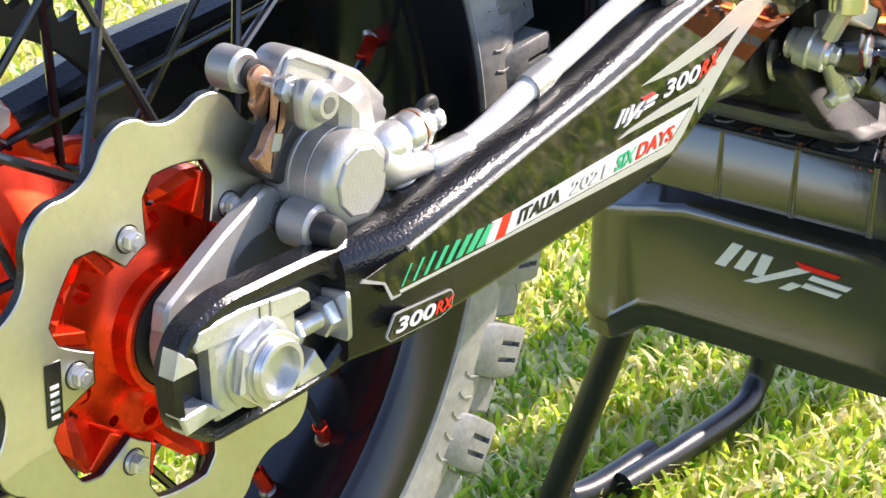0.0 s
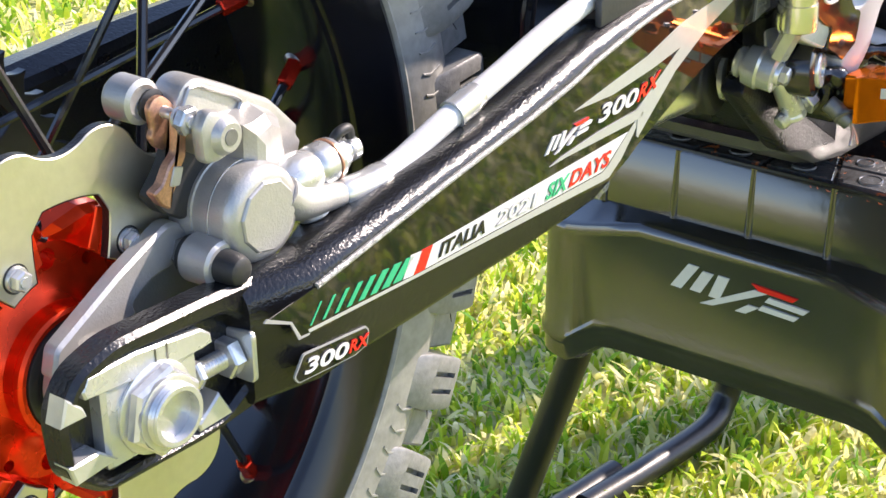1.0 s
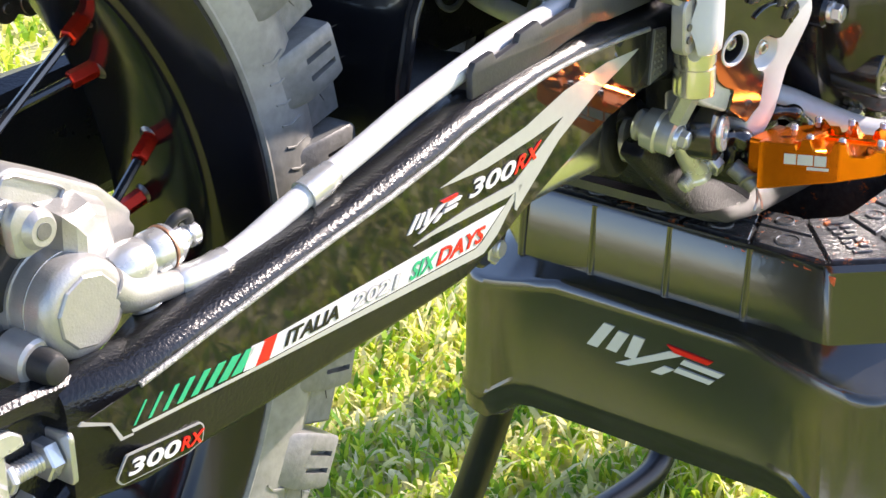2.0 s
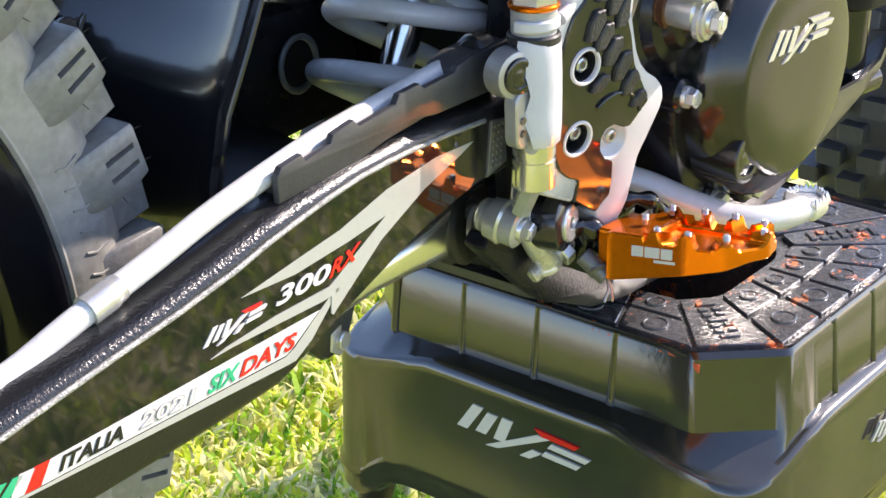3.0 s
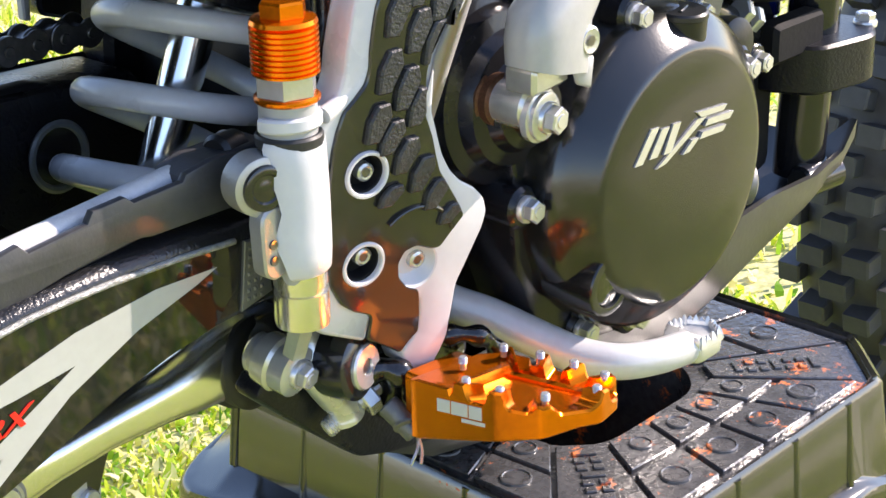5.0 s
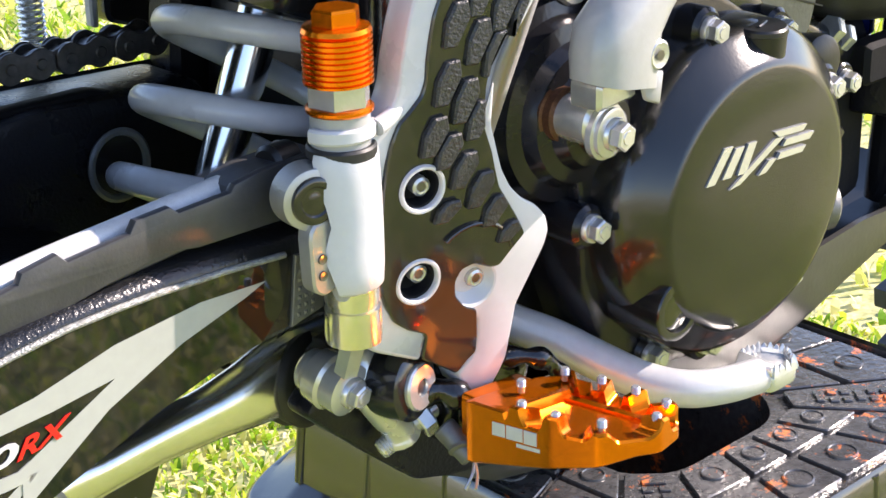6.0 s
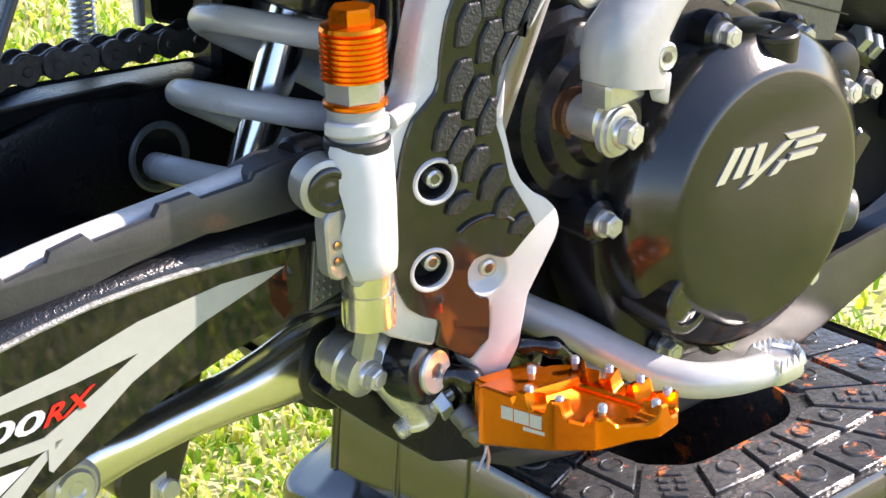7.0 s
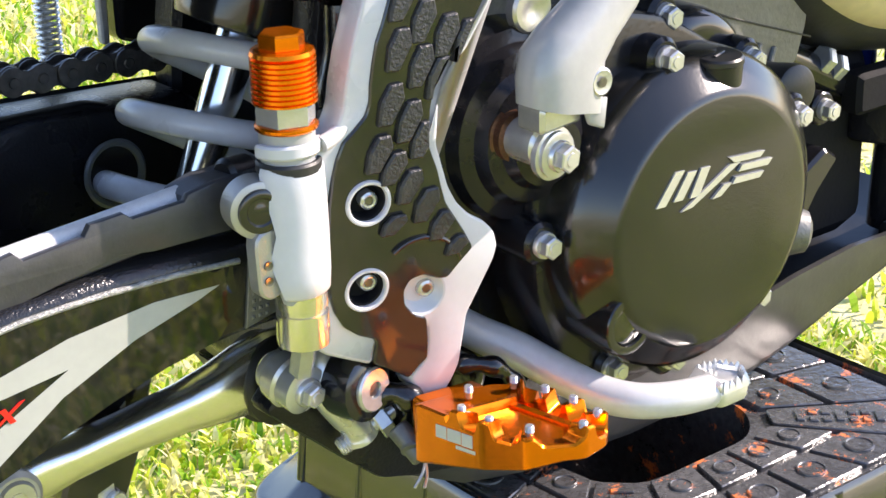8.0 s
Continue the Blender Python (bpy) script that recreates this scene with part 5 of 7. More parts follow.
    sweep(bm, [(x, guard_y(x, z) - 0.0012, z) for x, z in [(0.6135 + 0.0197 * math.cos(a), 0.5693 + 0.0197 * math.sin(a)) for a in [radians(15 + 118 * k / 24) for k in range(25)]]], 0.0011, 10)
    part("ridge", bm, "inlay", g)
    # screws: two in deep dark wells, one in a white cup
    for x, z, hx, hz, cup in ((0.5882, 0.6102, 0.5906, 0.6089, False), (0.5885, 0.5685, 0.5916, 0.5689, False), (0.6158, 0.5599, 0.6197, 0.5596, True)):
        y = guard_y(x, z)
        w = Vector((0.22, 1, 0.1 - 1.1 * (z - 0.6))).normalized()
        at = Vector((x, y, z))
        for ob, r in ((g, 0.0104 if cup else 0.0088), (inlay, 0.0088)):
            if not (cup and ob is inlay):
                bm = bm_new()
                lathe(bm, at - w * 0.006, w, [(0, r), (0.0145, r)], 36)
                drilled(ob, [bm])
        bm = bm_new()
        if cup:
            lathe(bm, at, w, [(-0.0004, 0.0115), (0.0, 0.0106), (0.003, 0.0092), (0.0055, 0.0066), (0.0062, 0.0002)], 36, caps=False)
            part("cup", bm, "white", g)
        else:
            lathe(bm, at, w, [(0.0045, 0.0087), (-0.0012, 0.0087), (-0.0019, 0.0092), (-0.0019, 0.0102), (-0.0011, 0.0107), (0.002, 0.0107)], 40, caps=False)
            part("collar", bm, "white", g)
            bm = bm_new()
            lathe(bm, at, w, [(0.0008, 0.0087), (0.0012, 0.0079), (0.0075, 0.0072), (0.0078, 0.0002)], 32, caps=False)
            part("recess", bm, "matt_black", g)
        c = Vector((hx, guard_y(hx, hz), hz)) + w * 0.0035
        bm = bm_new()
        lathe(bm, c, w, [(0.0012, 0.0016), (0.0002, 0.0022), (0, 0.003), (0.0006, 0.0041), (0.0022, 0.0046), (0.005, 0.0046)], 24)
        part("screw", bm, "zinc", g)
        bm = bm_new()
        lathe(bm, c + w * 0.0004, w, [(0, 0.0021), (0.0002, 0.001)], 6)
        part("socket", bm, "dark_steel", g)
    # raised hexagon grip pads, cut at the inlay's edge
    region = inset2(dark, 0.0011)
    hexagon = [(-0.0008, 0.0089), (-0.0049, 0.0015), (-0.0062, -0.0089), (-0.0003, -0.009), (0.006, 0.0025), (0.0049, 0.0093)]
    for x, z, h in ((0.6015, 0.6768, 1), (0.6114, 0.6682, 1), (0.6128, 0.6875, 1), (0.6232, 0.6801, 1), (0.6325, 0.6766, 1), (0.6195, 0.662, 1), (0.5976, 0.6534, 1), (0.6059, 0.6446, 1), (0.6122, 0.6355, 0.9), (0.5922, 0.632, 0.9), (0.599, 0.6245, 0.8), (0.6065, 0.6148, 0.85), (0.6146, 0.6046, 0.85), (0.5996, 0.5979, 0.5), (0.6223, 0.5935, 0.75), (0.6305, 0.5822, 0.5), (0.6035, 0.697, 0.9)):
        cell = [(x + u * 1.0, z + v * h) for u, v in hexagon]
        cell = tidy(clip_convex(region, cell), 0.0009)
        if len(cell) < 3:
            continue
        bm = bm_new()
        prism(bm, cell if len(cell) < 4 else rounded(cell, 0.0006, 2), -0.0034, 0.0, 0.0008)
        part("grip_pad", draped(bm), "grip", g)
    return g


guards()


def master_cylinder():
    mx, my = 0.5555, -0.149
    bm = bm_new()
    lathe(bm, (mx, my, 0.568), (0, 0, 1), [(0, 0.0065), (0.004, 0.0075), (0.03, 0.0105), (0.062, 0.0118), (0.082, 0.012), (0.0825, 0.0112)], 32)
    body = part("master_cylinder", bm, "grey_white", BIKE, "silver rear brake master cylinder")
    bm = bm_new()
    lathe(bm, (mx, my, 0.6305), (0, 0, 1), [(0, 0.0132), (0.001, 0.014), (0.0045, 0.014), (0.0055, 0.0132)], 40)
    part("band", bm, "soft_black", body, "black rubber band")
    bm = bm_new()
    lathe(bm, (mx, my, 0.649), (0, 0, 1), [(0, 0.0128), (0.0008, 0.0135), (0.002, 0.0135), (0.0028, 0.0125)], 40)
    part("orange_ring", bm, "orange", body, "orange anodised ring")
    bm = bm_new()
    hexa(bm, (mx, my, 0.6515), (mx, my, 0.662), 0.0128, 0.0006, 0.2)
    part("hex_collar", bm, "alu_bright", body)
    bm = bm_new()
    prof = []
    for k in range(9):
        z = k * 0.00222
        prof += [(z, 0.0124), (z + 0.0003, 0.0138), (z + 0.0012, 0.0138), (z + 0.0015, 0.0124)]
    prof += [(0.0205, 0.0138), (0.0222, 0.0131), (0.0228, 0.0105)]
    lathe(bm, (mx, my, 0.6605), (0, 0, 1), prof, 48)
    hexa(bm, (mx, my, 0.6825), (mx, my, 0.69), 0.0098, 0.001, 0.2)
    part("reservoir_cap", bm, "orange", body, "orange anodised finned reservoir cap")
    bm = bm_new()
    lathe(bm, (0.5375, -0.1525, 0.6175), (0.25, 1, 0), [(0, 0.0105), (0.0008, 0.0124), (0.007, 0.013), (0.012, 0.0132)], 36)
    part("eye", bm, "alu", body)
    bm = bm_new()
    lathe(bm, (0.5375, -0.1534, 0.6175), (0.25, 1, 0), [(-0.0004, 0.0028), (-0.0002, 0.0032), (-0.0002, 0.0056), (-0.001, 0.0064), (-0.0012, 0.0082), (-0.0006, 0.0094), (0.0014, 0.0099)], 36)
    part("plug", bm, "inlay", body, "dark eyelet plug")
    bm = bm_new()
    prism(bm, rounded([(0.533, 0.608), (0.534, 0.581), (0.539, 0.577), (0.546, 0.579), (0.547, 0.61)], 0.006, 3), -0.1545, -0.146, 0.001)
    part("lug", bm, "alu", body)
    for z in (0.5935, 0.5865):
        bm = bm_new()
        lathe(bm, (0.5385, -0.1552, z), (0, 1, 0), [(0, 0.0012), (-0.0002, 0.002), (0.002, 0.0022)], 16)
        part("screw", bm, "dark_steel", body)
    bm = bm_new()
    lathe(bm, (0.5592, -0.147, 0.5485), (0, 0, 1), [(0, 0.0085), (0.0015, 0.0115), (0.004, 0.0119), (0.0165, 0.0115), (0.017, 0.0105), (0.019, 0.0105), (0.0195, 0.0115), (0.036, 0.0118)], 36)
    part("sleeve", bm, "polished", body, "silver cylinder sleeve")
    bm = bm_new()
    hexa(bm, (0.5605, -0.147, 0.5535), (0.5655, -0.1335, 0.529), 0.0057, 0.0006)
    part("push_rod", bm, "zinc", BIKE, "hexagonal push rod")
    # joint: a fat sleeve pointing outwards, with a bolt
    d = Vector((0.13, -0.95, -0.17)).normalized()
    o = Vector((0.5645, -0.1015, 0.5226))
    bm = bm_new()
    lathe(bm, o, d, [(0.006, 0.0085), (0.0075, 0.0098), (0.0095, 0.0098), (0.0105, 0.0085), (0.012, 0.0085), (0.013, 0.0122), (0.021, 0.0132), (0.0225, 0.0118), (0.0305, 0.0118), (0.0315, 0.0095)], 36)
    joint = part("clevis_joint", bm, "alu_bright", BIKE, "silver pedal joint")
    bolt(joint, o + d * 0.0325, d, 0.0055, 0.0045, 1.3)
    bm = bm_new()
    sweep(bm, spline([(0.59, -0.118, 0.533), (0.581, -0.124, 0.524), (0.581, -0.128, 0.511), (0.589, -0.128, 0.498), (0.598, -0.1275, 0.487), (0.6005, -0.1275, 0.482)], 6), lambda t: 0.0068 + 0.0022 * max(0, t - 0.7) / 0.3, 18)
    part("pedal_lug", bm, "alu_bright", BIKE, "silver pedal lug")
    bm = bm_new()
    p, q = Vector((0.5895, -0.1245, 0.4775)), Vector((0.618, -0.133, 0.4935))
    prof = [(0.0, 0.0038), (0.0008, 0.0046)]
    for n in range(8):
        prof += [(0.0012 + 0.0014 * n, 0.0045), (0.0018 + 0.0014 * n, 0.0051)]
    lathe(bm, p, q - p, prof + [(0.0125, 0.0046), (0.032, 0.0046)], 18)
    sb = part("stop_bolt", bm, "zinc", BIKE, "pedal stop bolt and nut")
    bm = bm_new()
    hexa(bm, p.lerp(q, 0.62), p.lerp(q, 0.83), 0.0095)
    part("stop_nut", bm, "zinc", sb)
    bm = bm_new()
    lathe(bm, (0.5885, -0.118, 0.513), (0.15, -0.6, 0.03), [(0, 0.0155), (0.02, 0.0165), (0.026, 0.016), (0.028, 0.013)], 32)
    pv = part("pedal_pivot", bm, "black_gloss", BIKE, "black pedal pivot boss")
    bm = bm_new()
    lathe(bm, (0.5953, -0.1445, 0.5143), (0.15, -0.6, 0.03), [(0, 0.0108), (0.002, 0.0108), (0.003, 0.0098), (0.003, 0.0042), (0.0012, 0.0038)], 28)
    part("pivot_bolt", bm, "zinc", pv)
    bm = bm_new()
    lathe(bm, (0.5957, -0.1462, 0.5144), (0.15, -0.6, 0.03), [(0, 0.004), (0.0002, 0.001)], 6)
    part("socket", bm, "dark_steel", pv)
    # lumpy black peg bracket behind the guard's foot
    bm = bm_new()
    prism(bm, rounded([(0.616, 0.474), (0.614, 0.503), (0.62, 0.514), (0.64, 0.515), (0.66, 0.51), (0.665, 0.5), (0.655, 0.482), (0.63, 0.471)], 0.006, 3), -0.147, -0.112, 0.004, steps=3)
    mt = part("peg_bracket", bm, "oily", BIKE, "oily black welded footpeg bracket")
    bm = bm_new()
    sweep(bm, spline([(0.642, -0.148, 0.513), (0.65, -0.156, 0.5135), (0.66, -0.16, 0.509), (0.667, -0.162, 0.5), (0.668, -0.16, 0.493)], 6), lambda t: 0.0045 + 0.001 * math.sin(19 * t), 14)
    part("weld_bead", bm, "oily", mt)
    bm = bm_new()
    sweep(bm, spline([(0.6, -0.138, 0.507), (0.609, -0.146, 0.508), (0.617, -0.15, 0.502), (0.622, -0.152, 0.493)], 6), lambda t: 0.0062 + 0.0012 * math.sin(15 * t), 14)
    part("weld_bead", bm, "oily", mt)
    # dark fluid hose beside the cap
    bm = bm_new()
    sweep(bm, spline([(0.601, -0.128, 0.69), (0.6, -0.13, 0.668), (0.594, -0.132, 0.652), (0.591, -0.134, 0.645)], 6), lambda t: 0.0078 + 0.002 * math.sin(3.1 * t), 18)
    hz = part("fluid_hose", bm, "black_paint", BIKE, "dark glossy brake fluid hose")
    bm = bm_new()
    rod(bm, (0.5915, -0.134, 0.646), (0.589, -0.136, 0.638), 0.0082, 20, bev=0.001)
    part("hose_clamp", bm, "soft_black", hz)


master_cylinder()


def footpeg():
    """Orange peg: a milled frame whose top edge is cut into studded teeth with scoops between."""
    c = Vector((0.63, -0.211))
    outer = rounded([(0.6045, -0.164), (0.6035, -0.1945), (0.603, -0.2145), (0.6072, -0.2385), (0.63, -0.2512), (0.6445, -0.2485), (0.654, -0.2395), (0.6588, -0.2175), (0.6598, -0.197), (0.6585, -0.172), (0.65, -0.164)], 0.002, 3)
    inner = rounded([(0.6175, -0.187), (0.612, -0.196), (0.6115, -0.2135), (0.616, -0.2315), (0.631, -0.2405), (0.6405, -0.239), (0.6465, -0.2335), (0.6495, -0.2165), (0.6505, -0.197), (0.6485, -0.182), (0.636, -0.18)], 0.003, 3)
    n = 240
    oo, ii = resample(outer, c, n), resample(inner, c, n)
    teeth = [(0.608, -0.1945), (0.607, -0.2145), (0.6122, -0.235), (0.633, -0.246), (0.649, -0.2378), (0.654, -0.217), (0.655, -0.197), (0.6538, -0.1765)]

    def tip(x, y):
        return 0.520 + 0.12 * (-0.1945 - y) - 0.105 * (x - 0.608)

    def top(x, y):
        d = min(math.hypot(x - a, y - b) for a, b in teeth)
        t = max(0.0, min(1.0, (d - 0.0052) / 0.0032))
        drop = 0.0014 + 0.0072 * (1 - (1 - t) ** 2) ** 0.5
        return tip(x, y) - (drop if y < -0.188 else min(drop, 0.0052))

    def low(y):
        return 0.4815 + 0.33 * max(0, min(0.082, -0.1645 - y))
    bm = bm_new()
    loops = [[(x, y, low(y) + 0.006) for x, y in ii], [(x, y, top(*oo[k]) - 0.0016) for k, (x, y) in enumerate(ii)], [((x * 0.88 + ii[k][0] * 0.12), (y * 0.88 + ii[k][1] * 0.12), top(x, y)) for k, (x, y) in enumerate(oo)], [(x, y, top(x, y) - 0.0009) for x, y in oo], [(x, y, low(y) + 0.0008) for x, y in oo], [((x * 0.94 + ii[k][0] * 0.06), (y * 0.94 + ii[k][1] * 0.06), low(y)) for k, (x, y) in enumerate(oo)]]
    rings = [ring(bm, lp) for lp in loops]
    skin(bm, rings + [rings[0]], True, False)
    peg = part("footpeg", bm, "orange", BIKE, "orange anodised toothed footpeg", 24)
    for x, y in teeth + [(0.629, -0.174)]:
        bm = bm_new()
        prof = [(0, 0.0016)]
        for k in range(4):
            prof += [(0.0028 + 0.0008 * k, 0.0018), (0.0032 + 0.0008 * k, 0.0021)]
        lathe(bm, (x, y, tip(x, y) - 0.0058), (0, 0, 1), prof + [(0.0062, 0.0016)], 14)
        part("stud", bm, "zinc", peg, "bare steel stud")
    # milled floor with a slanted rib, and the rail along the far wall
    bm = bm_new()
    skin(bm, [ring(bm, [(x, y, low(y) + 0.004) for x, y in ii]), ring(bm, [(x, y, tip(x, y) - 0.0102) for x, y in ii])])
    part("floor_plate", bm, "orange", peg)
    bm = bm_new()
    skin(bm, [ring(bm, [(x, y, tip(x, y) - 0.0088 + dz) for x, dz in ((0.6405, -0.006), (0.6418, 0.0), (0.6452, 0.0006), (0.6465, -0.006))]) for y in (-0.183, -0.2355)])
    part("rail", bm, "orange", peg)
    bm = bm_new()
    skin(bm, [ring(bm, [(x, y, tip(x, y) - 0.0065 + dz) for y, dz in ((-0.1805, -0.008), (-0.182, 0.0), (-0.1862, 0.0004), (-0.1885, -0.004), (-0.1895, -0.01))]) for x in (0.614, 0.6465)])
    part("brace", bm, "orange", peg)
    bm = bm_new()
    prism(bm, rounded([(0.611, 0.487), (0.611, 0.509), (0.648, 0.506), (0.648, 0.487)], 0.003), -0.172, -0.154, 0.0015)
    part("hinge_block", bm, "orange", peg)
    # maker's mark as plain bars on the inner face
    for a, w, h in ((-0.1815, 0.0075, 0.0062), (-0.19, 0.0095, 0.0062), (-0.2005, 0.0072, 0.0062), (-0.196, 0.0135, 0.0018)):
        bm = bm_new()
        z = (0.5015 if h > 0.004 else 0.4988) + 0.16 * (-0.1815 - a)
        x = 0.6041 + 0.033 * (a + w / 2 + 0.18)
        prism(bm, [(a, z), (a - w, z + 0.16 * w), (a - w, z + 0.16 * w + h), (a, z + h)], x - 0.0008, x + 0.0008, 0.0001, "x")
        part("maker_mark", bm, "decal_white", peg, "pale engraved maker's mark")
    bm = bm_new()
    rod(bm, (0.6115, -0.161, 0.4795), (0.6085, -0.146, 0.4905), 0.0056, 20, bev=0.0008)
    lathe(bm, (0.6105, -0.1565, 0.484), (-0.06, -0.105, -0.095), [(0, 0.0056), (0.0006, 0.007), (0.002, 0.007), (0.0026, 0.0056)], 20)
    part("clevis_pin", bm, "engine_grey", BIKE, "zinc footpeg clevis pin")
    bm = bm_new()
    sweep(bm, spline([(0.613, -0.1605, 0.478), (0.609, -0.1635, 0.4735), (0.603, -0.165, 0.4685)], 5), 0.0008, 6)
    sweep(bm, spline([(0.613, -0.1605, 0.478), (0.6105, -0.165, 0.473), (0.606, -0.1685, 0.469)], 5), 0.0008, 6)
    part("split_pin", bm, "zinc", BIKE)
    return peg


footpeg()


def engine():
    cx, cz = 0.775, 0.563
    prof = [(0.06, 0.0845, 0), (0.0, 0.084, 0), (-0.006, 0.0835, 0), (-0.0115, 0.082, 0), (-0.0145, 0.0795, 0.0003), (-0.0165, 0.0775, 0.0008), (-0.0258, 0.0672, 0.003), (-0.0269, 0.0655, 0.0035), (-0.0277, 0.0625, 0.0035), (-0.028, 0.03, 0.004)]
    bm = bm_new()
    rings = []
    for d, r, s in prof:
        rings.append(ring(bm, [(cx - s + r * math.cos(2 * math.pi * k / 96), -0.163 + d, cz + s * 0.1 + r * math.sin(2 * math.pi * k / 96) * 0.975) for k in range(96)]))
    skin(bm, rings)
    cov = part("clutch_cover", bm, "cover", BIKE, "satin black round clutch cover", 50)
    for (x, z), y in (((0.683, 0.5675), -0.166), ((0.831, 0.5005), -0.166), ((0.757, 0.643), -0.17), ((0.855, 0.5945), -0.168), ((0.771, 0.4815), -0.163), ((0.733, 0.486), -0.16), ((0.838, 0.6235), -0.15), ((0.7765, 0.6567), -0.15)):
        bm = bm_new()
        rod(bm, (x, y + 0.001, z), (x, y + 0.05, z), 0.0105, 20, bev=0.002)
        part("boss", bm, "casting", cov)
        bolt(cov, (x, y, z), (0, -1, 0), 0.0054, 0.0055, 1.25)
    bm = bm_new()
    lathe(bm, (0.7165, -0.1895, 0.5242), (0, 1, 0), [(0.003, 0.0002), (0.0028, 0.0102), (0.0002, 0.0108), (0.0, 0.0122), (0.0002, 0.0146), (0.001, 0.0152), (0.03, 0.0158)], 40, caps=False)
    part("sight_glass_ring", bm, "cover", cov)
    bm = bm_new()
    lathe(bm, (0.7165, -0.1885, 0.5242), (0, 1, 0), [(0, 0.0085), (0.0006, 0.01), (0.0015, 0.0104)], 32)
    part("sight_glass", bm, "glass_dark", cov, "glossy oil sight glass")
    bm = bm_new()
    lathe(bm, (0.784, -0.178, 0.642), (0.03, 0.05, -1), [(0, 0.0112), (0.001, 0.0122), (0.0032, 0.0124), (0.0036, 0.0119), (0.04, 0.0108)], 32)
    fc = part("filler_cap", bm, "black_plastic", cov, "black oil filler cap")
    bm = bm_new()
    block(bm, (-0.006, -0.0012, 0), (0.006, 0.0012, 0.0014), 0.0005, Matrix.Translation((0.784, -0.178, 0.6413)) @ Matrix.Rotation(radians(-3), 4, "X") @ Matrix.Rotation(radians(20), 4, "Z"))
    part("slot_bar", bm, "black_plastic", fc)
    o = Vector((0.7275, -0.191, 0.5745))
    logo(cov, o, Vector((0.075, 0, 0.001)), Vector((0.008, 0, 0.021)), 0.0007, None, ("alu_bright", "alu_bright"))
    # crankcase: stepped castings, webs and hoses
    bm = bm_new()
    block(bm, (0.675, -0.112, 0.455), (0.905, 0.1, 0.612), 0.012)
    part("crankcase", bm, "casting", BIKE, "black engine crankcase")
    bm = bm_new()
    prism(bm, rounded([(0.687, 0.535), (0.684, 0.6), (0.69, 0.65), (0.72, 0.672), (0.77, 0.66), (0.8, 0.643), (0.842, 0.612), (0.862, 0.56), (0.85, 0.49), (0.79, 0.468), (0.735, 0.476), (0.7, 0.502)], 0.012, 4), -0.156, -0.12, 0.004, steps=2)
    part("case_flange", bm, "casting", BIKE, "black crankcase flange")
    bm = bm_new()
    block(bm, (0.895, -0.08, 0.46), (1.035, 0.08, 0.585), 0.012)
    part("engine_front", bm, "matt_black", BIKE, "black front of the crankcase")
    bm = bm_new()
    lathe(bm, (0.688, -0.172, 0.616), (0, 1, 0), [(0.0, 0.012), (0.006, 0.0155), (0.008, 0.0205), (0.014, 0.0235), (0.016, 0.03), (0.022, 0.0335), (0.024, 0.0405), (0.031, 0.043), (0.033, 0.049), (0.05, 0.052)], 56)
    part("kick_boss", bm, "casting", BIKE, "stepped black kickstart boss")
    bm = bm_new()
    prism(bm, rounded([(0.8, 0.59), (0.8, 0.73), (0.945, 0.73), (0.943, 0.615), (0.9345, 0.59)], 0.006), -0.1, 0.05, 0.003)
    cyl = part("cylinder", bm, "engine_grey", BIKE, "dull grey engine cylinder")
    bm = bm_new()
    prism(bm, [(0.8, 0.656), (0.832, 0.6465), (0.8775, 0.628), (0.944, 0.6055), (0.944, 0.6067), (0.8775, 0.6292), (0.832, 0.6477), (0.8, 0.6572)], -0.101, -0.098, 0.0002)
    part("seam", bm, "soft_black", cyl)
    for p, q in (((0.902, 0.61), (0.893, 0.592)), ((0.914, 0.606), (0.906, 0.588))):
        bm = bm_new()
        rod(bm, (p[0], -0.1, p[1]), (q[0], -0.101, q[1]), 0.0022, 10, bev=0.001)
        part("rib", bm, "engine_grey", cyl)
    bm = bm_new()
    rings = []
    for y, g in ((-0.137, 0.55), (-0.136, 0.8), (-0.132, 0.95), (-0.126, 1.0), (-0.09, 1.02)):
        rings.append(ring(bm, [(0.822 + 0.03 * g * math.cos(t) + 0.005 * g * math.sin(t), y, 0.627 + 0.022 * g * math.sin(t) - 0.012 * g * math.cos(t)) for t in [2 * math.pi * k / 40 for k in range(40)]]))
    skin(bm, rings)
    part("valve_housing", bm, "black_gloss", BIKE, "rounded glossy black valve housing", 60)
    # kick lever
    bm = bm_new()
    rod(bm, (0.6725, -0.15, 0.6215), (0.6745, -0.177, 0.6205), 0.0104, 28, bev=0.0015)
    prism(bm, rounded([(0.664, 0.629), (0.664, 0.642), (0.687, 0.642), (0.689, 0.631)], 0.003), -0.186, -0.168, 0.002)
    kb = part("kick_knuckle", bm, "zinc", BIKE, "zinc kickstart knuckle")
    bm = bm_new()
    lathe(bm, (0.6725, -0.161, 0.6215), (0, 1, 0), [(0, 0.0108), (0.0004, 0.0122), (0.004, 0.0125), (0.0045, 0.014), (0.012, 0.014)], 32)
    part("shaft_collar", bm, "rusty", kb, "rust-stained shaft collar")
    bm = bm_new()
    lathe(bm, (0.677, -0.176, 0.617), (0.1, -1, -0.05), [(0, 0.0125), (0.003, 0.0125), (0.0035, 0.011), (0.0055, 0.011), (0.006, 0.0098)], 36)
    part("washer", bm, "zinc", kb)
    bolt(kb, (0.6777, -0.1825, 0.6165), (0.1, -1, -0.05), 0.0062, 0.0055, 1.2)
    bm = bm_new()
    rings = []
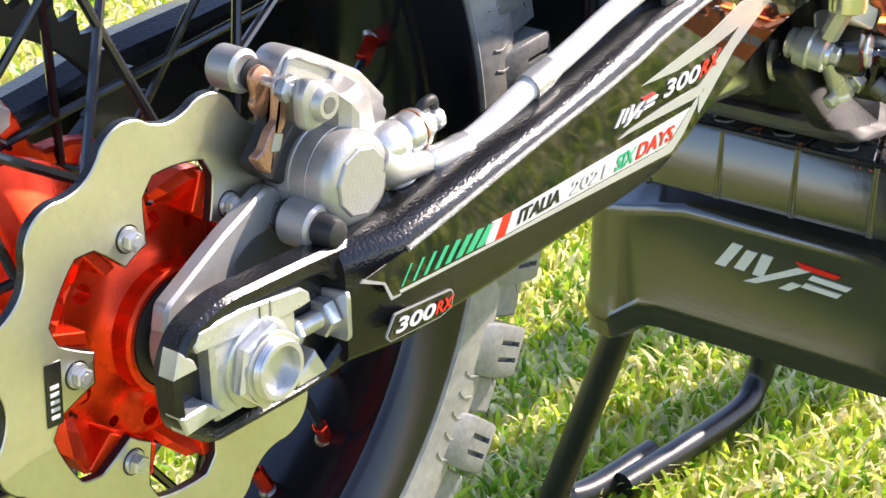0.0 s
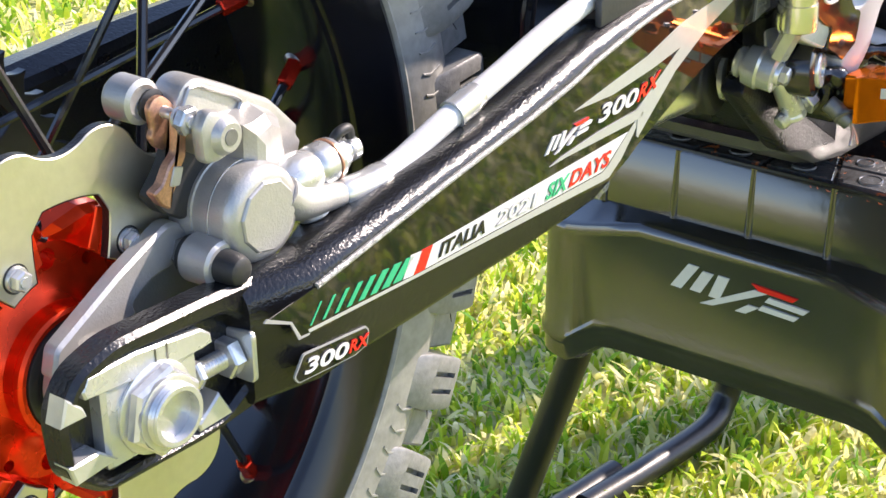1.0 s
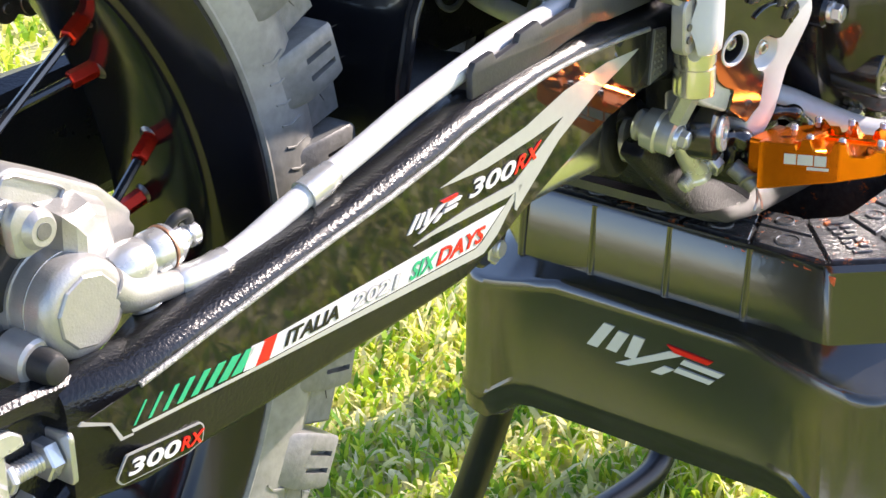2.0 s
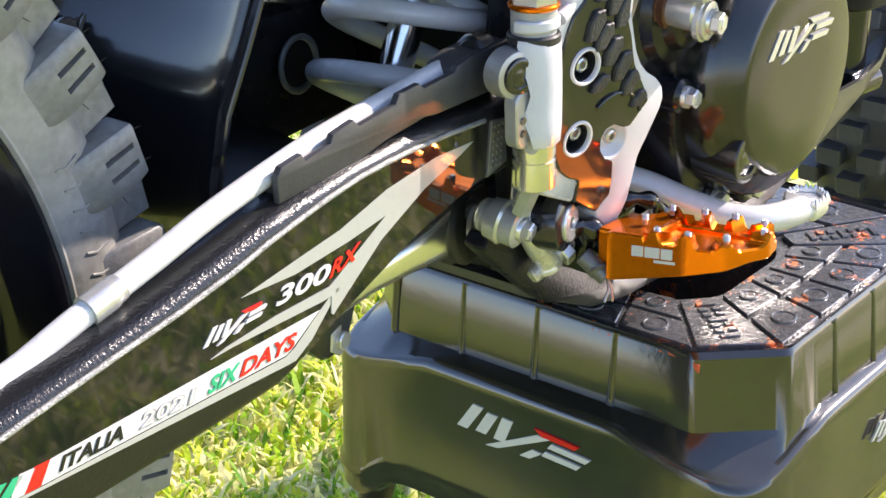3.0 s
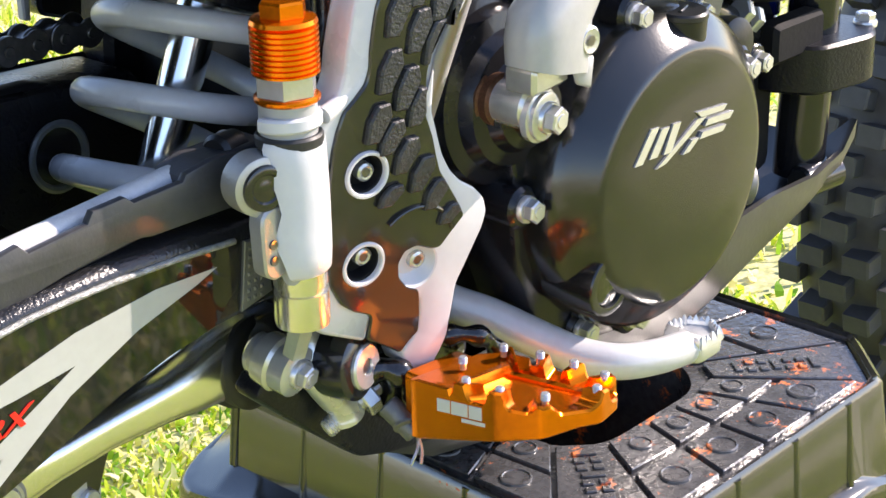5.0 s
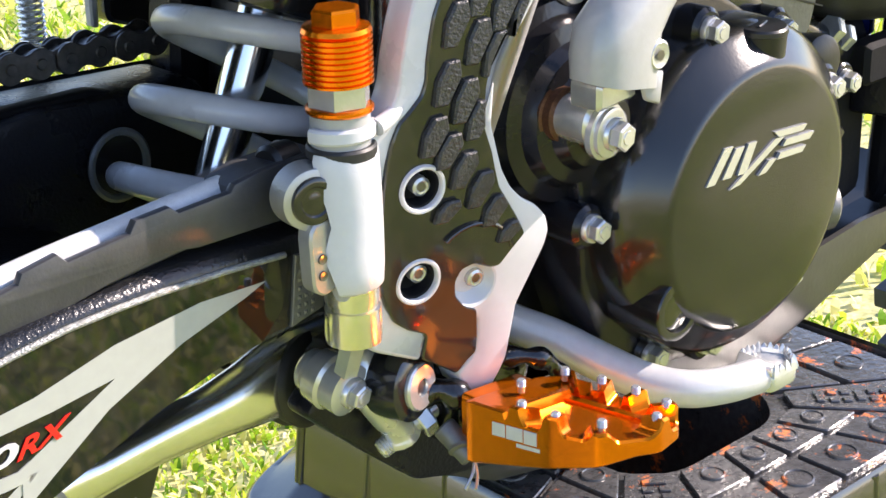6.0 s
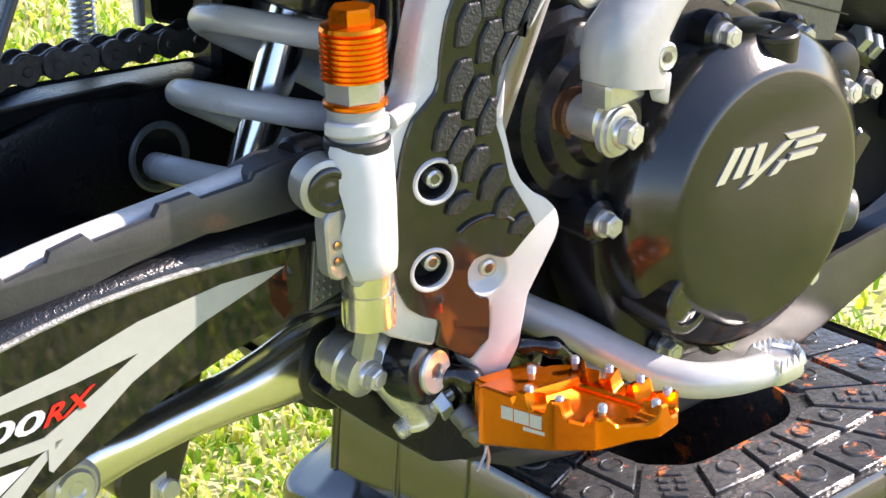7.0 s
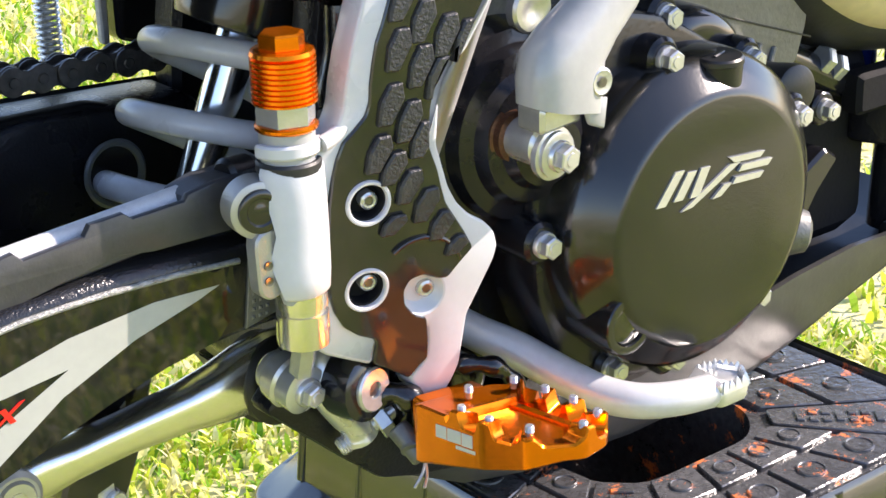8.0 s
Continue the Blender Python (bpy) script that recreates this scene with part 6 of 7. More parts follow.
    for (x, z), w, d in (((0.6785, 0.6385), 0.0205, 0.0135), ((0.6785, 0.65), 0.0205, 0.0145), ((0.6805, 0.662), 0.0195, 0.0145), ((0.689, 0.671), 0.0185, 0.0135), ((0.703, 0.682), 0.0165, 0.0125), ((0.719, 0.70), 0.0145, 0.0115), ((0.733, 0.73), 0.014, 0.011)):
        rings.append(ring(bm, [(x + w * math.copysign(abs(math.cos(a)) ** 0.75, math.cos(a)), -0.181 + d * math.copysign(abs(math.sin(a)) ** 0.75, math.sin(a)), z - 0.25 * w * math.cos(a)) for a in [2 * math.pi * k / 32 for k in range(32)]]))
    skin(bm, rings)
    prism(bm, rounded([(0.684, 0.64), (0.687, 0.631), (0.6965, 0.627), (0.6985, 0.642)], 0.0015, 2), -0.192, -0.189, 0.001)
    ka = part("kick_lever", bm, "grey_white", BIKE, "silver-painted kickstart lever", 60)
    bm = bm_new()
    lathe(bm, (0.6915, -0.1953, 0.6505), (0, 1, 0), [(0.0006, 0.003), (0, 0.0055), (0.001, 0.0066), (0.004, 0.007)], 28)
    part("screw", bm, "zinc", ka)
    bm = bm_new()
    lathe(bm, (0.6915, -0.1955, 0.6505), (0, 1, 0), [(0, 0.0026), (0.0003, 0.001)], 6)
    part("socket", bm, "dark_steel", ka)
    # big cover screw above the kick boss
    bm = bm_new()
    lathe(bm, (0.6985, -0.142, 0.6725), (0, 1, 0), [(0.0012, 0.003), (0.0, 0.006), (0.0, 0.0105), (0.0015, 0.0118), (0.006, 0.012)], 32)
    part("case_plug", bm, "zinc", BIKE, "round zinc case plug")
    # brake pedal
    bm = bm_new()
    sweep(bm, spline([(0.655, -0.095, 0.528), (0.672, -0.124, 0.5135), (0.684, -0.142, 0.506), (0.695, -0.162, 0.4965), (0.704, -0.181, 0.490), (0.715, -0.196, 0.4875), (0.732, -0.205, 0.4865), (0.752, -0.209, 0.4855)], 8), lambda t: 0.0098 - 0.0018 * abs(t - 0.4), 20, 0.95)
    bp = part("brake_pedal", bm, "pedal_silver", BIKE, "silver-painted brake pedal")
    bm = bm_new()
    top = [(0.742, -0.2), (0.757, -0.192), (0.771, -0.195), (0.777, -0.207), (0.769, -0.2185), (0.75, -0.2185)]
    prism(bm, rounded(top, 0.003, 2), 0.479, 0.4885, 0.0025, "z", 2)
    pad = part("pedal_pad", bm, "alu_bright", bp, "toothed bare metal pedal tip")
    bm = bm_new()
    prism(bm, [(0.7435, -0.2005), (0.757, -0.1935), (0.757, -0.2175), (0.75, -0.2175)], 0.486, 0.4925, 0.0022, "z", 2)
    part("fold", bm, "alu_bright", bp)
    loop = inset2(top, 0.0015)
    for k in (1, 2, 3, 4):
        for j in range(4):
            p = Vector(loop[k]).lerp(Vector(loop[(k + 1) % 6]), (j + 0.5) / 4)
            bm = bm_new()
            lathe(bm, (p.x, p.y, 0.487), (0, 0, 1), [(0, 0.0031), (0.0035, 0.0019), (0.0052 + 0.0008 * (j % 2), 0.0004)], 4, 0.6 + 0.4 * k)
            part("tooth", bm, "alu_bright", bp, smooth=10)


engine()


def rear_suspension():
    lo, hi = Vector((0.563, -0.042, 0.57)), Vector((0.6115, -0.046, 0.69))
    ax = (hi - lo).normalized()
    bm = bm_new()
    rod(bm, lo - ax * 0.03, hi + ax * 0.03, 0.0102, 28)
    part("shock_shaft", bm, "chrome", BIKE, "polished chrome shock shaft")
    a = Vector((0.446, -0.036, 1)).normalized()
    e1 = Vector((0, 1, 0)).cross(a).normalized()
    e2 = a.cross(e1)
    path = []
    for k in range(-92, 100):
        th = -1.218 + 2 * math.pi * k / 48
        path.append(Vector((0.5918, -0.0396, 0.624)) + a * (0.0359 * k / 48) + (e1 * math.cos(th) + e2 * math.sin(th)) * 0.042)
    bm = bm_new()
    sweep(bm, path, 0.0066, 16)
    part("shock_spring", bm, "spring_paint", BIKE, "light grey coil spring")
    bm = bm_new()
    lathe(bm, hi - ax * 0.03, ax, [(0, 0.022), (0.002, 0.032), (0.006, 0.033), (0.03, 0.033), (0.034, 0.029), (0.15, 0.029)], 40)
    part("shock_body", bm, "black_gloss", BIKE, "black shock body")
    # linkage arm
    bm = bm_new()
    rings = []
    for (x, y, z), h, d in (((0.438, -0.064, 0.474), 0.011, 0.010), ((0.45, -0.064, 0.4815), 0.0135, 0.010), ((0.465, -0.064, 0.4845), 0.012, 0.010), ((0.482, -0.064, 0.4865), 0.0098, 0.010), ((0.51, -0.065, 0.4905), 0.0096, 0.010), ((0.54, -0.068, 0.4945), 0.0115, 0.011), ((0.556, -0.07, 0.497), 0.0142, 0.012), ((0.57, -0.071, 0.5), 0.0172, 0.012), ((0.585, -0.072, 0.5015), 0.0188, 0.012), ((0.605, -0.072, 0.502), 0.019, 0.012)):
        rings.append(ring(bm, [(x, y + d * math.copysign(abs(math.cos(a)) ** 0.7, math.cos(a)), z + h * math.copysign(abs(math.sin(a)) ** 0.7, math.sin(a))) for a in [2 * math.pi * k / 28 for k in range(28)]]))
    skin(bm, rings)
    la = part("linkage_arm", bm, "polished", BIKE, "polished aluminium linkage arm")
    bm = bm_new()
    lathe(bm, (0.449, -0.0765, 0.482), (0, 1, 0), [(0, 0.0112), (0.002, 0.0135), (0.03, 0.0135)], 32)
    part("eye", bm, "alu", la)
    bm = bm_new()
    lathe(bm, (0.449, -0.078, 0.482), (0, 1, 0), [(0.0008, 0.0035), (0.0, 0.0045), (0.0, 0.0085), (0.0015, 0.0098)], 28)
    part("pivot_bolt", bm, "zinc", la)
    bm = bm_new()
    lathe(bm, (0.5885, -0.083, 0.4985), (0.2, -1, 0.1), [(-0.022, 0.0215), (-0.012, 0.023), (-0.010, 0.0215), (-0.003, 0.0225), (-0.001, 0.0205), (0.0, 0.019)], 40)
    part("seal", bm, "soft_black", la, "ribbed black rubber seal")
    bm = bm_new()
    lathe(bm, (0.5895, -0.0855, 0.499), (0.2, -1, 0.1), [(0, 0.0135), (0.003, 0.0135), (0.004, 0.012), (0.004, 0.0045), (0.003, 0.004)], 36)
    part("pivot_bolt", bm, "zinc", la)
    bm = bm_new()
    lathe(bm, (0.5903, -0.0893, 0.4994), (0.2, -1, 0.1), [(0, 0.0042), (0.0002, 0.001)], 6)
    part("socket", bm, "dark_steel", la)
    bm = bm_new()
    prism(bm, rounded([(0.545, 0.535), (0.526, 0.47), (0.514, 0.441), (0.495, 0.439), (0.481, 0.455), (0.498, 0.5), (0.505, 0.54)], 0.006), -0.05, -0.03, 0.002)
    lp = part("linkage_plate", bm, "black_gloss", BIKE, "black linkage plate with an arrow mark")
    for poly in ([(0.5165, 0.4955), (0.5198, 0.498), (0.5192, 0.4922)], [(0.5305, 0.4905), (0.5278, 0.494), (0.5272, 0.488)], [(0.519, 0.4944), (0.5276, 0.4912), (0.5279, 0.492), (0.5193, 0.4953)]):
        bm = bm_new()
        prism(bm, poly, -0.0506, -0.0498, 0.0001)
        part("arrow_mark", bm, "decal_grey", lp)
    bolt(la, (0.508, -0.041, 0.4485), (0.1, -1, 0), 0.0098, 0.0075, 1.35, name="nut")
    bm = bm_new()
    rod(bm, (0.5088, -0.0495, 0.4485), (0.5093, -0.0535, 0.4485), 0.0056, 18, bev=0.0008)
    part("thread", bm, "zinc", la)
    # far arm, yoke with the spring's well, cross member, mudflap
    bm = bm_new()
    rings = []
    for x, zb, zt in ((0.02, 0.50, 0.566), (0.1, 0.505, 0.572), (0.15, 0.506, 0.579), (0.19, 0.507, 0.587), (0.25, 0.51, 0.591), (0.32, 0.512, 0.595), (0.42, 0.52, 0.605), (0.5, 0.53, 0.619), (0.56, 0.54, 0.616), (0.62, 0.55, 0.612)):
        f = min(max((x - 0.25) / 0.17, 0), 1)
        rings.append(ring(bm, [(x, 0.078, zb), (x, 0.072, zb + 0.01), (x, 0.072, zt - 0.009 + 0.006 * f), (x, 0.0745, zt - 0.0045 + 0.0045 * f), (x, 0.086, zt - 0.006 * f), (x, 0.1, zt - 0.002 - 0.013 * f), (x, 0.112, zt - 0.009 - 0.013 * f), (x, 0.116, zb)]))
    skin(bm, rings)
    part("swingarm_left", bm, "frame_black", BIKE, "glossy black far arm of the swingarm", 20)
    bm = bm_new()
    prism(bm, rounded([(0.42, 0.53), (0.41, 0.58), (0.45, 0.603), (0.52, 0.617), (0.62, 0.612), (0.63, 0.54)], 0.01), 0.028, 0.075, 0.006, steps=2)
    part("swingarm_yoke", bm, "frame_black", BIKE, "glossy black swingarm yoke")
    bm = bm_new()
    rings = []
    for x, z in ((0.415, 0.552), (0.42, 0.566), (0.44, 0.5705), (0.48, 0.567), (0.512, 0.56), (0.53, 0.552), (0.535, 0.545)):
        rings.append(ring(bm, [(x, -0.095, z + 0.012), (x, -0.05, z + 0.004), (x, 0.0, z), (x, 0.03, z + 0.006), (x, 0.05, z + 0.02), (x, 0.05, 0.54), (x, -0.095, 0.54)]))
    skin(bm, rings)
    part("cross_member", bm, "black_rough", BIKE, "textured black swingarm cross member")
    bm = bm_new()
    rings = []
    for x, z in ((0.468, 0.75), (0.439, 0.691), (0.4185, 0.65), (0.402, 0.62), (0.3925, 0.585), (0.3905, 0.53)):
        front = [(0.0, -0.08), (0.0012, -0.0807), (0.0025, -0.0785), (0.002, -0.0755), (0.0038, -0.0735), (0.0032, -0.0715), (0.008, -0.066), (0.014, -0.05), (0.019, -0.03), (0.021, 0.0), (0.019, 0.03), (0.012, 0.055), (0.006, 0.066)]
        rings.append(ring(bm, [(x + u, y, z) for u, y in front] + [(x + u + 0.0018, y, z) for u, y in reversed(front[1:])]))
    skin(bm, rings)
    part("mudflap", bm, "black_gloss", BIKE, "curved glossy black plastic mudflap")
    bm = bm_new()
    o, n = Vector((0.565, 0.0265, 0.582)), Vector((0.05, -1, 0.05))
    lathe(bm, o, n, [(0.0, 0.0172), (0.002, 0.018), (0.003, 0.0165), (0.0026, 0.0145), (0.0005, 0.0138)], 40)
    gr = part("grommet", bm, "resin", BIKE, "translucent grey rubber grommet")
    bm = bm_new()
    lathe(bm, o, n, [(0.0, 0.0142), (0.0008, 0.014), (0.001, 0.004)], 40)
    part("bore", bm, "black_gloss", gr, "dark bore of the grommet")


rear_suspension()


def shade_seat_and_tail():
    """Unseen saddle with side panels and rear mudguard, above the wheel, added for shade."""
    bm = bm_new()
    rings = []
    for x, z, w, h in ((-0.42, 0.93, 0.07, 0.012), (-0.3, 0.915, 0.095, 0.03), (-0.1, 0.895, 0.1, 0.075), (0.1, 0.88, 0.105, 0.11), (0.35, 0.86, 0.105, 0.13), (0.47, 0.85, 0.115, 0.13), (0.6, 0.84, 0.145, 0.13), (0.76, 0.84, 0.15, 0.13), (0.9, 0.86, 0.16, 0.17), (1.08, 0.9, 0.15, 0.2), (1.2, 0.94, 0.09, 0.14)):
        rings.append(ring(bm, [(x, -0.015 + w * math.copysign(abs(math.cos(a)) ** 0.6, math.cos(a)), z + h * 0.5 * math.copysign(abs(math.sin(a)) ** 0.6, math.sin(a))) for a in [2 * math.pi * k / 32 for k in range(32)]]))
    skin(bm, rings)
    shade_seat = part("shade_seat", bm, "black_plastic", BIKE, "unseen black saddle, tank cover and rear mudguard added for shade")
    # Shroud out of view, placed to keep sun off the clutch cover.
    bm = bm_new()
    rings = []
    for x, y, z0, z1 in ((0.84, -0.19, 0.75, 0.86), (0.9, -0.235, 0.735, 0.87), (0.98, -0.26, 0.73, 0.885), (1.08, -0.265, 0.75, 0.9), (1.18, -0.24, 0.8, 0.92)):
        rings.append(ring(bm, [(x, y + 0.02, z0), (x, y, z0 + 0.02), (x, y - 0.005, (z0 + z1) / 2), (x, y + 0.03, z1 - 0.01), (x, -0.1, z1 + 0.02), (x, -0.1, z1), (x, y + 0.035, z1 - 0.02), (x, y + 0.004, (z0 + z1) / 2), (x, y + 0.008, z0 + 0.02)]))
    skin(bm, rings)
    part("shade_shroud", bm, "black_plastic", shade_seat, "unseen black plastic shroud added to shade the engine")
    bm = bm_new()
    sweep(bm, spline([(0.40, -0.118, 0.775), (0.48, -0.118, 0.752), (0.535, -0.118, 0.7395), (0.585, -0.115, 0.7285), (0.64, -0.1, 0.717), (0.69, -0.07, 0.722)], 6), 0.036, 32)
    part("exhaust_tail", bm, "tail_pipe", BIKE, "glossy brown-black exhaust tail pipe")
    bm = bm_new()
    prism(bm, rounded([(0.612, 0.76), (0.6125, 0.628), (0.66, 0.612), (0.68, 0.76)], 0.005), 0.098, 0.112, 0.002)
    sp = part("side_plate", bm, "black_gloss", BIKE, "black frame plate beyond the chain")
    bm = bm_new()
    prism(bm, rounded([(0.6035, 0.76), (0.6045, 0.6265), (0.609, 0.6255), (0.611, 0.76)], 0.0015), 0.1, 0.106, 0.001)
    part("pale_edge", bm, "white", sp, "white plastic edge of the side plate")


shade_seat_and_tail()


def chain():
    """Drive chain: outer and inner links in turn."""
    p = 0.0159
    half = [(0.0076 * math.cos(radians(a)), 0.0076 * math.sin(radians(a))) for a in range(48, 313, 12)]
    plate = [(p / 2, 0.0049), *half, (p / 2, -0.0049), *[(p - u, -v) for u, v in half]]
    out = bm_new()
    prism(out, plate, -0.0085, -0.0068, 0.0004)
    prism(out, plate, 0.0068, 0.0085, 0.0004)
    for x in (0, p):
        rod(out, (x, -0.0097, 0), (x, 0.0095, 0), 0.0028, 14, bev=0.0004)
    inner = bm_new()
    prism(inner, plate, -0.0065, -0.0045, 0.0004)
    prism(inner, plate, 0.0045, 0.0065, 0.0004)
    for x in (0, p):
        rod(inner, (x, -0.0045, 0), (x, 0.0045, 0), 0.0049, 14)
    ms = []
    for b in (inner, out):
        ob = part("chain_link", b, "dark_steel", BIKE)
        ms.append(ob.data)
        bpy.data.objects.remove(ob)
    for j in range(38):
        x = 0.6055 - p * j
        z = 0.6305 - 0.03 * (x - 0.606) + 0.0006 * math.sin(j * 1.7)
        ob = new("chain_link", ms[(j + 1) % 2])
        ob.parent = BIKE
        ob["label"] = "oiled dark steel chain link"
        ob.matrix_local = Matrix.Translation((x - p, 0.054, z)) @ Matrix.Rotation(0.03 + 0.02 * math.sin(j * 2.1), 4, "Y")
    bm = bm_new()
    prism(bm, rounded([(0.34, 0.594), (0.34, 0.6265), (0.43, 0.6255), (0.436, 0.6195), (0.56, 0.618), (0.585, 0.61), (0.585, 0.594)], 0.004, 3), 0.034, 0.0445, 0.002, steps=2)
    part("chain_slider", bm, "matt_black", BIKE, "matt black chain slider")
    # steel coil spring of the side stand beyond the chain
    path = [(0.588 + 0.0065 * math.cos(2 * math.pi * k / 10), 0.13 + 0.0065 * math.sin(2 * math.pi * k / 10), 0.61 + 0.0034 * k / 10) for k in range(0, 250)]
    bm = bm_new()
    sweep(bm, path, 0.0011, 6)
    part("stand_spring", bm, "zinc", BIKE, "zinc side-stand coil spring")


chain()


def front():
    bm = bm_new()
    rings = []
    for x, z, h in ((0.63, 0.4395, 0.02), (0.65, 0.43, 0.026), (0.68, 0.415, 0.033), (0.72, 0.407, 0.038), (0.8, 0.402, 0.041), (0.86, 0.404, 0.048), (0.9, 0.409, 0.053), (0.93, 0.416, 0.051), (0.98, 0.431, 0.041), (1.03, 0.445, 0.026), (1.06, 0.457, 0.022), (1.075, 0.472, 0.024)):
        rings.append(ring(bm, [(x, -0.113, z + h), (x, -0.112, z + 0.012), (x, -0.106, z + 0.003), (x, -0.09, z), (x, 0.06, z), (x, 0.08, z + 0.006), (x, 0.086, z + h), (x, 0.082, z + h), (x, 0.07, z + 0.006), (x, -0.09, z + 0.006), (x, -0.109, z + h)]))
    skin(bm, rings)
    part("skid_plate", bm, "skid", BIKE, "dark grey moulded plastic skid plate")
    side = [(0.598, 0.535), (0.603, 0.478), (0.63, 0.446), (0.66, 0.436), (0.76, 0.43), (0.76, 0.47), (0.66, 0.5), (0.64, 0.62), (0.66, 0.72), (0.605, 0.72), (0.592, 0.63), (0.588, 0.56)]
    bm = bm_new()
    prism(bm, rounded(side, 0.008), -0.112, -0.09, 0.004, steps=2)
    fr = part("frame", bm, "frame_black", BIKE, "glossy black frame casting")
    bm = bm_new()
    prism(bm, rounded([(x + 0.03, z) if z > 0.5 else (x, z) for x, z in side], 0.008), 0.055, 0.08, 0.004)
    part("frame_left", bm, "frame_black", fr)
    bm = bm_new()
    prism(bm, rounded([(0.605, 0.48), (0.63, 0.45), (0.66, 0.44), (0.76, 0.434), (0.76, 0.465), (0.66, 0.495), (0.615, 0.515)], 0.006), -0.09, 0.055, 0.003)
    part("frame_cross", bm, "frame_black", fr)
    bm = bm_new()
    prism(bm, rounded([(0.632, 0.5), (0.64, 0.62), (0.66, 0.73), (0.68, 0.73), (0.68, 0.5)], 0.006), -0.09, 0.055, 0.003)
    part("frame_back", bm, "black_plastic", fr)
    bm = bm_new()
    prism(bm, rounded([(0.556, 0.504), (0.597, 0.4665), (0.62, 0.4465), (0.64, 0.4405), (0.69, 0.431), (0.69, 0.462), (0.64, 0.472), (0.613, 0.49), (0.582, 0.51), (0.563, 0.512)], 0.004), -0.1165, -0.1, 0.003, steps=2)
    part("frame_plate", bm, "frame_black", BIKE, "glossy black lower frame plate")
    # down tube with its clamp
    bm = bm_new()
    sweep(bm, [(1.048, -0.088, 0.462), (1.05, -0.088, 0.5), (1.055, -0.088, 0.56), (1.062, -0.088, 0.7)], 0.0165, 24)
    dt = part("down_tube", bm, "black_gloss", BIKE, "glossy black frame down tube")
    bm = bm_new()
    rod(bm, (1.03, -0.1, 0.462), (1.066, -0.104, 0.462), 0.011, 20, bev=0.002)
    part("tube_foot", bm, "black_gloss", dt)
    bm = bm_new()
    prism(bm, rounded([(1.02, -0.115), (1.07, -0.125), (1.1, -0.105), (1.095, -0.075), (1.03, -0.055), (1.005, -0.08)], 0.01, 3), 0.525, 0.556, 0.002, "z")
    cl = part("clamp", bm, "frame_black", dt, "black clamp with two bolts")
    for x, y in ((1.022, -0.098), (1.088, -0.106)):
        bolt(dt, (x, y, 0.556), (0, 0, 1), 0.006, 0.005, 1.3)
    bm = bm_new()
    sweep(bm, spline([(0.9, -0.09, 0.609), (0.95, -0.085, 0.5865), (0.997, -0.085, 0.564), (1.05, -0.07, 0.548)], 6), 0.0095, 20)
    pipe = part("coolant_hose", bm, "black_gloss", BIKE, "black coolant pipe with zinc union nuts")
    for p in ((0.968, -0.0915, 0.586), (0.979, -0.0915, 0.5795)):
        bm = bm_new()
        d = Vector((0.9, 0.0, -0.43))
        hexa(bm, Vector(p) - d * 0.0035, Vector(p) + d * 0.0035, 0.0085, 0.001)
        part("union_nut", bm, "zinc", pipe)
    bm = bm_new()
    lathe(bm, (1.041, -0.06, 0.556), (0, 0, 1), [(0, 0.011), (0.005, 0.011), (0.006, 0.008), (0.008, 0.008)], 24)
    fit = part("sensor", bm, "zinc", BIKE, "zinc and blue sensor fitting")
    bm = bm_new()
    lathe(bm, (1.041, -0.06, 0.564), (0, 0, 1), [(0, 0.0095), (0.001, 0.0105), (0.018, 0.0105), (0.02, 0.008)], 24)
    part("sensor_cap", bm, "blue_anod", fit, "blue anodised cap")
    bm = bm_new()
    lathe(bm, (0.8765, -0.15, 0.599), (0.1, 1, -0.1), [(0, 0.0115), (0.001, 0.0132), (0.006, 0.0138), (0.02, 0.0125), (0.05, 0.0125)], 36)
    part("pump_cover", bm, "black_plastic", BIKE, "round black pump cover")
    bm = bm_new()
    rod(bm, (0.912, -0.139, 0.5785), (0.912, -0.09, 0.5785), 0.0095, 18, bev=0.001)
    post = part("mount_boss", bm, "casting", BIKE, "black engine mount boss")
    bolt(post, (0.912, -0.14, 0.5785), (0, -1, 0), 0.0052, 0.0055, 1.2)
    bm = bm_new()
    block(bm, (0.985, -0.106, 0.55), (1.04, -0.09, 0.5755), 0.003)
    part("engine_mount", bm, "matt_black", BIKE, "black engine mount plate")
    bm = bm_new()
    prism(bm, rounded([(0.92, 0.49), (0.9364, 0.5235), (0.96, 0.5368), (0.972, 0.528), (0.954, 0.51), (0.94, 0.49)], 0.004), -0.104, -0.08, 0.002)
    part("fin_guard", bm, "black_gloss", BIKE, "glossy black pointed guard")
    bm = bm_new()
    lathe(bm, (0.862, -0.162, 0.527), (0.6, -0.5, -0.1), [(-0.02, 0.014), (0.0, 0.0135), (0.008, 0.011), (0.01, 0.007)], 28)
    part("case_nose", bm, "engine_grey", BIKE, "grey rounded case nose")
    # cream exhaust bend
    bm = bm_new()
    bend = [(0.933, -0.08, 0.69), (0.968, -0.085, 0.654), (1.012, -0.085, 0.635), (1.085, -0.085, 0.626)]
    sweep(bm, spline(bend, 8), 0.043, 32)
    ex = part("exhaust_pipe", bm, "cream_pipe", BIKE, "cream-coloured exhaust bend")
    bm = bm_new()
    sweep(bm, spline([(x - 0.004, y + 0.012, z - 0.009) for x, y, z in bend], 8), 0.0445, 32)
    part("heat_shield", bm, "soft_black", ex, "black shield behind the pipe")
    # front wheel
    fx, fy, fz = 1.56, -0.015, 0.345
    bm = bm_new()
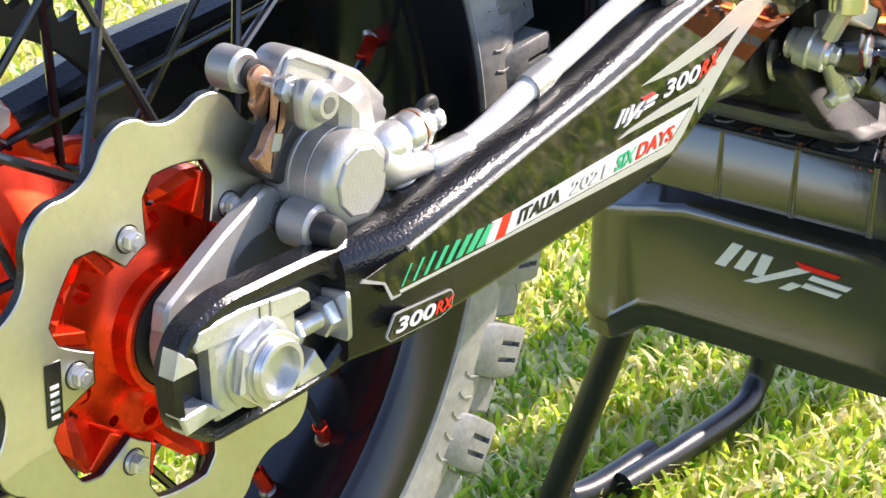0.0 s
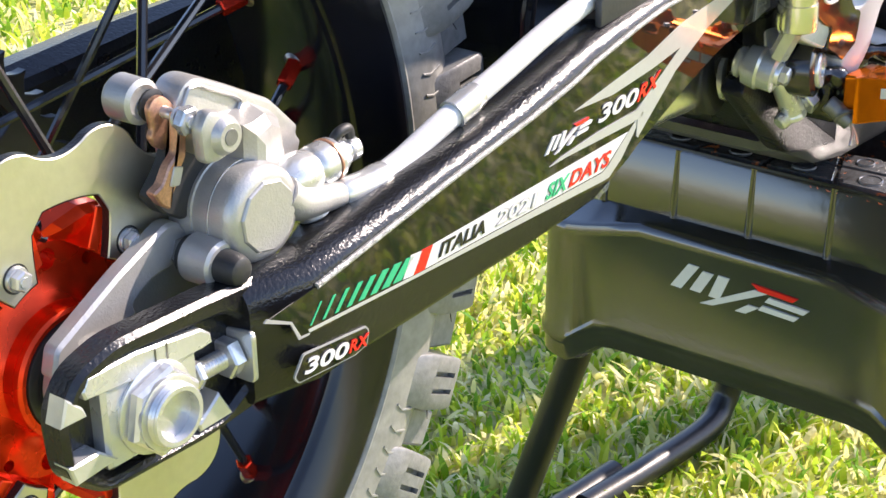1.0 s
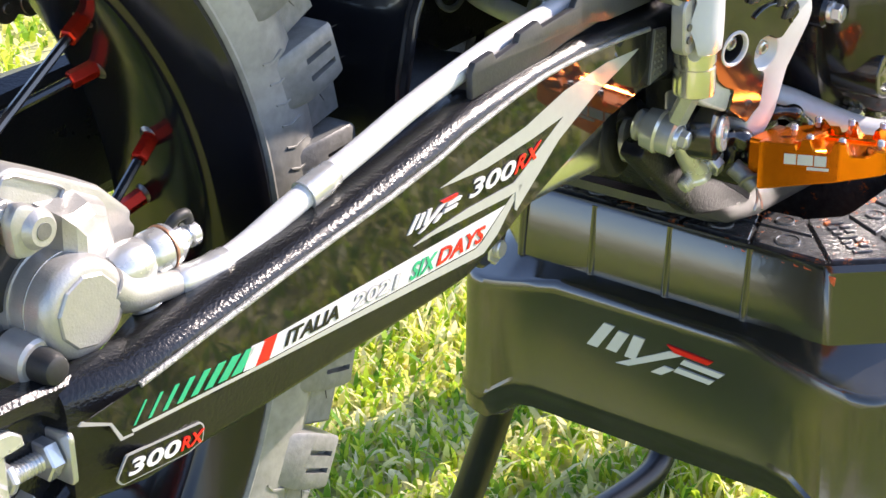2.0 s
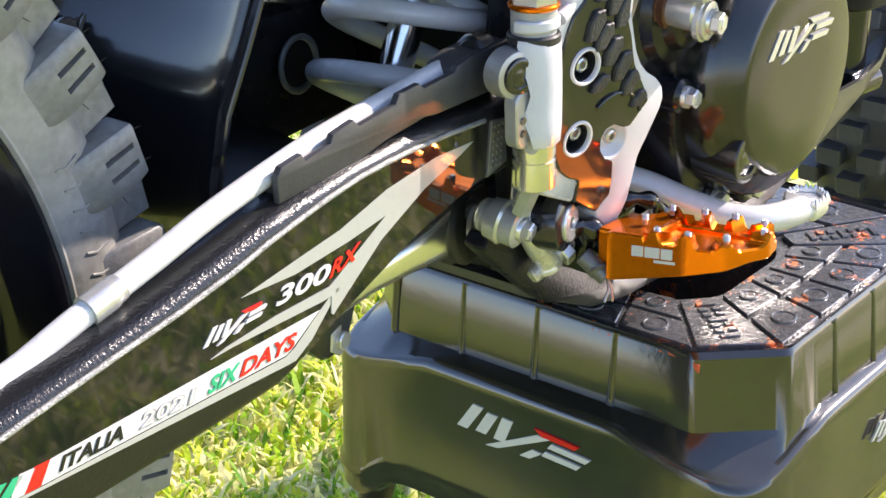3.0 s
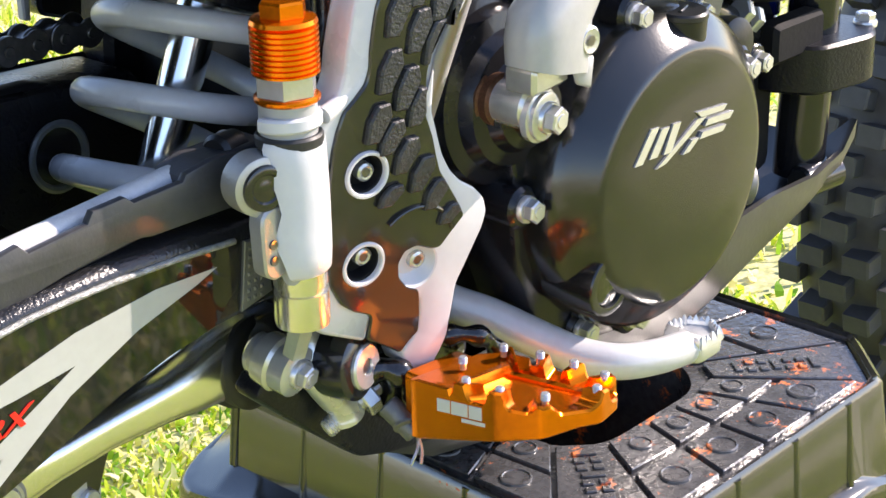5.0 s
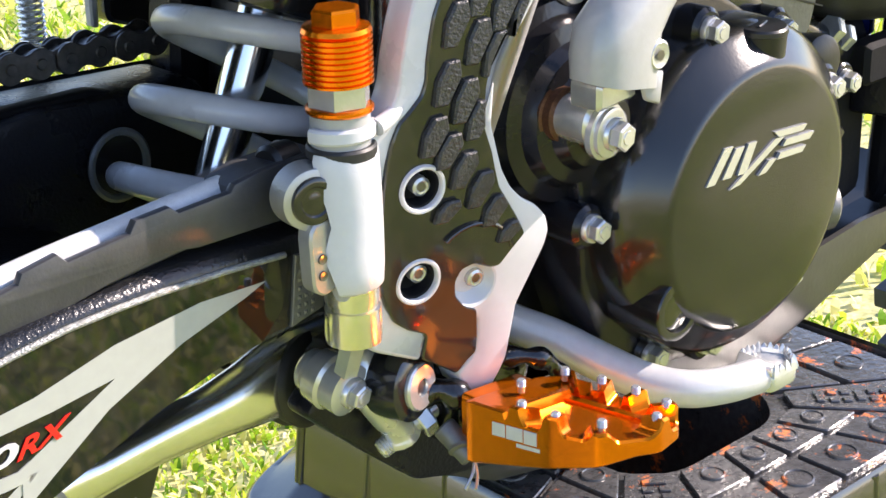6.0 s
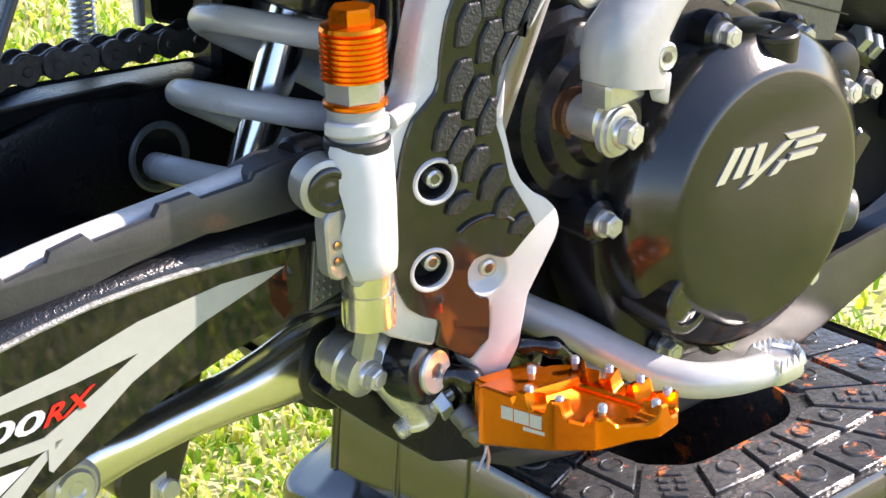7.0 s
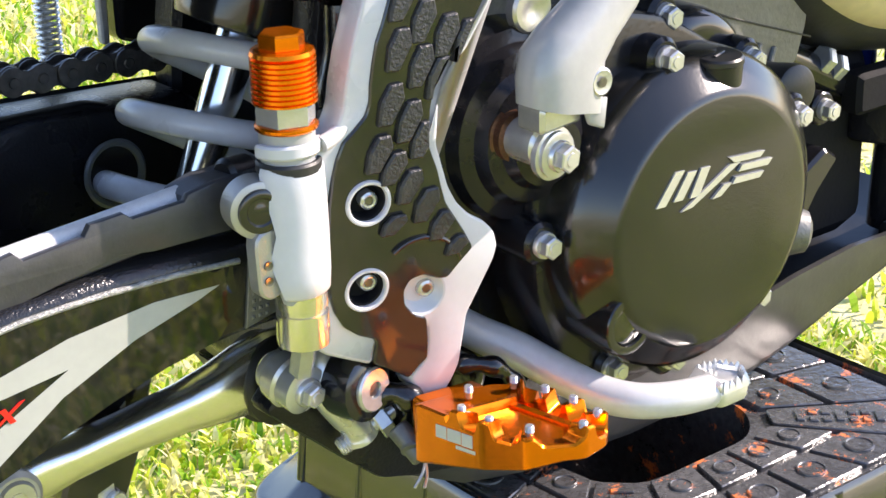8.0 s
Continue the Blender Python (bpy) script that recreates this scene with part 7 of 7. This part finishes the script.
    lathe(bm, (fx, fy, fz), (0, 1, 0), [(-0.04, 0.262), (-0.046, 0.27), (-0.05, 0.288), (-0.046, 0.303), (-0.03, 0.315), (0, 0.321), (0.03, 0.315), (0.046, 0.303), (0.05, 0.288), (0.046, 0.27), (0.04, 0.262)], 96, caps=False)
    ty = part("front_tyre", bm, "shaded_rubber", BIKE, "black knobbly front tyre")
    kc, ks = bm_new(), bm_new()
    prism(kc, [(-0.009, 0.312), (0.009, 0.312), (0.008, 0.333), (-0.008, 0.333)], -0.012, 0.012, 0.0015)
    prism(ks, [(-0.009, 0.296), (0.009, 0.296), (0.008, 0.325), (-0.008, 0.325)], 0.034, 0.054, 0.0015)
    ms = {}
    for key, b in (("c", kc), ("s", ks)):
        ob = part("knob", b, "shaded_rubber", ty)
        ms[key] = ob.data
        bpy.data.objects.remove(ob)
    for k in range(40):
        for key, off, y, flip in (("c", 0.0, 0.0, 0), ("c", 0.5, -0.02, 0), ("c", 0.5, 0.02, 0), ("s", 0.0, 0.0, 0), ("s", 0.0, 0.0, 1)):
            ob = new("knob", ms[key])
            ob.parent = ty
            ob.matrix_local = Matrix.Translation((fx, fy + y, fz)) @ Matrix.Rotation(2 * math.pi * (k + off) / 40, 4, "Y") @ Matrix.Rotation(math.pi * flip, 4, "Z")
    bm = bm_new()
    lathe(bm, (fx, fy, fz), (0, 1, 0), [(-0.04, 0.268), (-0.044, 0.264), (-0.041, 0.252), (-0.025, 0.25), (0, 0.246), (0.025, 0.25), (0.041, 0.252), (0.044, 0.264), (0.04, 0.268)], 96, caps=False)
    part("front_rim", bm, "black_gloss", BIKE, "black front rim")
    bm = bm_new()
    lathe(bm, (fx, fy - 0.05, fz), (0, 1, 0), [(0, 0.012), (0.005, 0.03), (0.012, 0.03), (0.02, 0.02), (0.08, 0.02), (0.088, 0.03), (0.095, 0.03), (0.1, 0.012)], 32)
    part("front_hub", bm, "hub_red", BIKE, "orange-red front hub")
    for k in range(32):
        a = 2 * math.pi * k / 32
        h = a + (0.9 if (k // 2) % 2 else -0.9)
        s = -1 if k % 2 else 1
        bm = bm_new()
        rod(bm, (fx + 0.028 * math.cos(h), fy + s * 0.04, fz + 0.028 * math.sin(h)), (fx + 0.248 * math.cos(a), fy + s * 0.006, fz + 0.248 * math.sin(a)), 0.0016, 6)
        part("front_spoke", bm, "black_gloss", BIKE)


front()
